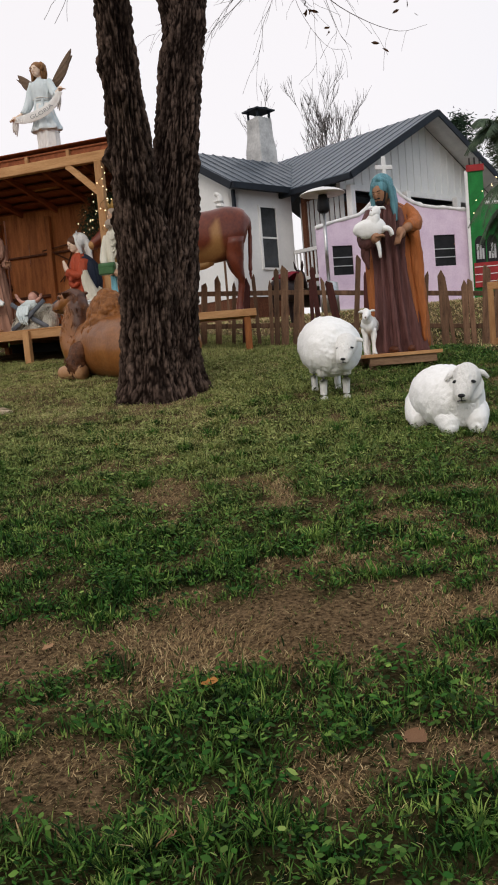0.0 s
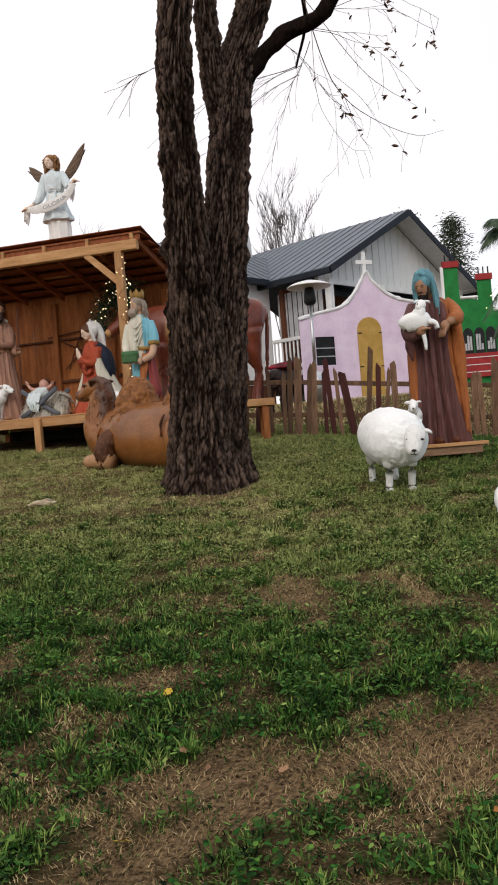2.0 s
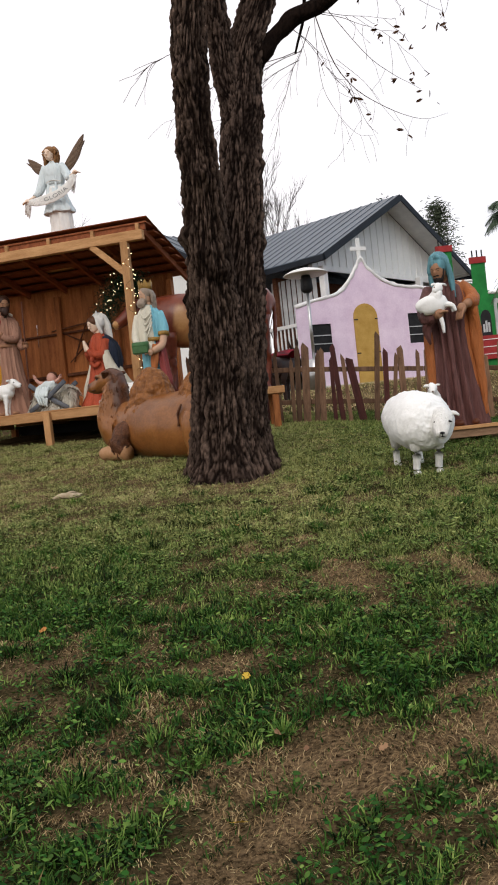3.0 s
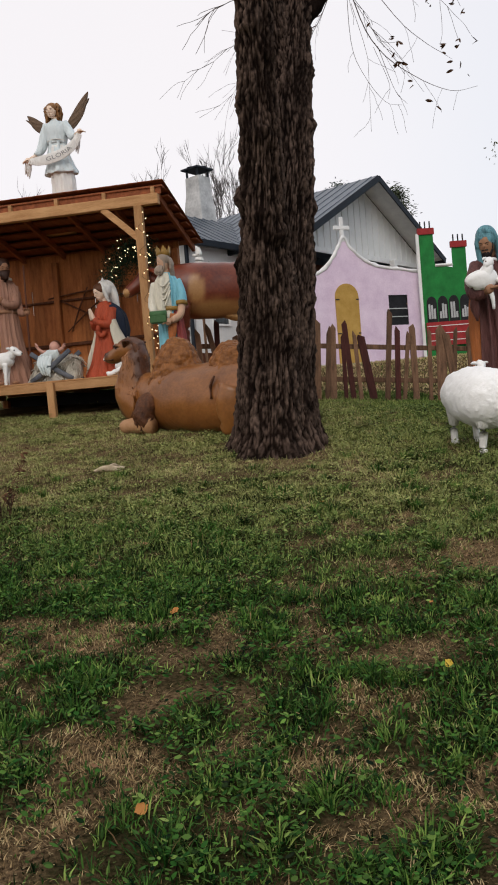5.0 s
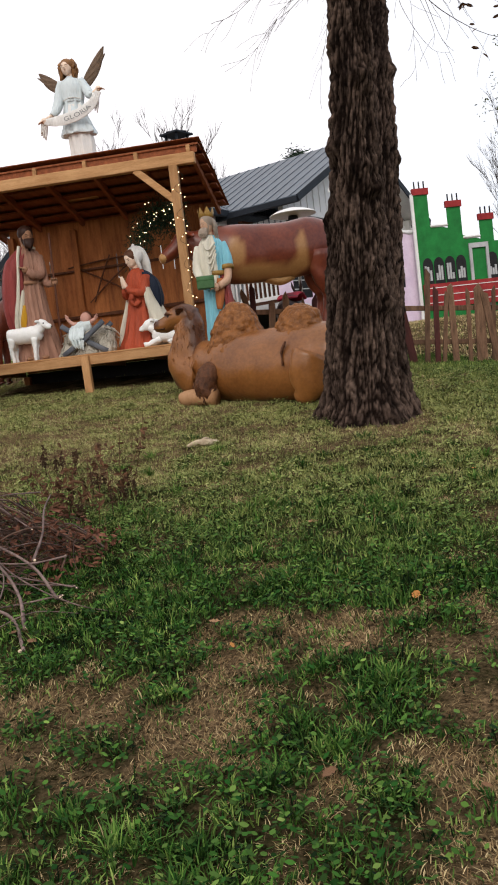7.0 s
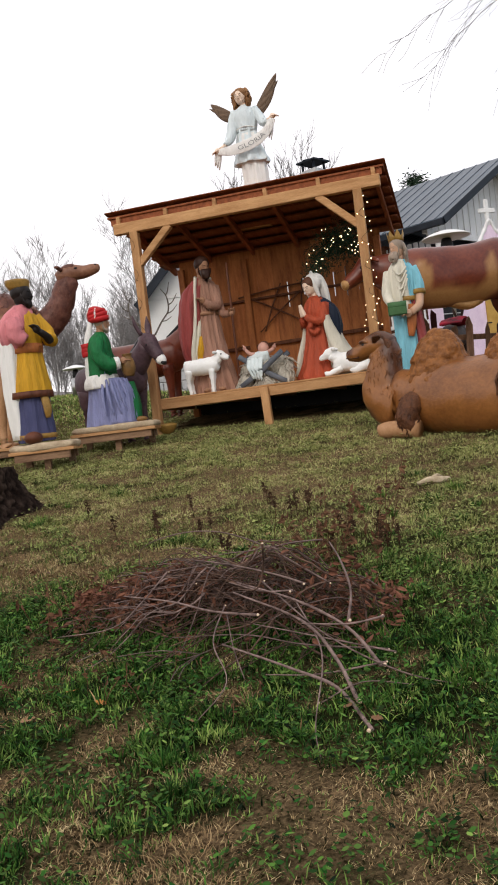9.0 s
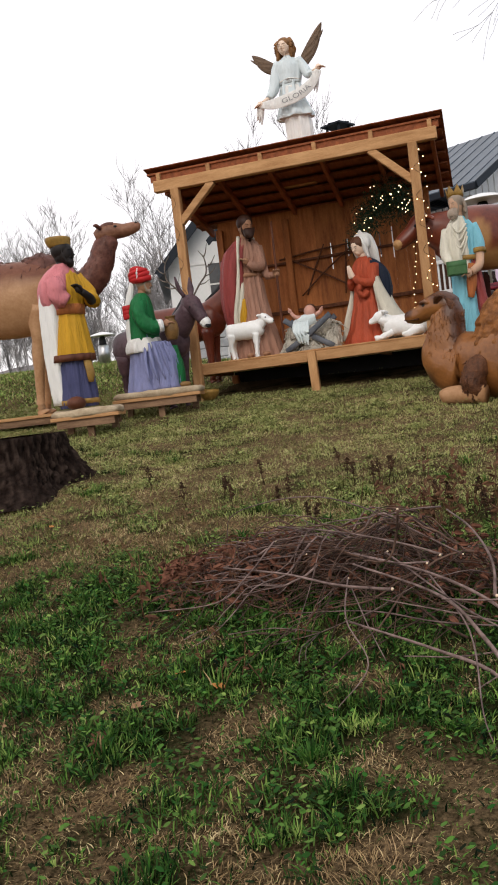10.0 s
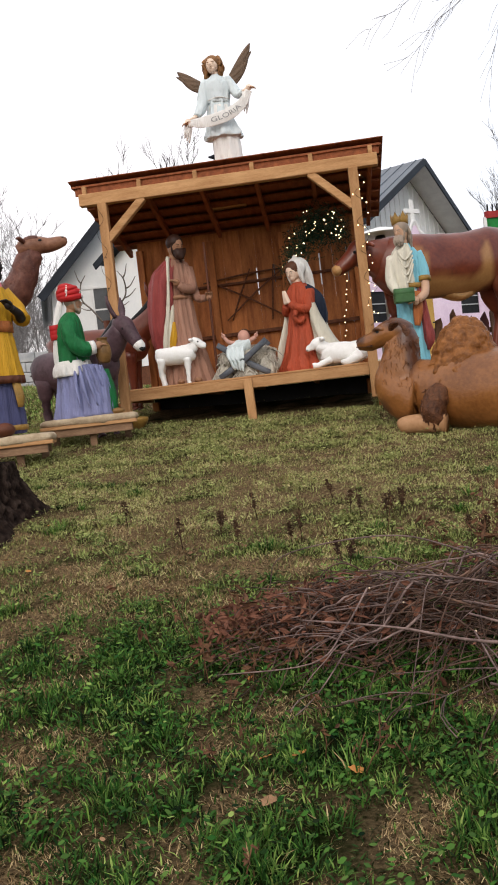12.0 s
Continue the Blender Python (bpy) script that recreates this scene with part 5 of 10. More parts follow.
# -- red-brown ox on its bench --
def ox():
    """Local x along the body, head at -x; feet at z 0."""
    bm = bmesh.new()
    R, T, D = range(3)
    limb(bm, [(1.06, 0, 1.05, 0.05, 0.12), (1.02, 0, 1.06, 0.20, 0.30), (0.82, 0, 1.08, 0.27, 0.36), (0.4, 0, 1.04, 0.30, 0.36), (0.0, 0, 1.03, 0.30, 0.37), (-0.4, 0, 1.05, 0.29, 0.37), (-0.65, 0, 1.09, 0.23, 0.32), (-0.82, 0, 1.12, 0.15, 0.22)], R, 32, 6)
    limb(bm, [(-0.6, 0, 1.12, 0.20, 0.30), (-0.85, 0, 1.18, 0.15, 0.21), (-1.02, 0, 1.24, 0.13, 0.15)], R, 22, 4)
    limb(bm, [(-0.94, 0, 1.30, 0.09, 0.09), (-1.04, 0, 1.27, 0.125, 0.125), (-1.18, 0, 1.17, 0.10, 0.10), (-1.33, 0, 1.08, 0.082, 0.075), (-1.38, 0, 1.06, 0.05, 0.05)], R, 20, 5)
    limb(bm, [(-1.30, 0, 1.085, 0.085, 0.07), (-1.385, 0, 1.055, 0.075, 0.06), (-1.41, 0, 1.045, 0.03, 0.03)], T, 14, 3)
    for s in (-1, 1):
        limb(bm, [(-1.0, s * 0.10, 1.31, 0.03), (-0.97, s * 0.19, 1.31, 0.055, 0.025), (-0.95, s * 0.27, 1.27, 0.012)], R, 10, 3)
        limb(bm, [(-0.55, s * 0.15, 0.86, 0.12, 0.15), (-0.56, s * 0.15, 0.55, 0.075), (-0.55, s * 0.15, 0.38, 0.058), (-0.56, s * 0.15, 0.08, 0.05), (-0.57, s * 0.15, 0.0, 0.065)], R, 16, 4)
        limb(bm, [(0.84, s * 0.15, 0.98, 0.14, 0.2), (0.86, s * 0.16, 0.66, 0.105, 0.12), (0.93, s * 0.15, 0.42, 0.06), (0.87, s * 0.15, 0.08, 0.05), (0.86, s * 0.15, 0.0, 0.065)], R, 16, 4)
        ball(bm, (-1.14, s * 0.105, 1.24), 0.02, D, n=8, m=6)
    limb(bm, [(0.05, 0, 0.72, 0.12, 0.05), (0.3, 0, 0.66, 0.10, 0.06), (0.5, 0, 0.72, 0.08, 0.06)], T, 12, 3)
    limb(bm, [(1.05, 0, 1.30, 0.035), (1.12, 0, 1.2, 0.03), (1.1, 0, 0.8, 0.025), (1.08, 0, 0.55, 0.035), (1.08, 0, 0.42, 0.012)], R, 8, 4)
    crumple(bm, 0.012, 5, {R})
    return bm


OX_Z = 2.13
OX_P = patched(OX_R, "red_brown_ox_paint_with_tan_flanks", (0.30, 0.14, 0.045), (0.42, 0.22, 0.085))
ox_ob = statue("ox_statue", ox(), [OX_P, OX_L, BLACKP], pose(-0.83, 12.25, OX_Z, 0, 0, 1) @ Matrix.Diagonal((0.89, 1, 1, 1)), "glossy red-brown ox statue with tan flanks on a bench")
set_patch(ox_ob, [(-0.36, 1.02, 0.14, 0.26), (-0.1, 0.78, 0.42, 0.14), (0.3, 0.74, 0.4, 0.12), (0.6, 1.02, 0.10, 0.26), (0.55, 0.82, 0.2, 0.12)])
bench = thing("bench", pose(-0.6, 12.25, 0, 0, 0, 1), "plain pine bench under the ox statue", "bench")
for i in range(3):
    part("plank", one(box, -0.95, 0.76, -0.27 + i * 0.182, -0.095 + i * 0.182, OX_Z - 0.1, OX_Z, bevel=0.005), WOOD, bench)
for x in (-0.85, 0.63):
    for y in (-0.2, 0.2):
        part("leg", one(box, x - 0.045, x + 0.045, y - 0.045, y + 0.045, ground_z(-0.6 + x, 12.25 + y) - 0.06, OX_Z - 0.1, bevel=0.005), CEDAR, bench)


# -- angel on the stable roof --
def word_mesh(bm, word, place, height, mi):
    """Flat letters of the built-in font, laid along a curve: place(u, v) gives the point for u along the word and v up the letters."""
    cu = bpy.data.curves.new("word", "FONT")
    cu.body = word
    tmp = bpy.data.objects.new("word", cu)
    scene.collection.objects.link(tmp)
    dg = bpy.context.evaluated_depsgraph_get()
    me = tmp.evaluated_get(dg).to_mesh()
    xs = [v.co.x for v in me.vertices]
    x0, x1 = min(xs), max(xs)
    vs = [bm.verts.new(place((v.co.x - x0) / (x1 - x0), v.co.y * height)) for v in me.vertices]
    for p in me.polygons:
        f = bm.faces.new([vs[i] for i in p.vertices])
        f.material_index = mi
    tmp.evaluated_get(dg).to_mesh_clear()
    bpy.data.objects.remove(tmp)
    bpy.data.curves.remove(cu)


def angel():
    bm = bmesh.new()
    W, B, SK, HR, WG, LT = range(6)
    loft(bm, [(0.06, 0, 0.0, 0.20, 0.17), (0.06, 0, 0.06, 0.20, 0.17), (0.05, 0, 0.35, 0.195, 0.165), (0.02, 0, 0.7, 0.175, 0.15), (0.0, 0, 0.95, 0.15, 0.13)], W, 64, 9, 0.05, 6, 0.05)
    # overskirt with a deep wavy hem
    loft(bm, [(0.03, -0.01, 0.43, 0.265, 0.215), (0.03, -0.01, 0.48, 0.265, 0.215), (0.02, -0.01, 0.62, 0.215, 0.185), (0.0, 0, 0.80, 0.18, 0.15), (0, 0, 0.98, 0.155, 0.13), (0, 0, 1.03, 0.15, 0.125)], B, 72, 7, 0.10, 6, -0.10)
    loft(bm, [(0, 0, 0.99, 0.162, 0.135), (0, 0, 1.13, 0.178, 0.145), (0, 0, 1.27, 0.19, 0.14), (0, 0, 1.36, 0.165, 0.115), (0, 0, 1.42, 0.10, 0.08), (0, 0, 1.47, 0.05, 0.05)], B, 48, 9, 0.035, 6)
    limb(bm, [(-0.165, -0.06, 1.035, 0.012), (0.0, -0.155, 1.05, 0.012), (0.165, -0.06, 1.035, 0.012)], W, 8, 5)
    # sleeves, one arm lowered and one held out
    limb(bm, [(-0.14, 0, 1.37, 0.075), (-0.205, -0.02, 1.16, 0.082), (-0.25, -0.09, 0.92, 0.075), (-0.335, -0.16, 0.78, 0.060, 0.05)], B, 18, lump=0.15)
    limb(bm, [(-0.325, -0.16, 0.79, 0.032), (-0.42, -0.22, 0.715, 0.026)], SK)
    hand(bm, (-0.45, -0.235, 0.69), (-0.8, -0.3, -0.35), SK, 1.1)
    limb(bm, [(0.14, 0, 1.37, 0.075), (0.235, -0.03, 1.19, 0.080), (0.305, -0.11, 1.06, 0.070), (0.375, -0.17, 1.07, 0.055, 0.045)], B, 18, lump=0.15)
    limb(bm, [(0.37, -0.17, 1.07, 0.030), (0.43, -0.20, 1.10, 0.026)], SK)
    hand(bm, (0.46, -0.21, 1.11), (0.85, -0.3, -0.1), SK, 1.1)
    # the lettered banner that hangs between the hands
    band = [(0.455, -0.225, 1.06), (0.37, -0.245, 0.90), (0.25, -0.27, 0.78), (0.10, -0.285, 0.70), (-0.08, -0.285, 0.655), (-0.26, -0.265, 0.645), (-0.44, -0.245, 0.665)]
    limb(bm, [(*p, 0.011, (0.05, 0.07, 0.088, 0.095, 0.095, 0.085, 0.05)[i]) for i, p in enumerate(band)], W, 20, 8)
    line = catmull(list(reversed(band)), 8)
    along = np.linspace(0, 1, len(line))

    def on_band(u, v):
        q = 0.30 + 0.44 * u
        c, d = [np.array([np.interp(q + e, along, line[:, k]) for k in range(3)]) for e in (0, 0.02)]
        t = Vector(d - c).normalized()
        up = Vector((0, 1, 0)).cross(t) * -1
        return Vector(c) + up * (v - 0.035) + Vector((0, -0.019, 0))

    word_mesh(bm, "GLORIA", on_band, 0.105, LT)
    for x0, y0, z0, dz in ((0.44, -0.21, 1.06, 0.34), (-0.42, -0.22, 0.68, 0.30)):
        for k in range(3):
            limb(bm, [(x0 - 0.03 * k, y0, z0, 0.022), (x0 - 0.02 - 0.03 * k, y0 + 0.02, z0 - dz * 0.5, 0.03, 0.02), (x0 - 0.05 - 0.03 * k, y0 + 0.04, z0 - dz + 0.04 * k, 0.008)], W, 9, 4)
    limb(bm, [(0, 0, 1.40, 0.055), (-0.01, -0.02, 1.53, 0.048)], SK)
    face(bm, (-0.03, -0.05, 1.595), 0.112, -12, 14, SK, HR)
    # shoulder-length curls
    rc = random.Random(6)
    for k in range(30):
        a_ = radians(-22 + 224 * (k % 15) / 14) - radians(12)
        rr = 0.118 if k < 15 else 0.10
        cx_, cy_ = rr * math.cos(a_) - 0.02, rr * 0.9 * math.sin(a_) - 0.01
        wv = rc.uniform(-0.02, 0.02)
        limb(bm, [(cx_ * 0.6, cy_ * 0.6 - 0.01, 1.715, 0.026), (cx_ * 1.0 + wv, cy_ * 1.0, 1.65, 0.028), (cx_ * 1.08 - wv, cy_ * 1.1, 1.55, 0.024), (cx_ * 1.0 + wv, cy_ * 1.15 + 0.01, 1.42 + rc.uniform(-0.03, 0.04), 0.014)], HR, 8, 4, lump=0.9)
    for s in (-1, 1):
        # a wing: a pointed leaf of rows of overlapping feathers raised from the shoulder
        tip = Vector((0.54, 0.22, 1.98)) if s > 0 else Vector((-0.57, 0.26, 1.69))
        root = Vector((s * 0.15, 0.13, 1.26))
        ax = (tip - root)
        Ln = ax.length
        ax.normalize()
        down = Vector((s * 0.75, 0.05, -0.65))
        down = (down - ax * down.dot(ax)).normalized()
        out = ax.cross(down)
        rings = []
        for j in range(33):
            u = j / 32
            wd = 0.092 * math.sin(math.pi * (0.10 + 0.90 * u) ** 0.85) ** 0.75 + 0.003
            ring = []
            for i in range(44):
                th = 2 * math.pi * i / 44
                e = math.cos(th)
                rdg = 0.008 * math.sin(38 * (u * 0.55 - 0.20 * e)) * (1 - u * 0.6)
                ring.append(root + ax * (Ln * u) + down * (wd * e + wd * 0.25 * math.sin(math.pi * u)) + out * (((0.024 * (1 - u) + 0.007) + rdg) * math.sin(th)))
            rings.append(ring)
        skin(bm, rings, WG)
        for row, (lo_, hi_, off, lf_) in enumerate(((0.10, 0.66, 0.035, 0.17), (0.02, 0.52, 0.0, 0.14), (0.0, 0.38, -0.04, 0.10))):
            for k in range(11):
                u = lo_ + (hi_ - lo_) * k / 10
                b0 = root + ax * (Ln * u) + down * (off + 0.02) + out * (0.014 - 0.004 * row)
                d_ = (ax * 1.0 + down * 0.28 * (1 - u)).normalized()
                for sd in (-1, 1):
                    b1 = b0 - out * (0.028 - 0.008 * row) if sd < 0 else b0
                    limb(bm, [(*b1, 0.006, 0.014), (*(b1 + d_ * lf_ * 0.5), 0.006, 0.019), (*(b1 + d_ * lf_), 0.003, 0.004)], WG, 8, 3, up=tuple(out.cross(d_)))
    crumple(bm, 0.006, 8, {W, B})
    return bm


AX, AY, AZ = -2.84, 13.72, 4.86
P_FAIR = paint("painted_fair_skin", (0.85, 0.66, 0.52), 0.93)
statue("angel_statue", angel(), [P_WHITE, cloth("painted_bluish_white_cloth", (0.70, 0.78, 0.80), 0.92), P_FAIR, paint("painted_golden_brown_hair", (0.30, 0.145, 0.055), 0.6), P_WING, paint("painted_grey_lettering", (0.30, 0.31, 0.31))], pose(AX, AY, AZ, 0, 0, -16) @ Matrix.Diagonal((0.88, 0.84, 0.79, 1)), "white-robed angel statue with brown wings and lettered banner")
solid("roof_pedestal", one(box, -0.22, 0.22, -0.2, 0.2, 4.30 - AZ, 0.0, bevel=0.01), WOOD, pose(AX, AY, AZ, 0, 0, -19), "square pine box under the angel on the roof", "box")


P_DKHAIR = paint("painted_dark_hair", (0.045, 0.018, 0.011), 0.6)


# -- bearded man in the stable --
def father():
    bm = bmesh.new()
    RB, CL, SK, HR, YL, WH, WD = range(7)
    loft(bm, [(0.04, 0, 0.0, 0.30, 0.24), (0.03, 0, 0.05, 0.30, 0.24), (0.0, 0, 0.5, 0.22, 0.19), (-0.01, 0, 0.95, 0.17, 0.15), (0, 0, 1.05, 0.155, 0.135), (0, 0, 1.25, 0.178, 0.145), (0, 0.0, 1.42, 0.15, 0.115), (0, 0, 1.50, 0.07, 0.07)], RB, 120, 17, 0.06, 6, 0.02)
    limb(bm, [(-0.17, -0.02, 1.02, 0.025), (0, -0.15, 1.03, 0.028), (0.17, -0.02, 1.02, 0.025)], SK, 8)
    loft(bm, [(-0.25, 0.02, 0.30, 0.05, 0.11), (-0.25, -0.01, 0.60, 0.12, 0.18), (-0.205, -0.03, 0.95, 0.16, 0.195), (-0.15, -0.03, 1.28, 0.145, 0.18), (-0.08, 0.0, 1.45, 0.095, 0.115), (-0.03, 0.02, 1.52, 0.03, 0.05)], CL, 48, 8, 0.08, 6, 0.05)
    loft(bm, [(-0.17, -0.07, 0.40, 0.03, 0.06), (-0.14, -0.10, 0.6, 0.055, 0.08), (-0.09, -0.12, 0.85, 0.05, 0.06), (-0.08, -0.12, 1.0, 0.02, 0.03)], WH, 20, 3, 0.1)
    loft(bm, [(-0.11, -0.13, 0.42, 0.05, 0.04), (-0.10, -0.15, 0.55, 0.06, 0.05), (-0.08, -0.15, 0.74, 0.04, 0.03)], YL, 16, 3, 0.1)
    limb(bm, [(-0.07, -0.09, 1.51, 0.024, 0.03), (-0.075, -0.165, 1.38, 0.018, 0.025), (-0.095, -0.195, 1.12, 0.014, 0.02), (-0.13, -0.20, 0.86, 0.02, 0.025), (-0.19, -0.17, 0.58, 0.036, 0.03), (-0.23, -0.11, 0.34, 0.016, 0.02)], WH, 10, 5, lump=0.2)
    limb(bm, [(-0.10, 0.02, 1.49, 0.03), (0.0, 0.06, 1.52, 0.034), (0.10, 0.02, 1.48, 0.03)], WH, 10, 4)
    limb(bm, [(0.14, 0, 1.37, 0.068), (0.175, -0.07, 1.14, 0.062), (0.11, -0.17, 1.12, 0.056), (0.04, -0.20, 1.17, 0.042)], RB, 14, lump=0.15)
    hand(bm, (0.01, -0.215, 1.19), (-0.8, -0.1, 0.5), SK)
    limb(bm, [(0.16, 0.04, 1.3, 0.055), (0.22, -0.04, 1.02, 0.05), (0.32, -0.16, 0.98, 0.042)], RB, 12)
    hand(bm, (0.37, -0.2, 0.98), (0.1, -0.5, 0.6), SK)
    limb(bm, [(0.37, -0.22, 0.02, 0.014), (0.375, -0.22, 0.8, 0.015), (0.38, -0.21, 1.62, 0.013)], WD, 8)
    limb(bm, [(0, 0.0, 1.44, 0.065), (0.01, -0.03, 1.58, 0.06)], SK)
    face(bm, (0.03, -0.06, 1.64), 0.105, 42, 20, SK, HR, HR)
    limb(bm, [(0.075, -0.13, 1.58, 0.06), (0.085, -0.15, 1.50, 0.05), (0.085, -0.155, 1.43, 0.015)], HR, 10, 4, lump=0.7)
    for s in (-1, 1):
        ball(bm, (0.04 + s * 0.1, -0.22, 0.03), (0.05, 0.1, 0.035), SK, (0, 0, 0), 10, 8)
    crumple(bm, 0.009, 8, {RB, CL})
    return bm


statue("standing_statue", father(), [P_TAUPE, P_MAROON, P_TAN, P_DKHAIR, P_YELLOW, P_IVORY, P_BROWN], pose(-3.72, 13.18, PLAT_Z, 0, 0, -14), "painted statue of a bearded robed man with rose cloak and staff")


# -- kneeling mother --
def mother():
    """Faces -x (towards the cradle)."""
    bm = bmesh.new()
    R, N, C, SK, VE, HR = range(6)
    loft(bm, [(-0.04, 0.02, 0.0, 0.31, 0.27), (-0.04, 0.02, 0.06, 0.30, 0.26), (-0.05, 0.01, 0.2, 0.225, 0.21), (-0.05, 0, 0.45, 0.165, 0.165), (-0.04, 0, 0.66, 0.138, 0.14), (-0.04, 0, 0.84, 0.145, 0.155), (-0.04, 0, 0.98, 0.115, 0.125), (-0.04, 0, 1.05, 0.06, 0.06)], R, 64, 10, 0.06, 6, 0.05)
    # cream cloak that spreads over the ground behind her
    loft(bm, [(0.20, -0.07, 0.02, 0.36, 0.30), (0.19, -0.07, 0.08, 0.34, 0.29), (0.13, -0.05, 0.27, 0.235, 0.25), (0.075, -0.02, 0.48, 0.165, 0.215), (0.06, -0.01, 0.64, 0.14, 0.205)], C, 56, 6, 0.07, 5, 0.08)
    loft(bm, [(0.085, -0.03, 0.52, 0.13, 0.20), (0.085, -0.04, 0.66, 0.14, 0.215), (0.06, -0.03, 0.84, 0.135, 0.215), (0.02, 0.0, 0.97, 0.105, 0.165), (0.0, 0.01, 1.04, 0.04, 0.06)], N, 48, 7, 0.04, 5)
    # the cloak's pale turned-back edges
    limb(bm, [(-0.04, -0.16, 0.93, 0.024, 0.04), (-0.06, -0.20, 0.76, 0.032, 0.055), (-0.02, -0.225, 0.55, 0.045, 0.085), (0.06, -0.27, 0.32, 0.055, 0.12), (0.18, -0.34, 0.08, 0.06, 0.15)], C, 12, 5, up=(-1, 0, 0))
    limb(bm, [(-0.08, 0.15, 0.80, 0.02, 0.04), (-0.12, 0.18, 0.55, 0.028, 0.05), (-0.17, 0.22, 0.30, 0.03, 0.07), (-0.20, 0.25, 0.06, 0.03, 0.08)], C, 12, 5, up=(-1, 0, 0))
    # sleeves, the near one hanging in a loop
    limb(bm, [(-0.02, -0.14, 0.93, 0.065), (-0.09, -0.17, 0.73, 0.062), (-0.19, -0.10, 0.74, 0.05), (-0.235, -0.04, 0.80, 0.036)], R, 14, lump=0.15)
    limb(bm, [(-0.20, -0.09, 0.72, 0.03), (-0.225, -0.085, 0.62, 0.038, 0.03), (-0.19, -0.11, 0.57, 0.034), (-0.14, -0.14, 0.62, 0.03)], R, 12, 4)
    limb(bm, [(-0.05, 0.13, 0.93, 0.06), (-0.13, 0.13, 0.72, 0.06), (-0.22, 0.05, 0.78, 0.042)], R, 12)
    for s in (-1, 1):
        limb(bm, [(-0.235, s * 0.022, 0.80, 0.028), (-0.255, s * 0.012, 0.87, 0.026), (-0.275, s * 0.008, 0.95, 0.012)], SK, 8)
    limb(bm, [(-0.04, 0, 1.02, 0.05), (-0.07, 0, 1.12, 0.045)], SK)
    face(bm, (-0.105, -0.005, 1.175), 0.092, -80, 26, SK, HR)
    # veil: close over the hair, falling to the shoulders
    ball(bm, (-0.045, 0, 1.215), (0.112, 0.108, 0.120), VE, (0, 20, 0))
    limb(bm, [(-0.09, 0, 1.30, 0.075, 0.04), (0.0, 0, 1.285, 0.10, 0.06), (0.06, 0, 1.20, 0.108, 0.06), (0.085, 0, 1.07, 0.12, 0.05), (0.10, 0, 0.95, 0.115, 0.03)], VE, 20, 6, up=(1, 0, 0))
    for s in (-1, 1):
        limb(bm, [(-0.10, s * 0.055, 1.285, 0.020), (-0.095, s * 0.088, 1.21, 0.024), (-0.065, s * 0.088, 1.12, 0.028), (-0.03, s * 0.09, 1.03, 0.02)], VE, 10, 4)
    crumple(bm, 0.006, 8, {R, N, C, VE})
    return bm


statue("kneeling_statue", mother(), [P_REDROBE, P_NAVY, P_IVORY, P_FAIR, P_WHITE, P_HAIR], pose(-2.30, 12.82, PLAT_Z, 0, 0, 28) @ Matrix.Diagonal((1.06, 1.06, 1.0, 1)), "kneeling statue of a woman with white veil and navy cloak")


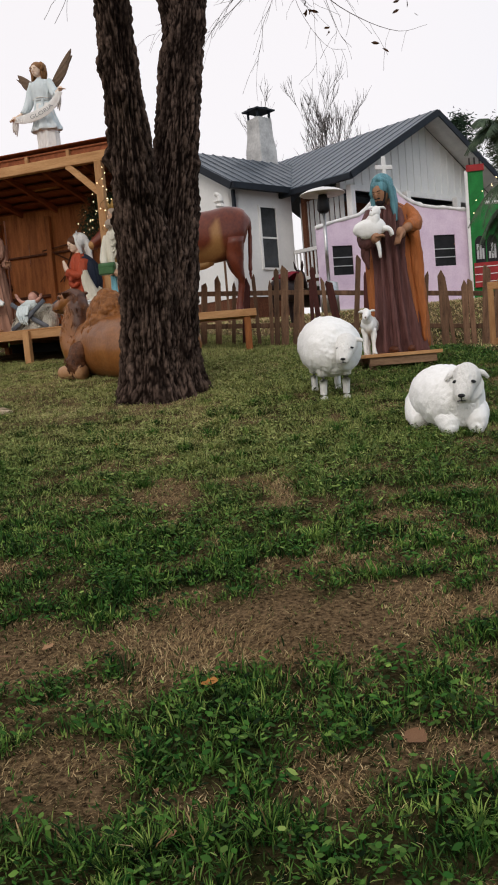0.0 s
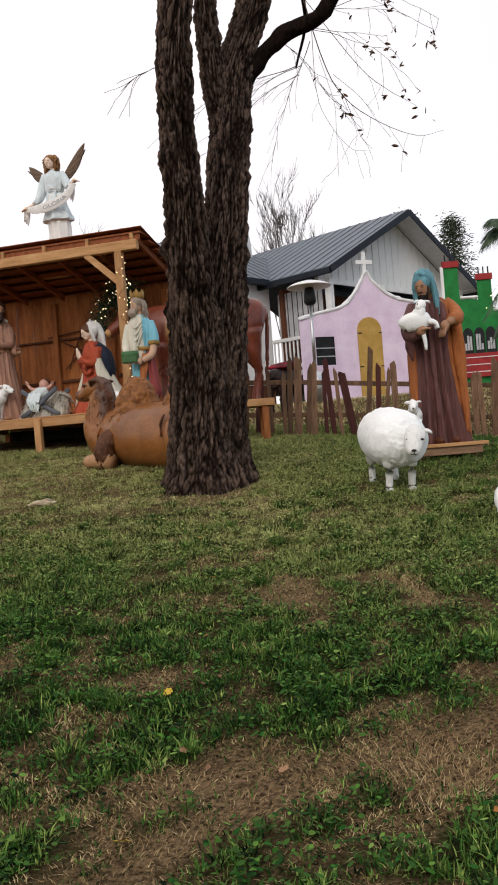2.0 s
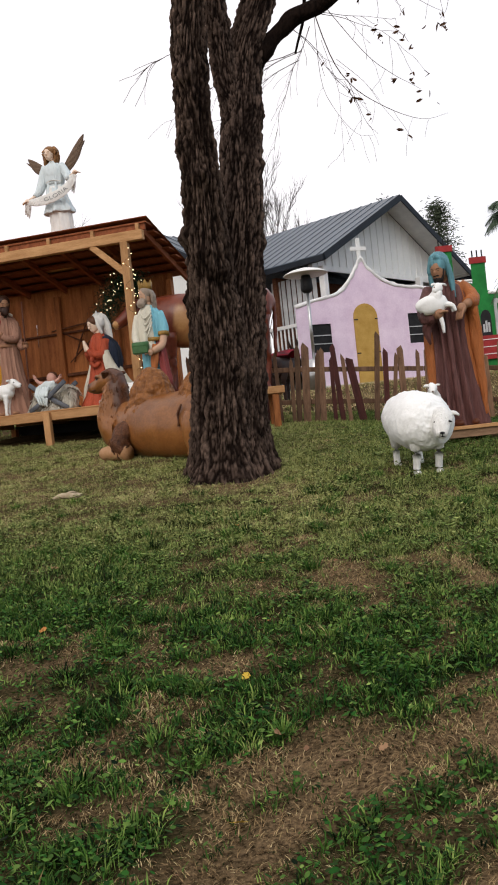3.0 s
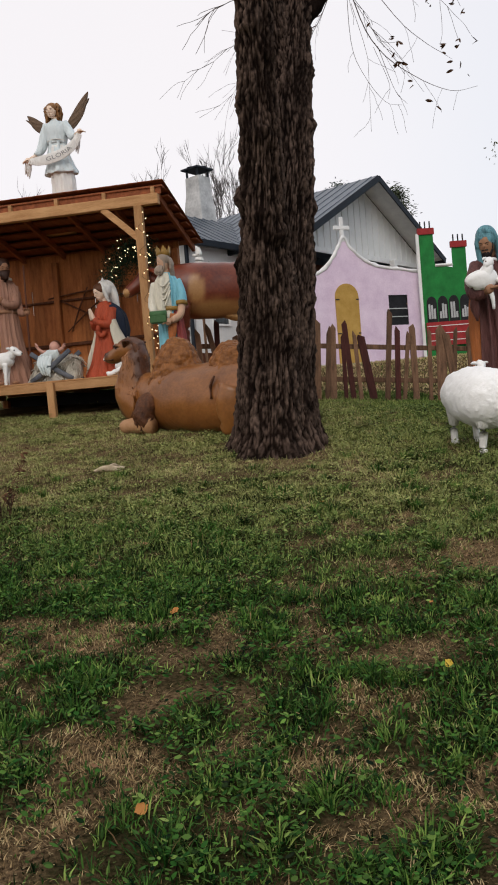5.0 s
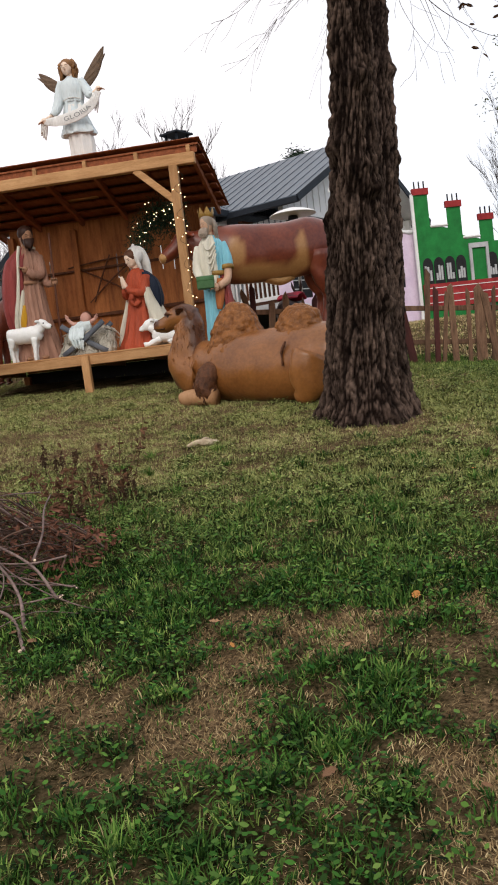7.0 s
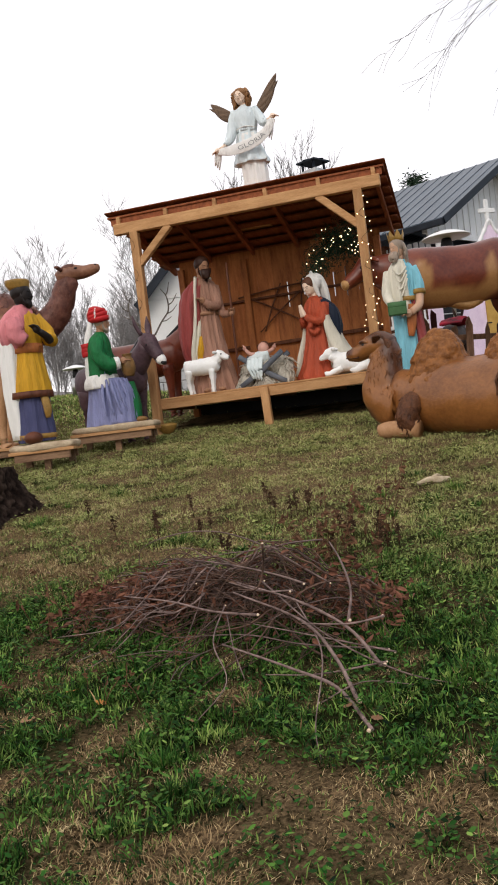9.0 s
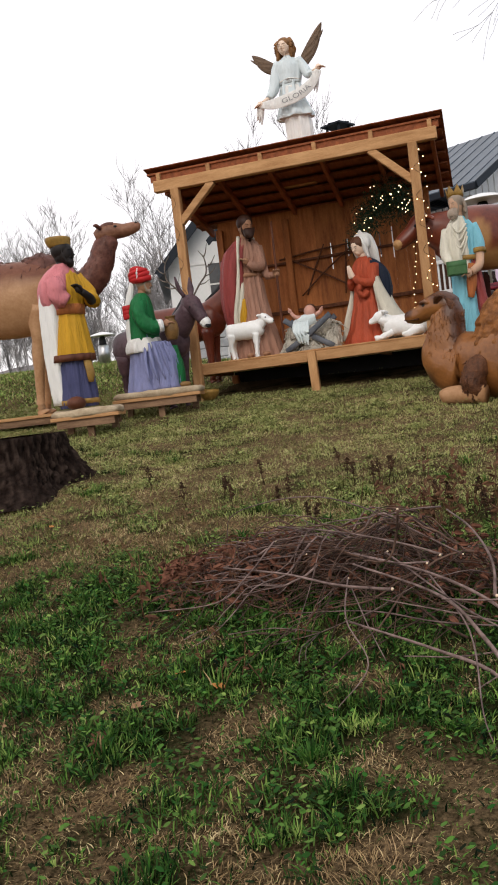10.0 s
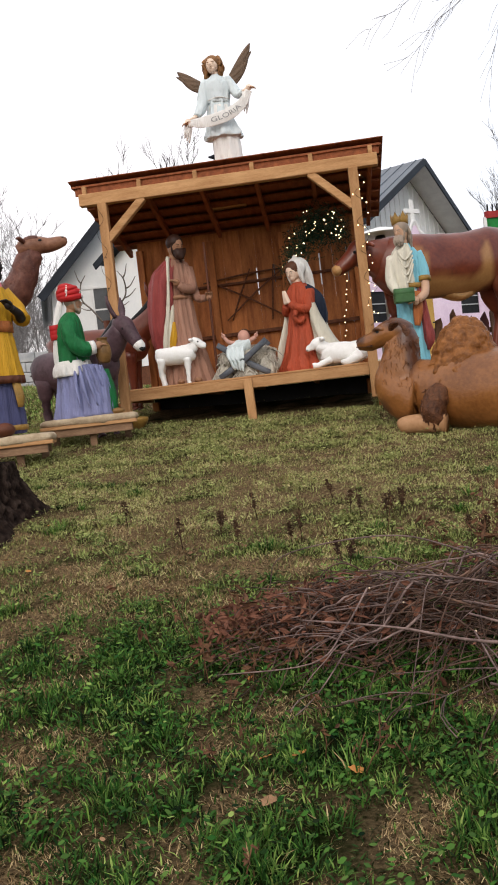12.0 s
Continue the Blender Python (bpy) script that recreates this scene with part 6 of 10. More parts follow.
def cradle():
    bm = bmesh.new()
    ST_, W, F, D = range(4)
    limb(bm, [(-0.30, 0.05, 0.20, 0.06, 0.05), (-0.2, 0.05, 0.22, 0.17, 0.10), (0.05, 0.05, 0.22, 0.19, 0.11), (0.24, 0.05, 0.25, 0.17, 0.11), (0.33, 0.05, 0.28, 0.06, 0.05)], ST_, 24, 6, lump=0.4)
    loft(bm, [(-0.28, -0.04, 0.0, 0.12, 0.10), (-0.26, -0.02, 0.1, 0.09, 0.09), (-0.2, 0.02, 0.22, 0.06, 0.08)], ST_, 22, 5, 0.12)
    loft(bm, [(0.26, -0.04, 0.0, 0.10, 0.10), (0.27, -0.02, 0.14, 0.10, 0.10), (0.27, 0.02, 0.30, 0.07, 0.08)], ST_, 22, 5, 0.12)
    loft(bm, [(0.0, -0.08, 0.0, 0.14, 0.10), (0.0, -0.05, 0.1, 0.09, 0.08), (0.0, 0.0, 0.16, 0.05, 0.05)], ST_, 22, 5, 0.12)
    locks(bm, 420, ST_, lambda c: True, 0.12, 0.008, 7)
    # crossed trestle legs
    for y in (-0.16, 0.22):
        for s in (-1, 1):
            limb(bm, [(-0.29 * s, y - 0.02 * s, 0.015, 0.034, 0.016), (0.0, y - 0.02 * s, 0.19, 0.036, 0.016), (0.29 * s, y - 0.02 * s, 0.40, 0.034, 0.016)], D, 8, 3, up=(0, 1, 0))
    # swaddling cloth with a falling end
    limb(bm, [(-0.22, -0.06, 0.30, 0.05), (-0.06, -0.06, 0.35, 0.10, 0.085), (0.08, -0.03, 0.38, 0.085, 0.07)], W, 18, 5, lump=0.3)
    for k in range(4):
        limb(bm, [(-0.16 + 0.05 * k, -0.12, 0.34, 0.035), (-0.15 + 0.045 * k, -0.20, 0.24, 0.035, 0.02), (-0.12 + 0.035 * k, -0.205, 0.13, 0.028, 0.018), (-0.10 + 0.03 * k, -0.20, 0.09 - 0.01 * k, 0.008)], W, 9, 4)
    ball(bm, (0.02, -0.03, 0.47), (0.072, 0.078, 0.082), F)
    ball(bm, (0.025, 0.0, 0.50), (0.070, 0.072, 0.068), D + 1)
    limb(bm, [(-0.06, -0.06, 0.40, 0.03), (-0.15, -0.09, 0.42, 0.026), (-0.20, -0.10, 0.48, 0.020)], F, 8)
    hand(bm, (-0.21, -0.10, 0.50), (-0.3, 0, 1), F, 0.6)
    limb(bm, [(0.08, -0.06, 0.41, 0.03), (0.16, -0.07, 0.45, 0.024)], F, 8)
    hand(bm, (0.17, -0.07, 0.47), (0.4, 0, 1), F, 0.6)
    return bm


statue("cradle_statue", cradle(), [P_STRAW, P_PALEBLUE, P_FLESH, mat("dark_slate_paint", (0.06, 0.07, 0.09), (0.14, 0.15, 0.17), rough=0.6), P_HAIR], pose(-3.08, 12.82, PLAT_Z, 0, 0, -19), "painted straw-filled cradle statue with a swaddled doll")
bm = bmesh.new()
lamb(bm, (0, 0, 0), 0.62, 0, 1, 161)
statue("lamb_statue", bm, [WOOL, BLACKP], pose(-3.86, 12.95, PLAT_Z), "small white lamb statue standing on the platform", group="lambs")
bm = bmesh.new()
lamb(bm, (0, 0, 0), 0.72, 0, 1, -19, True)
statue("lamb_statue", bm, [WOOL, BLACKP], pose(-2.02, 12.36, PLAT_Z), "small white lamb statue lying on the platform edge", group="lambs")


# -- king with a green casket --
def king_casket():
    bm = bmesh.new()
    S, I, G, SK, H, M, BX, O = range(8)
    loft(bm, [(0, 0, 0.0, 0.20, 0.17), (0, 0, 0.06, 0.21, 0.18), (0, 0, 0.4, 0.19, 0.165), (0, 0, 0.85, 0.18, 0.15), (0, 0, 1.05, 0.165, 0.14), (0, 0, 1.25, 0.19, 0.145), (0, 0.0, 1.38, 0.155, 0.12), (0, 0, 1.47, 0.07, 0.07)], S, 72, 10, 0.06, 6, 0.04)
    loft(bm, [(-0.05, -0.05, 0.84, 0.16, 0.14), (-0.06, -0.05, 0.95, 0.155, 0.14), (-0.06, -0.04, 1.2, 0.16, 0.14), (-0.04, -0.03, 1.36, 0.14, 0.12), (-0.02, -0.02, 1.46, 0.08, 0.08)], I, 48, 7, 0.10, 6, 0.06)
    for k in range(4):
        limb(bm, [(-0.13, -0.15, 1.38 - 0.045 * k, 0.012), (-0.05, -0.195, 1.27 - 0.085 * k, 0.016), (0.07, -0.16, 1.36 - 0.045 * k, 0.012)], I, 8, 4)
    loft(bm, [(0, -0.01, 0.97, 0.195, 0.165), (0, -0.01, 1.02, 0.195, 0.165)], G, 30, 0, 0, 1)
    loft(bm, [(0.17, -0.03, 0.28, 0.03, 0.10), (0.19, -0.03, 0.40, 0.09, 0.16), (0.17, -0.02, 0.6, 0.08, 0.15), (0.14, -0.01, 0.85, 0.07, 0.14), (0.1, 0.0, 1.0, 0.05, 0.1)], M, 36, 6, 0.12, 5, 0.1)
    limb(bm, [(0.09, -0.17, 0.92, 0.05, 0.02), (0.06, -0.2, 0.72, 0.07, 0.025), (0.03, -0.2, 0.55, 0.04, 0.02)], O, 10, 4, up=(0, 1, 0))
    limb(bm, [(0.15, 0.0, 1.35, 0.085), (0.205, -0.02, 1.18, 0.092), (0.215, -0.04, 1.06, 0.092)], S, 16)
    limb(bm, [(0.215, -0.04, 1.085, 0.098), (0.215, -0.045, 1.035, 0.10)], G, 16, 1)
    limb(bm, [(0.22, -0.05, 1.05, 0.065), (0.19, -0.14, 0.90, 0.055), (0.06, -0.27, 0.82, 0.042)], SK, 12)
    hand(bm, (0.02, -0.29, 0.81), (-1, -0.2, -0.1), SK, 1.1)
    limb(bm, [(-0.18, -0.02, 1.32, 0.08), (-0.24, -0.1, 1.08, 0.075), (-0.2, -0.25, 0.92, 0.05)], I, 12)
    box(bm, -0.26, 0.0, -0.37, -0.22, 0.80, 0.90, BX, 0.012)
    limb(bm, [(-0.26, -0.295, 0.905, 0.075, 0.055), (0.0, -0.295, 0.905, 0.075, 0.055)], BX, 14, 1)
    limb(bm, [(0, 0, 1.42, 0.06), (-0.01, -0.02, 1.54, 0.055)], SK)
    face(bm, (-0.03, -0.04, 1.60), 0.105, -46, 16, SK, H, H)
    rk = random.Random(12)
    for k in range(16):
        q = k / 15
        bx, by = -0.14 + 0.10 * q, -0.155 + 0.03 * abs(k - 8) / 8
        limb(bm, [(bx * 0.8, by * 0.8, 1.545, 0.016), (bx + rk.uniform(-0.012, 0.012), by, 1.51, 0.017), (bx + rk.uniform(-0.016, 0.016), by - 0.012, 1.465, 0.014), (bx * 0.9 - 0.01, by - 0.012, 1.42 + rk.uniform(0, 0.03), 0.006)], H, 7, 3)
    for k in range(10):
        q = k / 9
        hx_, hy_ = 0.07 + 0.03 * math.sin(3 * q), -0.06 + 0.17 * q
        limb(bm, [(hx_ * 0.8, hy_, 1.66, 0.02), (hx_ + rk.uniform(-0.01, 0.02), hy_, 1.57, 0.024), (hx_ + 0.01 + rk.uniform(-0.015, 0.015), hy_ * 1.1, 1.48, 0.02), (hx_ + 0.02, hy_ * 1.1, 1.41, 0.008)], H, 7, 3)
    crown(bm, (-0.02, -0.01, 1.68), 0.112, G, 7, 0.11)
    for s in (-1, 1):
        ball(bm, (s * 0.08, -0.17, 0.03), (0.05, 0.09, 0.035), G, (0, 0, 0), 10, 8)
    crumple(bm, 0.008, 8, {S, I, M})
    return bm


statue("king_statue", king_casket(), [P_SKY, P_IVORY, P_GOLD, P_SKIN, P_GREY, P_MAROON, P_BOX, P_ORANGE], pose(-1.56, 11.42, 1.89, 0, 0, -12) @ Matrix.Diagonal((0.77, 0.80, 0.955, 1)), "crowned king statue in sky-blue robe holding a green casket", group="kings")
trestle("wooden_stand", -1.56, 11.45, -16, 0.62, 0.55, 1.89, "low plank stand of pine under the blue-robed king", WOOD)


# -- dark king in yellow and indigo --
def king_yellow():
    bm = bmesh.new()
    Y, IN, PK, WH, SK, G, RD, O = range(8)
    loft(bm, [(0, 0, 0.02, 0.19, 0.17), (0, 0, 0.10, 0.20, 0.18), (0, 0, 0.35, 0.185, 0.165), (0, 0, 0.6, 0.17, 0.15)], IN, 56, 12, 0.05, 6)
    loft(bm, [(0, 0, 0.05, 0.205, 0.185), (0, 0, 0.10, 0.207, 0.187)], G, 40, 12, 0.05, 1)
    loft(bm, [(0, 0, 0.50, 0.225, 0.20), (0, 0, 0.6, 0.22, 0.195), (0, 0, 0.85, 0.18, 0.16), (0, 0, 1.0, 0.165, 0.14), (0, 0, 1.2, 0.195, 0.15), (0, 0, 1.36, 0.16, 0.12), (0, 0, 1.45, 0.06, 0.06)], Y, 56, 14, 0.045, 6, 0.02)
    loft(bm, [(0, 0, 0.485, 0.232, 0.207), (0, 0, 0.555, 0.23, 0.205)], RD, 56, 14, 0.045, 1)
    loft(bm, [(0, 0, 0.96, 0.18, 0.155), (0, 0, 1.06, 0.182, 0.157)], O, 40, 9, 0.03, 2)
    loft(bm, [(-0.17, 0.08, 0.06, 0.05, 0.12), (-0.18, 0.08, 0.4, 0.07, 0.13), (-0.17, 0.07, 0.8, 0.09, 0.14), (-0.14, 0.05, 1.15, 0.11, 0.14), (-0.10, 0.03, 1.3, 0.10, 0.12)], WH, 32, 5, 0.07, 5)
    loft(bm, [(-0.13, 0.05, 0.98, 0.06, 0.12), (-0.12, 0.03, 1.1, 0.14, 0.17), (-0.08, 0.02, 1.28, 0.18, 0.16), (-0.02, 0.02, 1.40, 0.15, 0.13), (0, 0.01, 1.48, 0.07, 0.08)], PK, 40, 6, 0.06, 5)
    limb(bm, [(0.13, 0, 1.34, 0.085), (0.24, -0.06, 1.16, 0.085), (0.22, -0.15, 1.08, 0.08)], Y, 14, lump=0.2)
    limb(bm, [(0.22, -0.13, 1.09, 0.05), (0.14, -0.21, 1.12, 0.042), (0.05, -0.23, 1.17, 0.034)], SK, 10)
    hand(bm, (0.02, -0.24, 1.19), (-0.7, -0.1, 0.6), SK)
    limb(bm, [(-0.15, -0.05, 1.30, 0.10), (-0.15, -0.12, 1.15, 0.10), (-0.08, -0.17, 1.08, 0.07)], PK, 14, lump=0.3)
    limb(bm, [(0.05, -0.16, 0.52, 0.045, 0.02), (0.05, -0.21, 0.36, 0.05, 0.02), (0.05, -0.2, 0.26, 0.03, 0.015)], G, 10, 3, up=(0, 1, 0))
    limb(bm, [(0, 0, 1.40, 0.065), (0.01, -0.02, 1.53, 0.058)], SK)
    face(bm, (0.02, -0.03, 1.58), 0.11, 30, 4, SK, SK, SK)
    loft(bm, [(0.01, 0, 1.645, 0.105, 0.105), (0.0, 0.01, 1.70, 0.125, 0.125), (0, 0.01, 1.745, 0.13, 0.13), (0, 0.01, 1.75, 0.09, 0.09)], G, 28, 14, 0.03, 2)
    ball(bm, (-0.14, -0.18, 0.06), (0.1, 0.09, 0.07), RD, n=14, m=8)
    crumple(bm, 0.007, 8, {Y, IN, PK, WH})
    return bm


BK_Z = 1.745
statue("king_statue", king_yellow(), [P_YELLOW, P_INDIGO, P_PINK, P_WHITE, P_DARK, P_GOLD, P_BROWN, P_ORANGE], pose(-5.80, 11.48, BK_Z, 0, 0, 38) @ Matrix.Scale(1.03, 4), "crowned dark king statue in yellow tunic and pink shawl", group="kings")
trestle("statue_stand", -5.71, 11.42, -4, 0.72, 0.52, BK_Z, "low pine stand with plaster slab under the yellow king", SNOWBASE, soft=True, legs=3)


# -- kneeling king with turban --
def king_turban():
    """Faces +x."""
    bm = bmesh.new()
    V, GN, WH, RD, SK, GY, BR = range(7)
    loft(bm, [(-0.02, 0, 0.0, 0.34, 0.27), (-0.02, 0, 0.06, 0.33, 0.27), (-0.02, 0, 0.3, 0.27, 0.23), (-0.04, 0, 0.55, 0.21, 0.19), (-0.05, 0, 0.72, 0.18, 0.17)], V, 88, 11, 0.055, 7, 0.09)
    loft(bm, [(0.16, -0.08, 0.0, 0.22, 0.20), (0.17, -0.08, 0.25, 0.20, 0.18), (0.16, -0.08, 0.48, 0.18, 0.15), (0.08, -0.06, 0.62, 0.16, 0.12)], V, 72, 8, 0.06, 6, 0.10)
    loft(bm, [(0.33, 0.02, 0.04, 0.10, 0.13), (0.34, 0.02, 0.3, 0.09, 0.12), (0.30, 0.02, 0.55, 0.07, 0.1)], GN, 28, 8, 0.09, 4)
    ball(bm, (0.40, -0.04, 0.035), (0.12, 0.06, 0.04), BR, n=12, m=8)
    loft(bm, [(-0.05, 0, 0.62, 0.20, 0.185), (-0.05, 0, 0.70, 0.205, 0.19), (-0.05, 0, 0.85, 0.18, 0.17), (-0.05, 0, 1.05, 0.165, 0.19), (-0.04, 0, 1.18, 0.13, 0.15), (-0.02, 0, 1.26, 0.06, 0.07)], GN, 44, 7, 0.04, 6)
    loft(bm, [(-0.07, 0, 0.50, 0.245, 0.235), (-0.07, 0, 0.58, 0.25, 0.235), (-0.06, 0, 0.68, 0.215, 0.20)], WH, 44, 9, 0.05, 3)
    limb(bm, [(-0.22, -0.02, 0.60, 0.06, 0.12), (-0.23, 0, 0.85, 0.05, 0.10), (-0.16, 0, 1.1, 0.04, 0.08)], WH, 14, 4, up=(0, 1, 0))
    limb(bm, [(-0.04, -0.16, 1.12, 0.10), (-0.02, -0.24, 0.92, 0.105), (0.10, -0.24, 0.80, 0.09), (0.2, -0.2, 0.80, 0.075)], GN, 16, lump=0.2)
    limb(bm, [(0.19, -0.205, 0.80, 0.085), (0.25, -0.18, 0.81, 0.08)], WH, 14, 1)
    for k in range(7):
        a_ = -2.2 + 0.33 * k
        limb(bm, [(0.10 + 0.20 * math.cos(a_), -0.05 + 0.19 * math.sin(a_), 0.60, 0.016), (0.08 + 0.27 * math.cos(a_ + 0.25), -0.05 + 0.25 * math.sin(a_ + 0.25), 0.36, 0.024), (0.02 + 0.33 * math.cos(a_ + 0.6), -0.04 + 0.29 * math.sin(a_ + 0.6), 0.12, 0.012)], V, 8, 4)
    limb(bm, [(-0.04, 0.16, 1.12, 0.09), (0.02, 0.22, 0.9, 0.09), (0.18, 0.14, 0.82, 0.07)], GN, 14)
    hand(bm, (0.30, -0.14, 0.83), (1, 0.4, 0.1), SK, 1.1)
    loft(bm, [(0.34, -0.06, 0.62, 0.07, 0.07), (0.34, -0.06, 0.72, 0.10, 0.10), (0.34, -0.06, 0.82, 0.09, 0.09), (0.34, -0.06, 0.88, 0.06, 0.06), (0.34, -0.06, 0.92, 0.075, 0.075)], BR, 22, 0, 0, 3)
    limb(bm, [(-0.02, 0, 1.2, 0.06), (0.0, 0, 1.32, 0.055)], SK)
    face(bm, (0.03, 0, 1.37), 0.10, 86, 6, SK, GY, GY)
    for k, (dx, dz, r) in enumerate(((0.0, 0.09, 0.118), (-0.015, 0.125, 0.115), (-0.03, 0.16, 0.10), (-0.04, 0.185, 0.075))):
        ring = [(0.0 + dx + r * math.cos(a), r * 0.95 * math.sin(a), 1.36 + dz + 0.025 * math.sin(a + k), 0.042) for a in np.linspace(0, 2 * math.pi, 14)]
        limb(bm, ring, RD, 10, 2, lump=0.3)
        for a in np.linspace(0.4 * k, 6.0, 5):
            limb(bm, [(dx + (r + 0.036) * math.cos(a), (r + 0.036) * 0.95 * math.sin(a), 1.34 + dz, 0.009), (dx + (r + 0.040) * math.cos(a + 0.15), (r + 0.04) * 0.95 * math.sin(a + 0.15), 1.39 + dz, 0.009)], WH, 6, 1)
    ball(bm, (-0.05, 0, 1.50), (0.11, 0.11, 0.09), RD)
    limb(bm, [(-0.12, -0.03, 1.40, 0.035, 0.03), (-0.18, -0.06, 1.2, 0.045, 0.03), (-0.21, -0.08, 1.0, 0.04, 0.025)], WH, 12, 4, up=(0, 1, 0))
    for z in (0.98, 1.03, 1.08):
        limb(bm, [(-0.28, -0.09, z, 0.04, 0.014), (-0.17, -0.1, z + 0.01, 0.04, 0.014)], RD, 8, 1, up=(0, 1, 0))
    crumple(bm, 0.008, 8, {V, GN, WH})
    return bm


TK_Z = 1.86
statue("king_statue", king_turban(), [P_VIOLET, P_GREEN, P_WHITE, P_RED, P_TAN, P_GREY, paint("painted_bronze", (0.24, 0.13, 0.045), 0.5, 0.4)], pose(-5.03, 12.20, TK_Z, 0, 0, -8) @ Matrix.Diagonal((0.84, 0.84, 0.88, 1)), "kneeling king statue with red turban and green coat", group="kings")
trestle("statue_stand", -4.98, 12.10, -6, 1.0, 0.56, TK_Z, "low pine stand with plaster slab under the kneeling king", SNOWBASE, soft=True, legs=3)


# -- standing camel with tan legs --
def standing_camel():
    """Local x along the body, head at +x; feet at z 0."""
    bm = bmesh.new()
    R, T, D, H = range(4)
    limb(bm, [(-1.05, 0, 1.62, 0.05, 0.1), (-1.0, 0, 1.62, 0.22, 0.34), (-0.6, 0, 1.58, 0.33, 0.46), (-0.1, 0, 1.54, 0.36, 0.50), (0.35, 0, 1.57, 0.34, 0.46), (0.65, 0, 1.60, 0.25, 0.36), (0.82, 0, 1.60, 0.12, 0.2)], T, 36, 8)
    loft(bm, [(-0.42, 0, 1.82, 0.38, 0.27), (-0.42, 0, 2.06, 0.26, 0.18), (-0.42, 0, 2.15, 0.10, 0.08)], R, 26, 0, 0, 5)
    loft(bm, [(0.34, 0, 1.82, 0.34, 0.26), (0.34, 0, 2.03, 0.22, 0.16), (0.34, 0, 2.10, 0.08, 0.06)], R, 26, 0, 0, 5)
    limb(bm, [(0.50, 0, 1.64, 0.24, 0.32), (0.76, 0, 1.58, 0.20, 0.25), (0.98, 0, 1.68, 0.17, 0.205), (1.13, 0, 1.88, 0.15, 0.175), (1.22, 0, 2.10, 0.135, 0.15), (1.26, 0, 2.22, 0.105, 0.11)], R, 24, 6, up=(1, 0, 0))
    limb(bm, [(1.12, 0, 2.22, 0.06, 0.08), (1.23, 0, 2.255, 0.115, 0.125), (1.36, 0, 2.245, 0.108, 0.112), (1.50, 0, 2.20, 0.086, 0.090), (1.62, 0, 2.19, 0.078, 0.076), (1.70, 0, 2.185, 0.05, 0.055), (1.73, 0, 2.18, 0.02, 0.025)], H, 22, 5)
    limb(bm, [(1.14, 0, 2.28, 0.06, 0.05), (1.26, 0, 2.33, 0.09, 0.05), (1.4, 0, 2.31, 0.07, 0.04)], R, 14, 4)
    limb(bm, [(1.70, 0.03, 2.165, 0.008), (1.62, 0.06, 2.16, 0.008), (1.55, 0.07, 2.165, 0.006)], D, 6, 2)
    for s in (-1, 1):
        limb(bm, [(1.22, s * 0.09, 2.31, 0.03), (1.17, s * 0.14, 2.35, 0.045, 0.025), (1.12, s * 0.15, 2.36, 0.012)], R, 10, 3)
        ball(bm, (1.42, s * 0.088, 2.27), (0.026, 0.016, 0.018), D, n=8, m=6)
        ball(bm, (1.685, s * 0.04, 2.225), (0.02, 0.014, 0.012), D, n=8, m=6)
        limb(bm, [(0.32, s * 0.17, 1.40, 0.17, 0.24), (0.25, s * 0.18, 1.05, 0.11), (0.20, s * 0.18, 0.75, 0.08), (0.17, s * 0.18, 0.35, 0.058), (0.15, s * 0.18, 0.09, 0.058), (0.18, s * 0.18, 0.0, 0.09)], T, 16, 4)
        limb(bm, [(-0.72, s * 0.17, 1.35, 0.17, 0.24), (-0.74, s * 0.18, 1.0, 0.11), (-0.82, s * 0.18, 0.72, 0.075), (-0.76, s * 0.18, 0.35, 0.055), (-0.74, s * 0.18, 0.09, 0.055), (-0.71, s * 0.18, 0.0, 0.085)], T, 16, 4)
    # raise the snout about the poll
    for v in bm.verts:
        if v.co.x > 1.12 and v.co.z > 2.06:
            k = radians(15) * smoothstep(1.14, 1.34, v.co.x)
            dx, dz = v.co.x - 1.2, v.co.z - 2.22
            v.co.x, v.co.z = 1.2 + dx * math.cos(k) - dz * math.sin(k), 2.22 + dx * math.sin(k) + dz * math.cos(k)
    crumple(bm, 0.02, 9, {R})
    crumple(bm, 0.01, 5, {T})
    locks(bm, 420, R, lambda c: c.z > 1.80 and c.x < 0.75, 0.07, 0.006, 2)
    locks(bm, 420, R, lambda c: 0.6 < c.x < 1.32 and 1.35 < c.z < 2.2, 0.055, 0.006, 3)
    return bm


CX, CY, CYAW = -6.5, 12.66, -4
CAMEL_Q = patched(CAMEL_L, "tan_camel_paint_with_brown_back", (0.10, 0.034, 0.018), (0.21, 0.085, 0.05))
camel2 = statue("camel_statue", standing_camel(), [CAMEL_R, CAMEL_Q, BLACKP, mat("mid_brown_camel_face_paint", (0.14, 0.058, 0.034), (0.27, 0.13, 0.078), scale=6, fine=30, rough=0.4, bump=0.4)], pose(CX, CY, ground_z(CX, CY) + 0.13, 0, 0, CYAW) @ Matrix.Scale(0.89, 4), "tall standing camel statue with red-brown fur and tan legs", group="camels")
set_patch(camel2, [(-0.4, 1.95, 0.7, 0.3), (0.2, 1.95, 0.55, 0.3), (0.75, 1.75, 0.3, 0.25), (1.2, 2.36, 0.30, 0.12)], 0.3, 0.75)
trestle("wooden_stand", CX - 0.1, CY, CYAW, 1.9, 0.6, ground_z(CX, CY) + 0.13, "long low plank stand under the standing camel", WOOD)


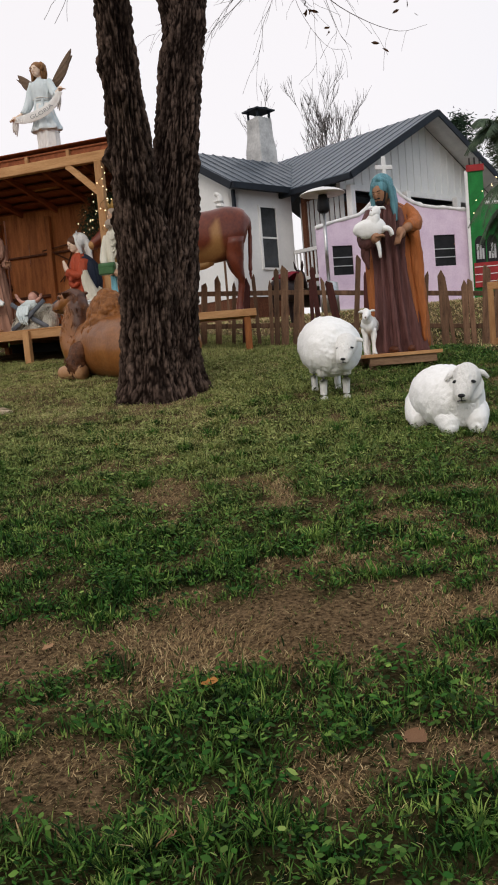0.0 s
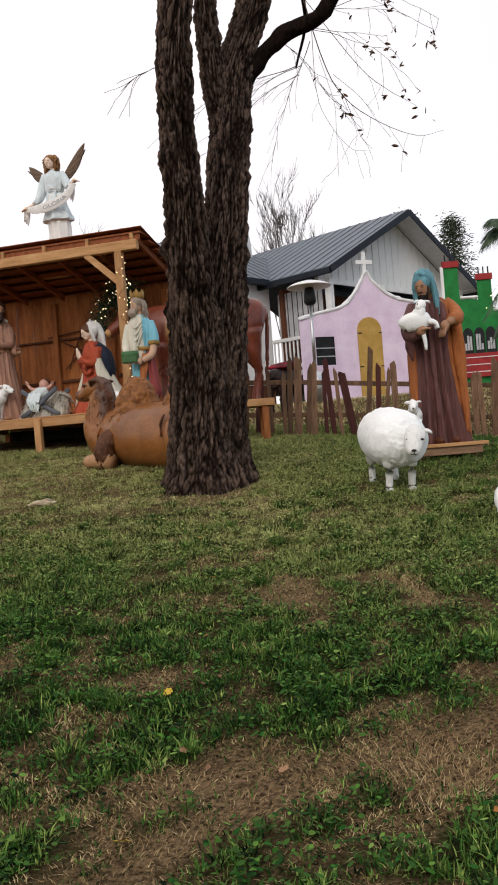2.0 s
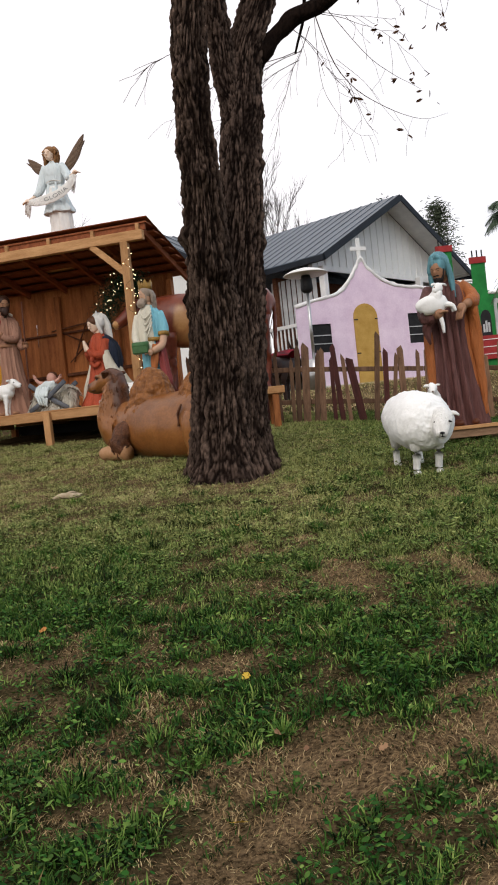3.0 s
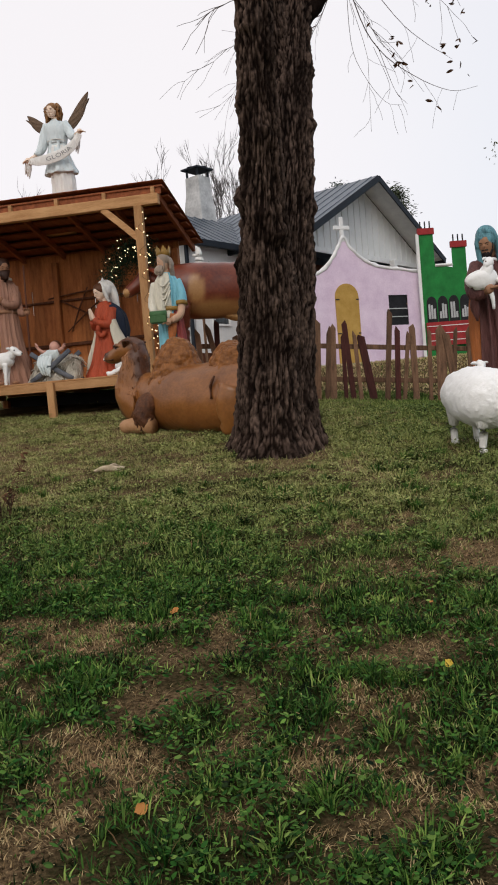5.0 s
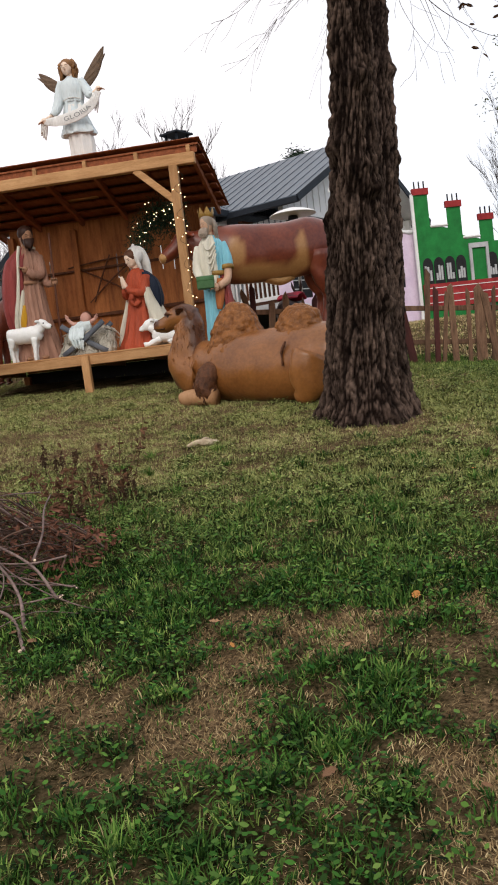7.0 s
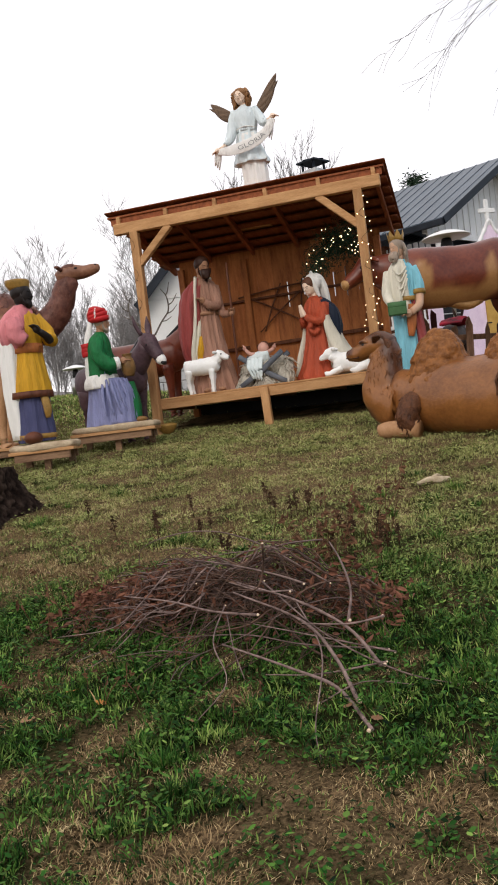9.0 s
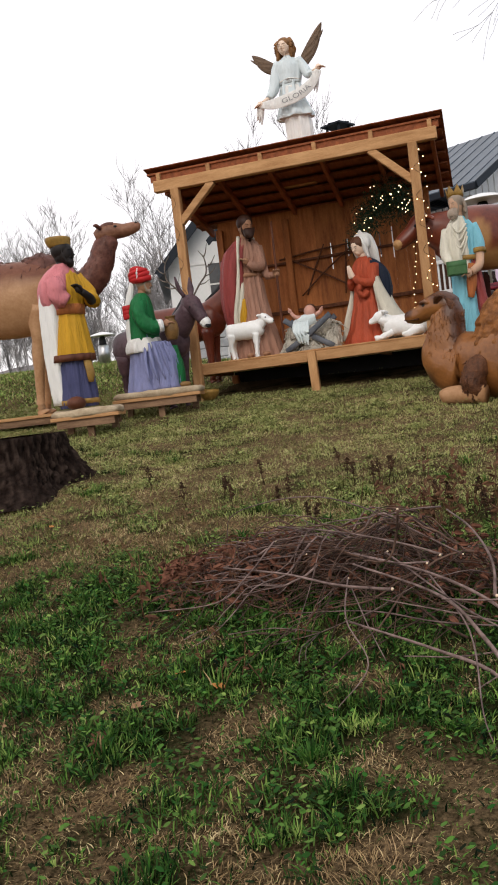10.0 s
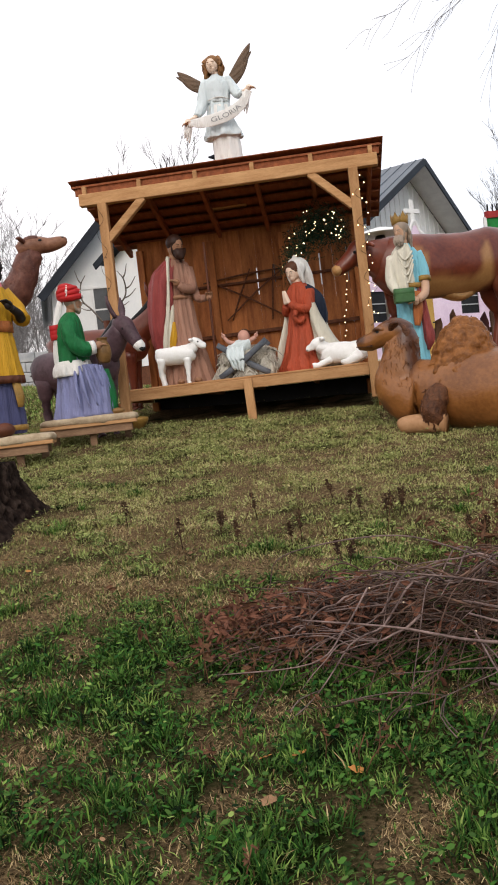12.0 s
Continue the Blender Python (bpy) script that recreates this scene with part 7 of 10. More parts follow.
# -- donkey behind the kneeling king --
def donkey(muzzle=True):
    """Local x along the body, head at +x."""
    bm = bmesh.new()
    G, W, D = range(3)
    limb(bm, [(-0.72, 0, 0.82, 0.05, 0.08), (-0.68, 0, 0.84, 0.18, 0.22), (-0.35, 0, 0.83, 0.22, 0.25), (0.1, 0, 0.82, 0.22, 0.25), (0.4, 0, 0.86, 0.18, 0.23), (0.52, 0, 0.88, 0.08, 0.12)], G, 26, 5)
    limb(bm, [(0.35, 0, 0.92, 0.15, 0.19), (0.55, 0, 1.08, 0.12, 0.15), (0.68, 0, 1.20, 0.10, 0.12)], G, 20, 4)
    limb(bm, [(0.60, 0, 1.26, 0.07, 0.08), (0.70, 0, 1.24, 0.105, 0.115), (0.80, 0, 1.12, 0.085, 0.09), (0.89, 0, 1.00, 0.065, 0.065)], G, 20, 4)
    limb(bm, [(0.85, 0, 1.05, 0.068, 0.07), (0.92, 0, 0.965, 0.066, 0.062), (0.95, 0, 0.93, 0.03, 0.03)], W, 14, 3)
    limb(bm, [(0.945, 0, 0.945, 0.05, 0.03), (0.965, 0, 0.92, 0.03, 0.02)], D, 10, 2)
    limb(bm, [(0.62, 0, 1.36, 0.02, 0.03), (0.5, 0, 1.22, 0.025, 0.05), (0.3, 0, 1.08, 0.02, 0.04)], D, 10, 3)
    for s in (-1, 1):
        limb(bm, [(0.66, s * 0.06, 1.33, 0.025), (0.62, s * 0.10, 1.45, 0.042, 0.03), (0.60, s * 0.12, 1.58, 0.008)], G, 10, 4)
        limb(bm, [(0.3, s * 0.13, 0.72, 0.10), (0.31, s * 0.13, 0.42, 0.055), (0.3, s * 0.13, 0.06, 0.042), (0.31, s * 0.13, 0.0, 0.052)], G, 14)
        limb(bm, [(-0.5, s * 0.13, 0.74, 0.13), (-0.54, s * 0.13, 0.45, 0.065), (-0.5, s * 0.13, 0.06, 0.042), (-0.49, s * 0.13, 0.0, 0.052)], G, 14)
        ball(bm, (0.765, s * 0.085, 1.19), 0.016, D, n=8, m=6)
    crumple(bm, 0.008, 6, {G})
    return bm


DARKHIDE = mat("very_dark_brown_hide_paint", (0.012, 0.007, 0.006), (0.04, 0.02, 0.016), rough=0.6)
statue("donkey_statue", donkey(), [DONKEY_M, P_WHITE, BLACKP], pose(-4.96, 12.81, ground_z(-4.92, 12.8) - 0.02, 0, 0, -46) @ Matrix.Scale(0.95, 4), "dark grey donkey statue with white muzzle beside the stable", group="donkeys")
statue("calf_statue", donkey(), [OX_R, P_BROWN, BLACKP], pose(-4.55, 14.15, ground_z(-4.55, 14.1) + 0.1, 0, 0, -20) @ Matrix.Scale(1.0, 4), "red-brown calf statue behind the stable post", group="donkeys")
statue("donkey_statue", donkey(), [DARKHIDE, DARKHIDE, BLACKP], pose(0.92, 17.4, ground_z(0.9, 17.4) - 0.02, 0, 0, 60) @ Matrix.Scale(0.82, 4), "dark brown donkey statue behind the picket fence", group="donkeys")
bm = bmesh.new()
limb(bm, [(-0.3, 0, 0.0, 0.20, 0.03), (-0.1, 0, 0.09, 0.23, 0.03), (0.1, 0, 0.1, 0.24, 0.03), (0.3, 0, 0.02, 0.22, 0.03)], 0, 16, 4)
crumple(bm, 0.03, 6)
solid("blanket", bm, mat("red_black_blanket", (0.012, 0.01, 0.012), (0.30, 0.012, 0.03), scale=3.2, fine=20, rough=0.9, bump=0.4), pose(0.90, 17.32, ground_z(0.9, 17.4) + 0.88, 0, 0, 60), "black and red blanket over the dark donkey", "blanket")

# ---- the walnut tree in the lawn ----
def bark_stem(bm, rows, n=190, step=0.015, mi=0, flare=0.0, knots=()):
    """A trunk with deep upright furrows: rows of (x, y, z, r)."""
    p = catmull(rows, 10)
    zs = np.arange(p[0][2], p[-1][2], step)
    rings = []
    ridge = []
    for z in zs:
        x, y, r = (float(np.interp(z, p[:, 2], p[:, k])) for k in (0, 1, 3))
        ring = []
        for i in range(n):
            a = 2 * math.pi * i / n
            ca, sa = math.cos(a), math.sin(a)
            q = Vector((ca * r * 25 + x, sa * r * 25 + y, z * 5.2))
            w = noise.noise(Vector((q.x * 0.3, q.y * 0.3, z * 0.9)))
            f = min(1.0, 2.6 * abs(noise.noise(Vector((q.x * 1.45, q.y * 1.45, q.z * 0.62)) + Vector((w, -w, 0.6 * w)) * 2.4))) ** 0.6
            g = min(1.0, 2.5 * abs(noise.noise(Vector((q.x * 1.7 + 5, q.y * 1.7, q.z * 2.0)))))
            d = 0.026 * f + 0.020 * f * g + 0.011 * noise.noise(q * 2.3) + 0.010 * noise.noise(Vector((q.x * 3.4, q.y * 3.4, q.z * 6.0))) + 0.012 * noise.noise(Vector((x + ca, y + sa, z * 1.3)) * 2.2)
            ridge.append(max(0.0, min(1.0, (f * (0.45 + 0.75 * g) - 0.34) * 1.7 * (0.75 + 0.9 * noise.noise(q * 0.32)) + 0.3 * noise.noise(q * 0.8) + 0.55 * noise.noise(Vector((q.x * 2.6, q.y * 2.6, q.z * 4.5))))))
            fl = flare * math.exp(-(z - zs[0] - 0.08) / 0.22) * (1 + 0.5 * math.sin(5 * a + 1.0) + 0.3 * math.sin(3 * a))
            for ka, kz, kr in knots:
                da = (a - ka + math.pi) % (2 * math.pi) - math.pi
                kn = math.exp(-((da * r / 0.085) ** 2 + ((z - kz) / 0.075) ** 2))
                d += 0.95 * kr * kn * (1 + 1.3 * noise.noise(q * 1.7)) - 0.03 * kn ** 6
            ring.append((x + (r - 0.03 + d + fl) * ca, y + (r - 0.03 + d + fl) * sa, z))
        rings.append(ring)
    skin(bm, rings, mi)
    return ridge


BARK_R = patched(BARK, "walnut_bark_with_grey_ridges", (0.015, 0.0095, 0.0075), (0.265, 0.182, 0.142))
tree = thing("walnut_tree", pose(-0.03, 0, 0), "tall dark furrowed twin-stemmed tree with few dead leaves", "tree")
bm = bmesh.new()
bz = ground_z(-0.85, 8.4) - 0.12
ridges = bark_stem(bm, [(-0.90, 8.40, bz, 0.33), (-0.89, 8.36, 1.6, 0.285), (-0.865, 8.25, 2.4, 0.258), (-0.875, 8.02, 3.3, 0.192), (-0.89, 7.80, 4.2, 0.155), (-0.87, 7.68, 5.0, 0.148), (-0.765, 7.60, 5.8, 0.136), (-0.78, 7.54, 6.3, 0.128)],
          flare=0.11, knots=[(radians(-60), 2.05, 0.06), (radians(-75), 2.95, 0.08), (radians(200), 3.3, 0.06), (radians(-95), 3.75, 0.07), (radians(190), 4.05, 0.035), (radians(-70), 4.4, 0.06), (radians(175), 2.75, 0.05), (radians(-120), 1.75, 0.06), (radians(-100), 3.1, 0.07), (radians(-85), 2.35, 0.06), (radians(-110), 4.6, 0.06)])
ridges += bark_stem(bm, [(-0.72, 8.46, bz, 0.31), (-0.71, 8.50, 1.6, 0.265), (-0.64, 8.53, 2.4, 0.255), (-0.545, 8.57, 3.1, 0.222), (-0.465, 8.66, 3.8, 0.212), (-0.365, 8.87, 4.6, 0.205), (-0.24, 9.1, 5.4, 0.19), (-0.02, 9.2, 6.0, 0.18), (0.08, 9.25, 6.4, 0.165)],
          flare=0.08, knots=[(radians(-20), 3.35, 0.03), (radians(-40), 4.1, 0.05), (radians(5), 2.9, 0.025), (radians(-10), 4.7, 0.03), (radians(-60), 2.4, 0.05)])
ridges += bark_stem(bm, [(-0.37, 8.88, 4.62, 0.165), (-0.435, 8.92, 4.97, 0.135), (-0.476, 8.95, 5.32, 0.128), (-0.502, 8.95, 5.73, 0.115), (-0.515, 8.95, 6.19, 0.105), (-0.56, 9.1, 6.8, 0.09), (-0.6, 9.2, 7.6, 0.07)], n=110)
trunk = part("trunk", bm, BARK_R, tree)


def set_ridges(ob, vals):
    a = ob.data.attributes.new("patch", "FLOAT", "POINT")
    a.data.foreach_set("value", vals)


set_ridges(trunk, ridges)
bm = bmesh.new()
limb(bm, [(-0.16, 9.12, 5.33, 0.12), (0.08, 9.15, 5.56, 0.098), (0.35, 9.15, 5.78, 0.085), (0.75, 9.1, 5.98, 0.08), (1.15, 9.0, 6.7, 0.065), (1.5, 8.8, 7.5, 0.05), (2.1, 8.6, 8.5, 0.03)], 0, 16, 6, lump=0.35)
limb(bm, [(-0.78, 7.54, 6.2, 0.13), (-0.86, 7.8, 7.0, 0.13), (-1.0, 8.1, 8.5, 0.09)], 0, 20, 6, lump=0.2)
limb(bm, [(0.08, 9.25, 6.3, 0.165), (0.12, 9.35, 7.2, 0.14), (0.1, 9.8, 8.5, 0.08)], 0, 20, 6, lump=0.2)
limb(bm, [(0.1, 9.8, 8.3, 0.08), (0.5, 9.7, 9.4, 0.05), (0.8, 8.9, 10.5, 0.02)], 0, 10, 5)
limb(bm, [(-1.0, 8.1, 8.3, 0.08), (-1.5, 8.0, 9.4, 0.05), (-2.0, 7.8, 10.6, 0.02)], 0, 10, 5)
limb(bm, [(0.1, 9.8, 8.2, 0.06), (0.7, 11.2, 8.1, 0.045), (1.1, 12.4, 7.6, 0.028), (1.0, 13.0, 7.1, 0.016)], 0, 9, 5)
part("limb", bm, BARK, tree)


def thin(bm, pts, r0, r1, n=5, mi=0):
    """A fine twig: straight pieces between points."""
    rows = [(*p, r0 + (r1 - r0) * i / (len(pts) - 1)) for i, p in enumerate(pts)]
    limb(bm, rows, mi, n, 1)


def droop(rng, p, d, length, steps, sag, wander=0.22):
    """A wandering, drooping line from p."""
    pts = [Vector(p)]
    d = Vector(d).normalized()
    for _ in range(steps):
        d = (d + Vector((rng.uniform(-wander, wander), rng.uniform(-wander, wander), rng.uniform(-wander, wander) - sag))).normalized()
        pts.append(pts[-1] + d * (length / steps))
    return pts


def leaf_mesh(bm, p, size, rng, mi=0):
    """A small folded dead leaf."""
    e = Euler((rng.uniform(0, 6.3), rng.uniform(0, 6.3), rng.uniform(0, 6.3))).to_matrix()
    sh = [(0, -1, 0), (0.36, -0.35, 0.16), (0.3, 0.4, 0.2), (0, 1, 0.06), (-0.3, 0.4, 0.2), (-0.36, -0.35, 0.16)]
    v = [bm.verts.new(Vector(p) + e @ (Vector(q) * size)) for q in sh]
    for a, b, c in ((0, 1, 2), (0, 2, 3), (0, 3, 4), (0, 4, 5)):
        f = bm.faces.new((v[a], v[b], v[c]))
        f.material_index = mi


rng = random.Random(5)
tw, lf = bmesh.new(), bmesh.new()
starts = [((0.5, 9.28, 5.90), (0.9, -0.2, -0.45)), ((0.3, 9.38, 5.80), (0.6, 0, -0.6)), ((0.7, 9.2, 6.0), (1, -0.2, 0.2)), ((1.0, 9.08, 6.4), (1, -0.2, 0.0)), ((1.2, 8.97, 6.8), (1, -0.4, -0.3)), ((1.4, 8.85, 7.2), (0.9, -0.3, -0.5)), ((1.5, 8.8, 7.5), (1.0, -0.2, -0.3)), ((0.9, 9.14, 6.2), (0.8, -0.5, -0.1)),
          ((-1.0, 7.74, 4.85), (-1, -0.05, -0.30))]
for p, d in starts:
    for k in range(2 if p[0] > 0 else 1):
        L = rng.uniform(0.7, 1.4)
        main = droop(rng, p, Vector(d) + Vector((rng.uniform(-0.2, 0.2),) * 3), L * (1.0 if p[0] > 0 else 0.4), 11, 0.035 if p[0] > 0 else 0.0, 0.13)
        thin(tw, main, rng.uniform(0.0025, 0.005) if p[0] > 0 else 0.0035, 0.0012)
        for j in range(2, 12):
            for _ in range(rng.choice((0, 0, 1, 1))):
                dd = (main[j] - main[j - 1]).normalized() + Vector((rng.uniform(-0.9, 0.9), rng.uniform(-0.9, 0.9), rng.uniform(-0.9, 0.4)))
                sp = droop(rng, main[j], dd, rng.uniform(0.15, 0.5), 5, 0.06, 0.28)
                thin(tw, sp, 0.0026, 0.0013, 4)
                if p[0] > 0 and rng.random() < 0.7:
                    for _ in range(rng.choice((1, 2, 3, 4))):
                        q = sp[-1] + Vector((rng.uniform(-0.03, 0.03), rng.uniform(-0.03, 0.03), rng.uniform(-0.08, 0)))
                        leaf_mesh(lf, q, rng.uniform(0.026, 0.046), rng)
# fine sprays hanging from the far limb
for a_, b_ in (((1.0, 13.0, 7.1), (-0.95, 13.05, 6.25)), ((1.05, 13.0, 7.0), (-0.41, 13.15, 5.92)), ((1.1, 12.9, 7.1), (-0.1, 13.0, 6.25)), ((1.2, 12.6, 7.3), (0.5, 12.8, 5.7))):
    a_, b_ = Vector(a_), Vector(b_)
    main = [a_.lerp(b_, i / 9) + Vector((rng.uniform(-0.03, 0.03), rng.uniform(-0.03, 0.03), 0.16 * math.sin(math.pi * i / 9) + rng.uniform(-0.03, 0.03))) for i in range(10)]
    thin(tw, main, 0.007, 0.0018)
    for j in range(2, 10):
        for _ in range(2):
            sp = droop(rng, main[j], (main[j] - main[j - 1]).normalized() + Vector((rng.uniform(-0.5, 0.3), rng.uniform(-0.4, 0.4), rng.uniform(-0.6, 0.3))), rng.uniform(0.25, 0.6), 5, 0.05, 0.2)
            thin(tw, sp, 0.0026, 0.0013, 4)
for r0_, *pts_ in ((0.009, (0.7, 11.2, 8.1), (1.05, 11.2, 6.5), (1.32, 11.2, 5.90), (1.76, 11.2, 5.55), (2.24, 11.2, 5.35), (2.6, 11.2, 5.4)), (0.004, (1.32, 11.2, 5.92), (1.48, 11.2, 5.43), (1.57, 11.2, 5.28)), (0.003, (1.20, 11.2, 6.2), (1.55, 11.25, 5.9), (1.74, 11.25, 5.59), (1.92, 11.3, 5.38)),
                   (0.005, (0.9, 11.2, 7.2), (1.5, 11.0, 6.2), (1.84, 11.0, 5.89), (2.06, 11.0, 5.75), (2.2, 11.0, 5.66)), (0.003, (1.30, 11.3, 5.95), (1.47, 11.3, 5.5), (1.44, 11.3, 5.3)), (0.003, (1.05, 11.3, 6.5), (1.20, 11.3, 5.9), (1.21, 11.3, 5.6), (1.19, 11.3, 4.9)), (0.004, (0.95, 11.1, 6.9), (0.95, 11.1, 5.95), (1.08, 11.1, 5.54), (1.33, 11.1, 5.2), (1.55, 11.1, 5.15))):
    thin(tw, [Vector(p) for p in catmull(pts_, 4)], r0_, 0.0016)
    for p in catmull(pts_, 4)[5::2]:
        if rng.random() < 0.6:
            thin(tw, droop(rng, p, (rng.uniform(-0.6, 0.9), rng.uniform(-0.3, 0.3), -0.7), rng.uniform(0.2, 0.5), 4, 0.03, 0.25), 0.002, 0.001, 4)
for p in ((2.14, 11.1, 5.78), (2.21, 11.1, 5.67), (2.2, 11.1, 5.55), (1.94, 11.2, 5.23), (2.06, 11.2, 5.13), (2.34, 11.1, 5.63), (2.45, 11.1, 5.5)):
    leaf_mesh(lf, p, rng.uniform(0.04, 0.055), rng)
tagged(part("twig", tw, TWIG, tree), kind="stuff")
tagged(part("leaf", lf, mat("dead_hanging_leaf", (0.05, 0.025, 0.014), (0.13, 0.07, 0.04), scale=30, rough=0.9), tree), kind="stuff")


# ---- far bare trees ----
def bare_tree(rng, h, spread_, depth=4, r=0.25, twig_r=0.017):
    """A leafless tree from its base at the origin: trunk and crown meshes."""
    tr, cr = bmesh.new(), bmesh.new()

    def grow(p, d, length, r0, level):
        steps = 5 if level < 2 else (3 if level < 4 else 2)
        pts = [Vector(p)]
        dd = Vector(d).normalized()
        for _ in range(steps):
            dd = (dd + Vector((rng.uniform(-0.16, 0.16), rng.uniform(-0.16, 0.16), rng.uniform(-0.05, 0.14)))).normalized()
            pts.append(pts[-1] + dd * length / steps)
        r1 = r0 * 0.45
        thin(tr if level == 0 else cr, pts, r0, r1, 7 if level == 0 else (4 if level < 3 else 3))
        if level >= depth:
            return
        kids = (8, 6, 5, 4)[min(level, 3)]
        for k in range(kids):
            u = rng.uniform(0.4 if level == 0 else 0.25, 1.0)
            i = min(int(u * steps), steps - 1)
            q = pts[i] + (pts[i + 1] - pts[i]) * (u * steps - i)
            a = rng.uniform(0, 6.28)
            side = Vector((math.cos(a), math.sin(a), 0))
            nd = dd * rng.uniform(0.8, 1.1) + side * spread_ * (rng.uniform(0.3, 0.65) if level == 0 else rng.uniform(0.5, 1.0)) + Vector((0, 0, 0.2))
            grow(q, nd, length * rng.uniform(0.42, 0.62), max(twig_r, r0 * (1 - 0.5 * u) * 0.6), level + 1)

    grow((0, 0, 0), (rng.uniform(-0.06, 0.06), rng.uniform(-0.06, 0.06), 1), h * 0.62, r * 0.8, 0)
    return tr, cr


# Bark colour lifted to pale grey: distance haze put into the colour.
HAZETREE = mat("haze_paled_bark_branches", (0.22, 0.205, 0.20), (0.35, 0.33, 0.325), scale=3, rough=0.95, bump=0)


def plant_tree(rng, x, y, h, sp, label, depth=4, name="bare_tree"):
    tr, cr = bare_tree(rng, h, sp, depth, h * (0.013 if x > 0 else 0.009), 0.03 if x > 0 else 0.017)
    # true height h, the crown upright over the root
    top_z = max(v.co.z for v in cr.verts)
    lean_x, lean_y = (sum(v.co[i] for v in cr.verts) / len(cr.verts) for i in (0, 1))
    mid_z = sum(v.co.z for v in cr.verts) / len(cr.verts)
    for v in (*tr.verts, *cr.verts):
        v.co = Vector((v.co.x - lean_x * v.co.z / mid_z, v.co.y - lean_y * v.co.z / mid_z, v.co.z)) * (h / top_z)
        if x > 0:
            v.co.x, v.co.y = 0.75 * v.co.x, 0.75 * v.co.y
    t = thing(name, pose(x, y, ground_z(x, y) - 0.1), label, "tree", "bare trees in the distance")
    bark_m = FARTWIG if x > 0 else HAZETREE
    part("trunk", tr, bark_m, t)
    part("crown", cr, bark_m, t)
    return t


rng = random.Random(11)
kinds = []
for k in range(5):
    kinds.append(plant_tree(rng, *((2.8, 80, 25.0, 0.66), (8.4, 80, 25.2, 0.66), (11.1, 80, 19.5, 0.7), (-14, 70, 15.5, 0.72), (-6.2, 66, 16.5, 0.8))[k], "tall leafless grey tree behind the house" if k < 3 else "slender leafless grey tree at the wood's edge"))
for k, (x, y, s) in enumerate([(41, 80, 1.0), (45, 88, 0.9)]):
    copy_thing(kinds[k % 3], pose(x, y, ground_z(x, y) - 0.1, 0, 0, 70 + 50 * k) @ Matrix.Scale(s, 4))
for k in range(54):
    x = -22.5 + k * 0.37 + rng.uniform(-0.6, 0.6)
    y = rng.uniform(60, 94)
    x *= y / 62
    c = copy_thing(kinds[3 + k % 2], pose(x, y, ground_z(x, y) - 0.2, 0, 0, rng.uniform(0, 360)) @ Matrix.Scale(rng.uniform(0.48, 0.80), 4))


def conifer(x, y, h, r, label, mat_, seed):
    """An evergreen: tapered trunk with drooping boughs of many needle sprays."""
    rg = random.Random(seed)
    t = thing("evergreen_tree", pose(x, y, ground_z(x, y) - 0.1), label, "tree", "evergreens in the distance")
    b = bmesh.new()
    limb(b, [(0, 0, 0, h * 0.022), (0.05, 0, h * 0.5, h * 0.014), (0, 0, h * 0.98, 0.02)], 0, 7)
    part("trunk", b, TWIG, t)
    b = bmesh.new()
    for i in range(800):
        u = rg.random() ** 0.8
        z = h * (0.12 + 0.88 * u)
        rr = r * (1 - u) ** 0.75 * rg.uniform(0.35, 1.05) + 0.1
        a = rg.uniform(0, 6.28)
        c = Vector((rr * math.cos(a), rr * math.sin(a), z - rr * 0.15))
        for _ in range(9):
            q = c + Vector((rg.gauss(0, 0.3), rg.gauss(0, 0.3), rg.gauss(0, 0.18))) * (h / 12)
            w = Vector((rg.uniform(-1, 1), rg.uniform(-1, 1), rg.uniform(-0.6, 0.2))) * 0.30 * (h / 12)
            s_ = w.cross(Vector((rg.uniform(-1, 1), rg.uniform(-1, 1), rg.uniform(-1, 1)))).normalized() * 0.04 * (h / 12)
            b.faces.new((b.verts.new(q - s_), b.verts.new(q + s_), b.verts.new(q + w)))
    part("crown", b, mat_, t)
    return t


NEEDLE = mat("dark_evergreen_needles", (0.010, 0.026, 0.014), (0.035, 0.065, 0.035), scale=2, rough=0.9, bump=0)
OLIVE = mat("olive_grey_foliage", (0.03, 0.045, 0.025), (0.085, 0.10, 0.06), scale=2, rough=0.9, bump=0)
conifer(30, 116, 28.5, 5.5, "dark green pine behind the house", NEEDLE, 1)
conifer(19.0, 62, 14.2, 3.0, "thin olive-grey evergreen behind the shop front", OLIVE, 2)
conifer(-21, 62, 5.0, 2.6, "dark low evergreen at the wood's edge", NEEDLE, 4)
conifer(-24, 64, 6.0, 2.6, "dark low evergreen at the wood's edge", NEEDLE, 6)

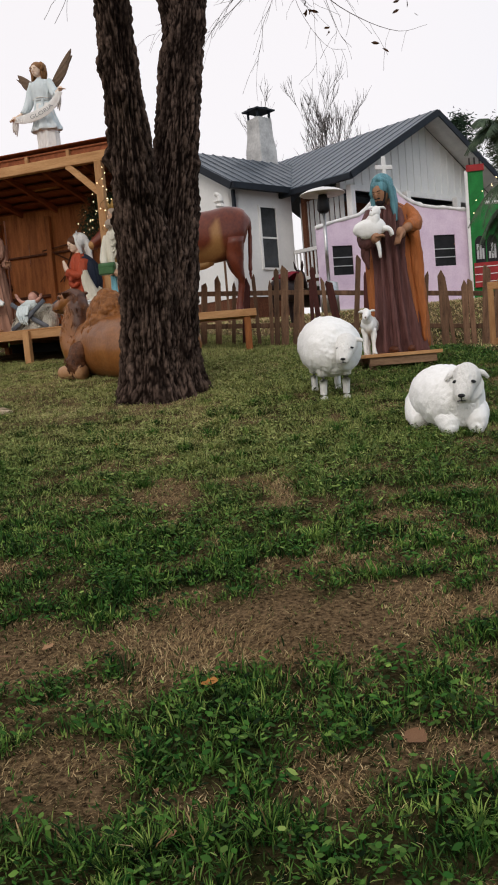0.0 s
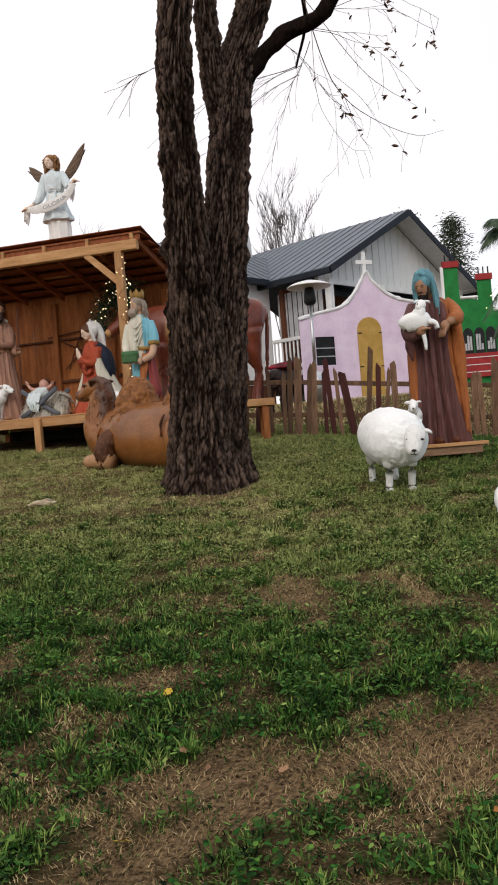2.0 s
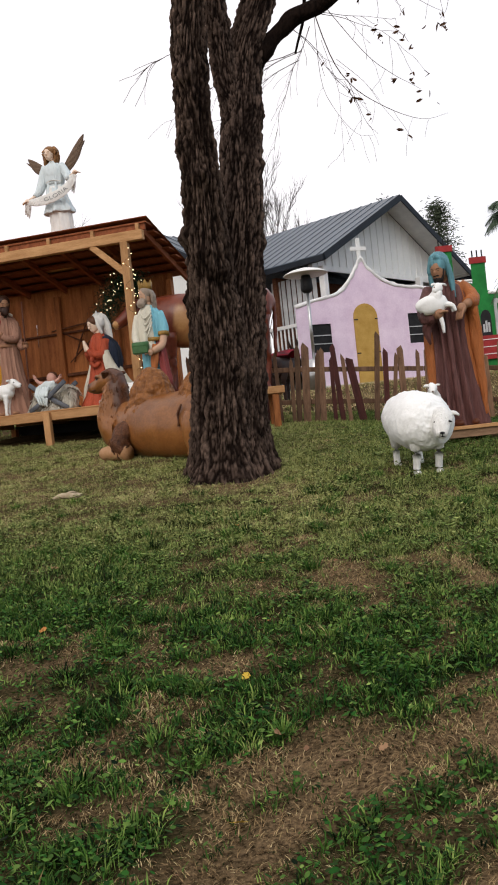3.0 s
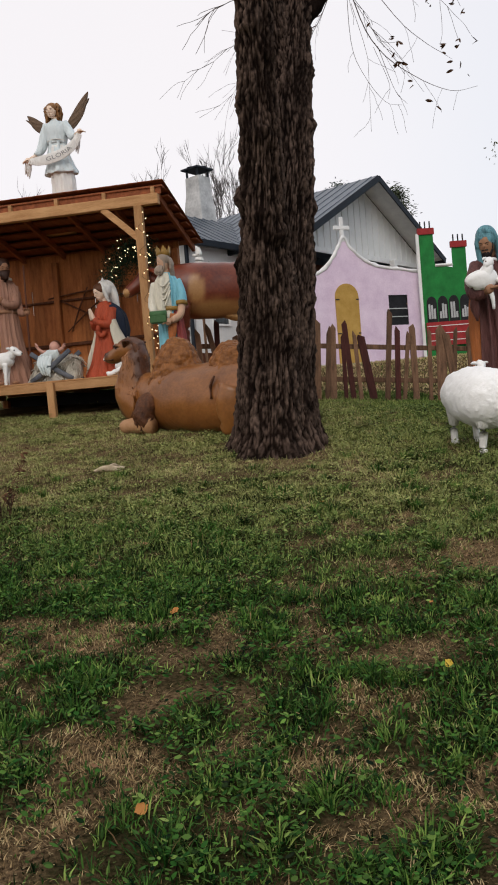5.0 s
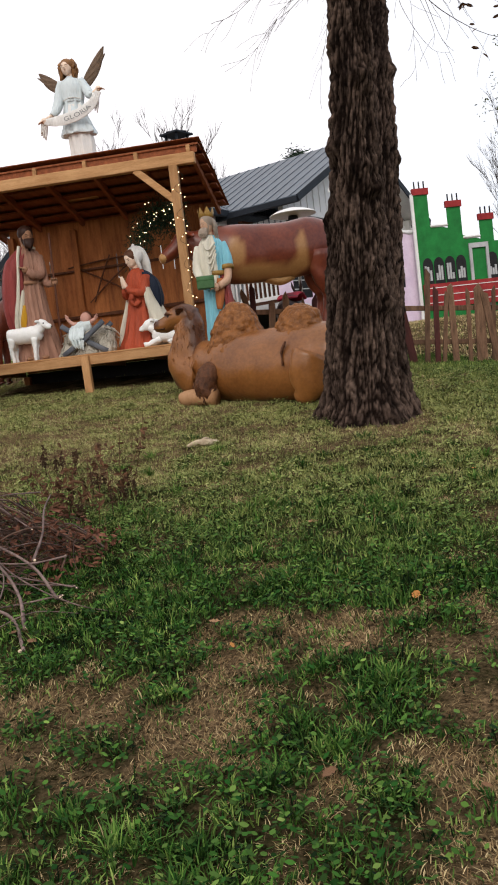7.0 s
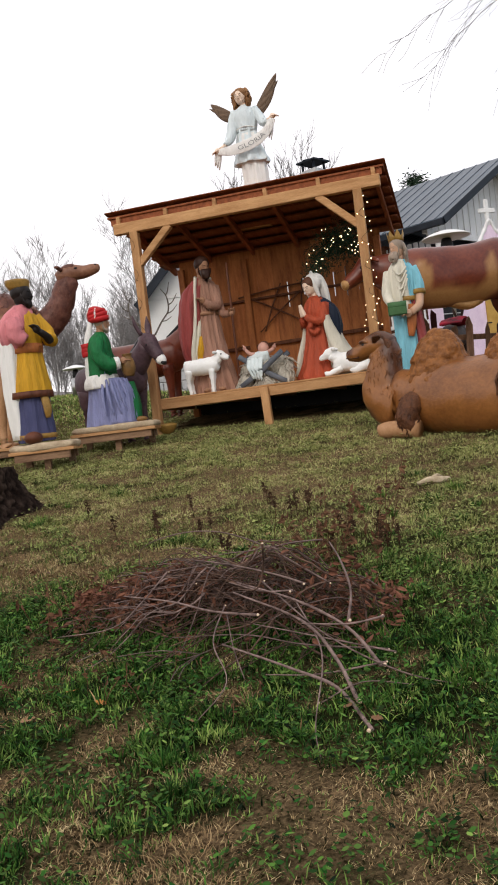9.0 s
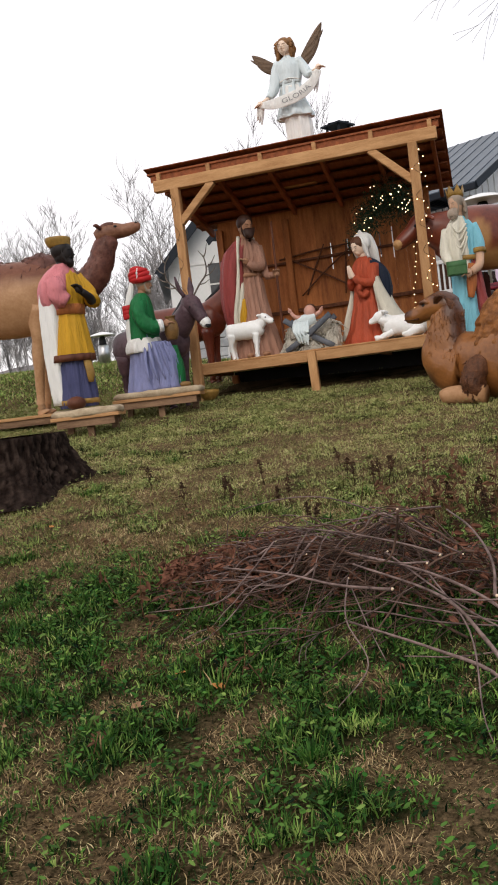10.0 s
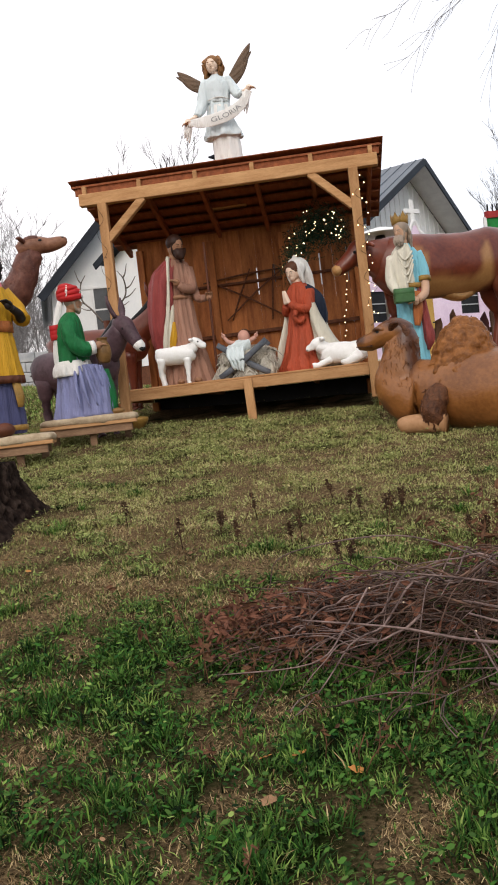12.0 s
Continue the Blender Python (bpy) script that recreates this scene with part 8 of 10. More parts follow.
def leafy_tree(x, y, label):
    """A broadleaf tree that keeps thin olive-green leaves: trunk, limbs and loose leaf clumps."""
    rg = random.Random(17)
    zb = ground_z(x, y)
    t = thing("broadleaf_tree", pose(x, y, zb - 0.1), label, "tree")
    b, c, f = bmesh.new(), bmesh.new(), bmesh.new()
    limb(b, [(0, 0, 0, 0.22), (0.1, 0, 2.5, 0.17), (0.0, 0.1, 5.0, 0.12), (0.1, 0.0, 8.0, 0.04)], 0, 12, lump=0.2)
    for k in range(70):
        z = rg.uniform(3.0, 7.8)
        a = rg.uniform(0, 6.28)
        L = rg.uniform(1.5, 2.3)
        pts = droop(rg, (0.05, 0, z), (math.cos(a), math.sin(a), rg.uniform(-0.1, 0.5)), L, 7, 0.03, 0.2)
        thin(c, pts, 0.03, 0.006)
        for p in pts[3:]:
            for _ in range(rg.choice((0, 1, 1, 2))):
                q = p + Vector((rg.gauss(0, 0.12), rg.gauss(0, 0.12), rg.gauss(-0.05, 0.12)))
                for _ in range(rg.randint(5, 14)):
                    leaf_mesh(f, q + Vector((rg.gauss(0, 0.10), rg.gauss(0, 0.10), rg.gauss(0, 0.10))), rg.uniform(0.03, 0.06), rg)
    part("trunk", b, TWIG, t)
    part("limb", c, TWIG, t)
    tagged(part("leaf", f, mat("olive_green_leaf", (0.05, 0.065, 0.028), (0.16, 0.17, 0.075), scale=3, rough=0.7), t), kind="stuff")


leafy_tree(10.45, 22.8, "slender tree with thin olive-green leaves")

# far wooded slope behind the lawn on the left
bm = bmesh.new()
hx = np.linspace(-90, 90, 46)
rows_ = []
for j in range(7):
    rows_.append([bm.verts.new((x, 96 + j * 9, ground_z(x, 96) - 1.0 + (j / 6) ** 0.8 * (8.0 + 2.5 * noise.noise(Vector((x * 0.05, 3, 0)))) * smoothstep(30, -15, x))) for x in hx])
for a, b in zip(rows_, rows_[1:]):
    for i in range(len(hx) - 1):
        bm.faces.new((a[i], a[i + 1], b[i + 1], b[i])).smooth = True
solid("backdrop_hill", bm, mat("far_leafless_wood", (0.10, 0.085, 0.08), (0.22, 0.20, 0.195), scale=0.6, fine=5, rough=1.0, bump=0), label="hazy leafless wooded slope in the distance", category="hill", kind="structure")

# ---- stump ----
bm = bmesh.new()
sz = ground_z(-6.2, 9.25)
ridges = bark_stem(bm, [(-6.2, 9.25, sz - 0.1, 0.60), (-6.2, 9.25, sz + 0.12, 0.53), (-6.2, 9.25, sz + 0.28, 0.50), (-6.2, 9.25, sz + 0.40, 0.49)], 190, 0.015, flare=0.16)
stump = thing("tree_stump", Matrix.Identity(4), "dark rough-barked stump of a felled tree", "stump")
set_ridges(part("bark", bm, BARK_R, stump), [0.3 * r for r in ridges])
bm = bmesh.new()
loft(bm, [(-6.2, 9.25, sz + 0.375, 0.47, 0.47), (-6.2, 9.25, sz + 0.395, 0.465, 0.465)], 0, 40, 0, 0, 1)
part("cut_face", bm, WOOD, stump, "pale sawn top")

# ---- brush pile ----
pile = thing("brush_pile", Matrix.Identity(4), "heap of thin reddish cut branches with dead leaves", "brush pile")
REDTWIG = mat("reddish_cut_twig", (0.028, 0.014, 0.010), (0.13, 0.074, 0.050), scale=10, rough=0.75, spec=0.3, vary=0.3)
PALETWIG = mat("pale_bark_stick", (0.060, 0.038, 0.034), (0.25, 0.175, 0.155), scale=14, rough=0.75, vary=0.2)
CUTWOOD = mat("fresh_cut_end", (0.62, 0.45, 0.30), (0.75, 0.60, 0.44), scale=20, rough=0.8)
rng = random.Random(9)
PA, PB = Vector((-4.80, 6.42)), Vector((-3.50, 5.62))
PD = (PB - PA).normalized()
PN = Vector((-PD.y, PD.x))


def pile_uv(x, y):
    """Place along the heap, 0 at its leafy tips to 1 at the butts, and aside from its middle line."""
    q = Vector((x, y)) - PA
    return q.dot(PD) / (PB - PA).length, q.dot(PN)


def pile_h(x, y):
    """Height of the heap: ragged, low at its leafy tips, highest near the butts."""
    u, v = pile_uv(x, y)
    e = smoothstep(1.25, 0.2, abs(v) / 0.40)
    a_ = smoothstep(-0.15, 0.62, u) * smoothstep(1.35, 0.85, u)
    return 0.28 * e * a_ * (0.8 + 0.6 * noise.noise(Vector((x * 4.3, y * 4.3, 2))))


def lay_stick(bm, x, y, ang, L, r, lift, rise=0.0, bend=0.5, fork=0):
    """One cut branch with its butt at x, y: a wandering taper that rests on the heap and may spring up."""
    pts = []
    n_ = 9
    wob = rng.uniform(-bend, bend)
    hx_, hy_ = x, y
    a = ang
    for i in range(n_ + 1):
        u = i / n_
        zz = ground_z(hx_, hy_) + 0.012 + max(pile_h(hx_, hy_) * lift, 0.0) + rise * math.sin(math.pi * min(1.0, u * 1.05))
        pts.append((hx_, hy_, zz + rng.uniform(-0.008, 0.008), r * (1 - 0.75 * u)))
        a += wob / n_ + rng.uniform(-0.14, 0.14)
        hx_ += math.cos(a) * L / n_
        hy_ += math.sin(a) * L / n_
    limb(bm, pts, 0, 6, 2)
    for _ in range(fork):
        i = rng.randint(3, 7)
        q = pts[i]
        a2 = ang + rng.choice((-1, 1)) * rng.uniform(0.35, 0.9)
        l2 = L * rng.uniform(0.2, 0.42)
        up_ = rng.uniform(-0.1, 0.35)
        limb(bm, [(q[0], q[1], q[2], q[3] * 0.7), (q[0] + math.cos(a2) * l2 * 0.5, q[1] + math.sin(a2) * l2 * 0.5, q[2] + l2 * up_ * 0.6, q[3] * 0.5), (q[0] + math.cos(a2 + 0.2) * l2, q[1] + math.sin(a2 + 0.2) * l2, max(q[2] + l2 * up_ * 0.7, ground_z(q[0], q[1]) + 0.01), q[3] * 0.25)], 0, 5, 2)
    return pts


def heap_spot(u0, u1, wide):
    p = PA + PD * (rng.uniform(u0, u1) * (PB - PA).length) + PN * rng.gauss(0, wide)
    return p.x, p.y


BACK = math.atan2(-PD.y, -PD.x)
# long branches: butts at one end, leafy tips fanning out at the other
for k in range(100):
    bm = bmesh.new()
    x0, y0 = heap_spot(0.42, 1.08, 0.16)
    lay_stick(bm, x0, y0, BACK + rng.gauss(0, 0.42), rng.uniform(0.35, 0.15 + 1.25 * pile_uv(x0, y0)[0] * 0.75), rng.uniform(0.0025, 0.006), rng.uniform(0.25, 1.3), rng.uniform(-0.02, 0.10), 0.6, rng.choice((0, 1, 2, 3)))
    part("stick", bm, PALETWIG if k % 4 == 0 else REDTWIG, pile)


def sprung(r, *pts_, red=False):
    """A single branch that stands out of the heap: points of x, y and height over the ground, from its tip to its cut butt."""
    bm = bmesh.new()
    n_ = len(pts_) - 1
    limb(bm, [(x + rng.gauss(0, 0.008), y + rng.gauss(0, 0.008), ground_z(x, y) + h, 0.64 * r * (0.5 + 0.5 * i / n_)) for i, (x, y, h) in enumerate(pts_)], 0, 8, 6, lump=0.3)
    x, y, h = pts_[-1]
    ball(bm, (x, y, ground_z(x, y) + h), (r * 0.66,) * 3, 1, n=8, m=6)
    st_ = part("stick", bm, REDTWIG if red else PALETWIG, pile, "sprung branch with a pale cut end")
    st_.data.materials.append(CUTWOOD)


sprung(0.0105, (-3.53, 6.03, 0.29), (-3.55, 5.62, 0.32), (-3.575, 5.36, 0.27), (-3.605, 5.24, 0.195))
sprung(0.0125, (-4.02, 5.72, 0.26), (-3.79, 5.42, 0.25), (-3.62, 5.24, 0.17), (-3.51, 5.12, 0.05))
sprung(0.0135, (-4.05, 5.62, 0.25), (-3.79, 5.31, 0.20), (-3.685, 5.16, 0.09), (-3.655, 4.93, 0.015))
sprung(0.0125, (-4.12, 5.36, 0.13), (-3.874, 5.14, 0.085), (-3.72, 5.03, 0.03), (-3.67, 4.72, 0.012))
sprung(0.0055, (-3.86, 4.58, 0.012), (-3.835, 4.75, 0.05), (-3.76, 5.14, 0.13), (-3.80, 5.45, 0.24))
sprung(0.0095, (-4.55, 5.95, 0.20), (-4.32, 5.62, 0.25), (-4.137, 5.42, 0.25), (-3.965, 5.29, 0.255))
sprung(0.0075, (-4.30, 6.00, 0.33), (-4.05, 5.68, 0.36), (-3.86, 5.47, 0.35), (-3.755, 5.38, 0.32))
sprung(0.0070, (-4.06, 5.62, 0.30), (-3.93, 5.40, 0.31), (-3.82, 5.33, 0.315))
sprung(0.0085, (-4.02, 5.50, 0.30), (-3.93, 5.37, 0.33), (-3.915, 5.34, 0.42), (-3.91, 5.31, 0.53), red=True)
sprung(0.0060, (-4.52, 6.62, 0.10), (-4.45, 6.48, 0.28), (-4.17, 6.05, 0.43), (-3.92, 6.0, 0.36), (-3.62, 5.55, 0.25))
sprung(0.0055, (-4.77, 6.36, 0.05), (-4.62, 6.20, 0.11), (-4.46, 6.08, 0.17), (-4.2, 5.82, 0.25))
sprung(0.0060, (-4.90, 6.02, 0.03), (-4.60, 5.72, 0.14), (-4.45, 5.75, 0.22), (-4.32, 5.83, 0.32))
sprung(0.0055, (-4.26, 4.98, 0.01), (-4.13, 5.02, 0.12), (-4.145, 5.19, 0.21), (-4.085, 5.50, 0.24))
sprung(0.0040, (-4.05, 5.08, 0.10), (-4.07, 5.20, 0.17), (-4.085, 5.45, 0.22))
sprung(0.0065, (-3.27, 4.93, 0.01), (-3.45, 5.03, 0.05), (-3.70, 5.22, 0.16), (-3.90, 5.62, 0.28))
sprung(0.0075, (-3.80, 5.28, 0.20), (-3.62, 5.22, 0.19), (-3.47, 5.25, 0.19))
sprung(0.0065, (-3.86, 5.80, 0.37), (-3.72, 5.86, 0.36), (-3.58, 5.95, 0.33))
sprung(0.0070, (-3.98, 5.46, 0.16), (-3.72, 5.30, 0.12), (-3.44, 5.24, 0.04))
sprung(0.0060, (-3.96, 5.20, 0.05), (-3.76, 5.12, 0.05), (-3.50, 5.12, 0.06))
sprung(0.0050, (-3.44, 4.98, 0.02), (-3.62, 5.0, 0.05), (-3.80, 4.96, 0.02))
sprung(0.0065, (-4.35, 5.66, 0.08), (-4.02, 5.50, 0.10), (-3.78, 5.36, 0.08), (-3.45, 5.3, 0.03))
bm = bmesh.new()
for k in range(300):
    x0, y0 = heap_spot(0.2, 1.05, 0.14)
    lay_stick(bm, x0, y0, BACK + rng.gauss(0, 0.75), rng.uniform(0.12, 0.55), rng.uniform(0.0016, 0.0036), rng.uniform(0.05, 1.2), rng.uniform(-0.02, 0.09), 0.9)
tagged(part("brushwood", bm, REDTWIG, pile), kind="stuff")
# dead leaves in the heap, thickest at the tips and on the far side
bm = bmesh.new()
for k in range(2300):
    if k % 3 == 0:
        x, y = heap_spot(0.0, 0.45, 0.14)
    elif k % 3 == 1:
        x, y = heap_spot(-0.05, 1.1, 0.13)
        x, y = x + PN.x * 0.13, y + PN.y * 0.13
    else:
        x, y = heap_spot(0.1, 1.12, 0.14)
    leaf_mesh(bm, (x, y, ground_z(x, y) + 0.015 + (0.05 + pile_h(x, y)) * rng.uniform(0.0, 1.1)), rng.uniform(0.012, 0.032), rng)
tagged(part("leaves", bm, mat("dead_red_brown_leaf", (0.070, 0.027, 0.017), (0.22, 0.095, 0.058), scale=18, rough=0.85), pile), kind="stuff")
# upright dry stalks behind and beside the heap
bm = bmesh.new()
DOCKS = [(-4.12, 7.52), (-4.23, 8.21), (-4.47, 7.62), (-4.48, 7.87), (-4.72, 7.77), (-4.03, 6.99), (-3.6, 7.88), (-3.5, 7.6), (-4.12, 7.47), (-3.43, 7.61), (-3.42, 6.65), (-3.22, 6.37), (-3.33, 6.28), (-5.01, 8.41), (-3.02, 6.63), (-3.18, 7.09), (-3.11, 6.68), (-4.44, 7.91), (-3.65, 8.37), (-3.3, 7.06), (-3.42, 7.7), (-3.07, 6.92)]
for x, y in DOCKS:
    for j in range(rng.choice((1, 1, 1, 2))):
        b = Vector((x + rng.gauss(0, 0.04), y + rng.gauss(0, 0.04), 0))
        b.z = ground_z(b.x, b.y)
        h = rng.uniform(0.13, 0.20)
        lean = Vector((rng.uniform(-0.25, 0.25), rng.uniform(-0.2, 0.2), 1)).normalized()
        thin(bm, [b, b + lean * h * 0.5, b + lean * h], 0.003, 0.002, 4)
        for i in range(44):
            u = rng.uniform(0.45, 1.0)
            wide = 0.011 * math.sin(math.pi * (0.12 + 0.85 * (u - 0.45) / 0.55))
            leaf_mesh(bm, b + lean * h * u + Vector((rng.gauss(0, wide), rng.gauss(0, wide), 0)), rng.uniform(0.009, 0.017), rng)
solid("dock_weeds", bm, mat("dark_dock_seed", (0.024, 0.013, 0.008), (0.085, 0.046, 0.024), scale=20, rough=0.9), label="dark brown dock weeds with upright seed heads", category="weeds", kind="stuff")
bm = bmesh.new()
for k in range(78, 147):
    if k >= 130:
        x, y = rng.gauss(-3.36, 0.17), rng.gauss(6.55, 0.17)
    elif k < 85:
        x, y = rng.uniform(-5.2, -3.2), rng.uniform(6.45, 8.4)
    elif k < 112:
        x, y = rng.gauss(-4.75, 0.2), rng.gauss(6.15, 0.25)
    else:
        x, y = rng.gauss(-4.5, 0.3), rng.gauss(5.35, 0.25)
    h = rng.uniform(0.08, 0.30) * (1.0 if k < 112 else 0.6 if k < 130 else 2.0)
    lean = Vector((rng.uniform(-0.5, 0.5), rng.uniform(-0.3, 0.3), 1)).normalized()
    b = Vector((x, y, ground_z(x, y)))
    thin(bm, [b, b + lean * h * 0.5, b + lean * h + Vector((rng.uniform(-0.03, 0.03), 0, 0))], 0.0025, 0.0014, 4)
    for j in range((rng.choice((0, 0, 1, 3)) if k < 85 else rng.choice((2, 4, 7))) if k < 130 else 16):
        leaf_mesh(bm, b + lean * h * rng.uniform(0.6 if k < 130 else 0.25, 1.0) + Vector((rng.gauss(0, 0.014), rng.gauss(0, 0.014), 0)), rng.uniform(0.014, 0.032) * (0.55 if 112 <= k < 130 else 1.0), rng)
solid("dry_weeds", bm, mat("dry_brown_weed", (0.050, 0.023, 0.013), (0.17, 0.085, 0.044), scale=20, rough=0.9), label="upright dry brown weed stalks round the brush", category="weeds", kind="stuff")

# ---- bleached wood on the lawn ----
bm = bmesh.new()
zc = ground_z(-2.39, 8.1)
limb(bm, [(-0.13, 0.02, 0.02, 0.012), (-0.05, 0.0, 0.035, 0.024), (0.04, -0.01, 0.03, 0.022), (0.13, 0.03, 0.025, 0.014)], 0, 10, 5, lump=0.6)
limb(bm, [(-0.02, 0.0, 0.04, 0.016), (0.04, 0.05, 0.06, 0.013), (0.10, 0.10, 0.045, 0.006)], 0, 8, 4, lump=0.5)
solid("broken_branch", bm, mat("bleached_wood", (0.34, 0.26, 0.17), (0.55, 0.45, 0.32), scale=18, rough=0.9), pose(-2.39, 8.1, zc, 0, 0, 8), "short bleached broken branch lying on the lawn", "branch")

# ---- low block wall and garden post on the left ----
bw = thing("block_wall", pose(-6.15, 20.6, 0, 0, 0, 5), "low grey concrete block wall at the lawn's end", "wall", kind="structure")
for r in range(6):
    for k in range(6):
        x0 = k * 0.4 + (0.2 if r % 2 else 0)
        part("block", one(box, x0 + 0.006, x0 + 0.394, 0, 0.2, 2.18 + r * 0.2 + 0.006, 2.374 + r * 0.2, bevel=0.012), BLOCK, bw)

# ---- string lights, garland and small things ----


def light_string(name, pts, gap, label, seed, jitter=0.02, bulb=None):
    """A dark wire with small warm bulbs along it."""
    rg = random.Random(seed)
    t = thing(name, Matrix.Identity(4), label, "string lights", "string lights")
    p = catmull([tuple(q) for q in pts], 8)
    b = bmesh.new()
    limb(b, [(*q, 0.0022) for q in p], 0, 5, 1)
    part("wire", b, CABLE, t)
    seg = np.r_[0, np.cumsum(np.linalg.norm(np.diff(p, axis=0), axis=1))]
    me = None
    for d in np.arange(gap / 2, seg[-1], gap):
        q = [float(np.interp(d, seg, p[:, k])) + rg.uniform(-jitter, jitter) for k in range(3)]
        if me is None:
            b = bmesh.new()
            ball(b, (0, 0, 0), 0.0068, 0, n=7, m=5)
            me = mesh_of("bulb", b, bulb or BULB)
        share("bulb", me, t, Matrix.Translation(q))
    return t


def stp(x, y, z):
    return tuple(ST @ Vector((x, y, z)))


rg = random.Random(2)
light_string("string_lights", [stp(1.49 + 0.07 * math.sin(k * 2.2), -0.09, 4.2 - k * 0.105) for k in range(17)], 0.085, "warm white string lights wound round the stable post", 1)
light_string("string_lights", [stp(1.28 - 0.012 * k, 1.2, 3.42 - k * 0.1) for k in range(13)], 0.085, "warm white string lights hanging inside the stable", 2)
light_string("string_lights", [stp(-1.47 + 0.05 * math.sin(k * 2.0), -0.10, 4.2 - k * 0.12) for k in range(14)], 0.4, "unlit string wound round the stable post", 3, bulb=BLACKP)
# evergreen wreath in the upper corner
gar = thing("garland", Matrix.Identity(4), "evergreen garland with warm lights under the stable roof", "garland")
b = bmesh.new()
me = None
for k in range(3600):
    u = rg.random()
    cx_ = 1.28 - 0.72 * u
    c = Vector(stp(cx_ + rg.gauss(0, 0.07), 0.95 + rg.gauss(0, 0.09), 4.02 - 0.55 * (u - 0.35) ** 2 * 2.2 - 0.12 + rg.gauss(0, 0.12)))
    w = Vector((rg.gauss(0, 1), rg.gauss(0, 1), rg.gauss(-0.3, 1))).normalized() * rg.uniform(0.04, 0.09)
    s_ = w.cross(Vector((rg.gauss(0, 1), rg.gauss(0, 1), rg.gauss(0, 1)))).normalized() * 0.006
    b.faces.new((b.verts.new(c - s_), b.verts.new(c + s_), b.verts.new(c + w)))
tagged(part("needles", b, NEEDLE, gar), kind="stuff")
bb = bmesh.new()
ball(bb, (0, 0, 0), 0.0068, 0, n=7, m=5)
bulb_me = mesh_of("bulb", bb, BULB)
for k in range(46):
    u = rg.random()
    share("bulb", bulb_me, gar, Matrix.Translation(stp(1.28 - 0.72 * u + rg.gauss(0, 0.06), 0.86 + rg.gauss(0, 0.05), 4.02 - 0.55 * (u - 0.35) ** 2 * 2.2 - 0.12 + rg.gauss(0, 0.10))))
bm = one(box, -0.06, 0.06, -0.05, 0.05, 0, 0.035, bevel=0.01)
solid("red_brick", bm, REDP, pose(*stp(-0.02, 0.12, roof_at(0.12) + 0.02)), "small red block on the roof edge", "block")
# small gold bowl under the platform
bm = bmesh.new()
loft(bm, [(0, 0, 0.0, 0.05, 0.05), (0, 0, 0.06, 0.11, 0.11), (0, 0, 0.12, 0.13, 0.13), (0, 0, 0.14, 0.08, 0.08)], 0, 20, 0, 0, 3)
px_, py_, _z = stp(-1.32, -0.03, 0)
solid("gold_bowl", bm, P_GOLD, pose(px_, py_, ground_z(px_, py_)), "small gold painted bowl on the grass by the platform", "bowl")


def patio_heater(x, y, h, label, s=1.0):
    h /= s
    t = thing("patio_heater", pose(x, y, ground_z(x, y)) @ Matrix.Scale(s, 4), label, "heater", "patio heaters")
    b = bmesh.new()
    loft(b, [(0, 0, 0, 0.22, 0.22), (0, 0, 0.7, 0.22, 0.22), (0, 0, 0.75, 0.1, 0.1)], 0, 20, 0, 0, 1)
    part("base", b, STEEL, t)
    part("pole", one(limb, [(0, 0, 0.7, 0.04), (0, 0, h - 0.45, 0.04)], 0, 12, 1), STEEL, t)
    b = bmesh.new()
    loft(b, [(0, 0, h - 0.5, 0.08, 0.08), (0, 0, h - 0.42, 0.15, 0.15), (0, 0, h - 0.2, 0.13, 0.13), (0, 0, h - 0.08, 0.10, 0.10)], 0, 20, 0, 0, 2)
    part("burner", b, BLACKP, t)
    b = bmesh.new()
    loft(b, [(0, 0, h - 0.07, 0.52, 0.52), (0, 0, h - 0.05, 0.53, 0.53), (0, 0, h + 0.03, 0.36, 0.36), (0, 0, h + 0.10, 0.08, 0.08)], 0, 32, 0, 0, 3)
    part("reflector", b, TRIMW, t, "pale domed reflector")
    return t


patio_heater(2.05, 20.7, 5.28 - ground_z(2.05, 20.7), "tall steel patio heater in front of the chapel")
# half-size heater shape stands in for a small lantern
patio_heater(-6.3, 19.9, 3.26 - ground_z(-6.3, 19.9), "small steel lantern on the lawn beyond the stable", 0.5)

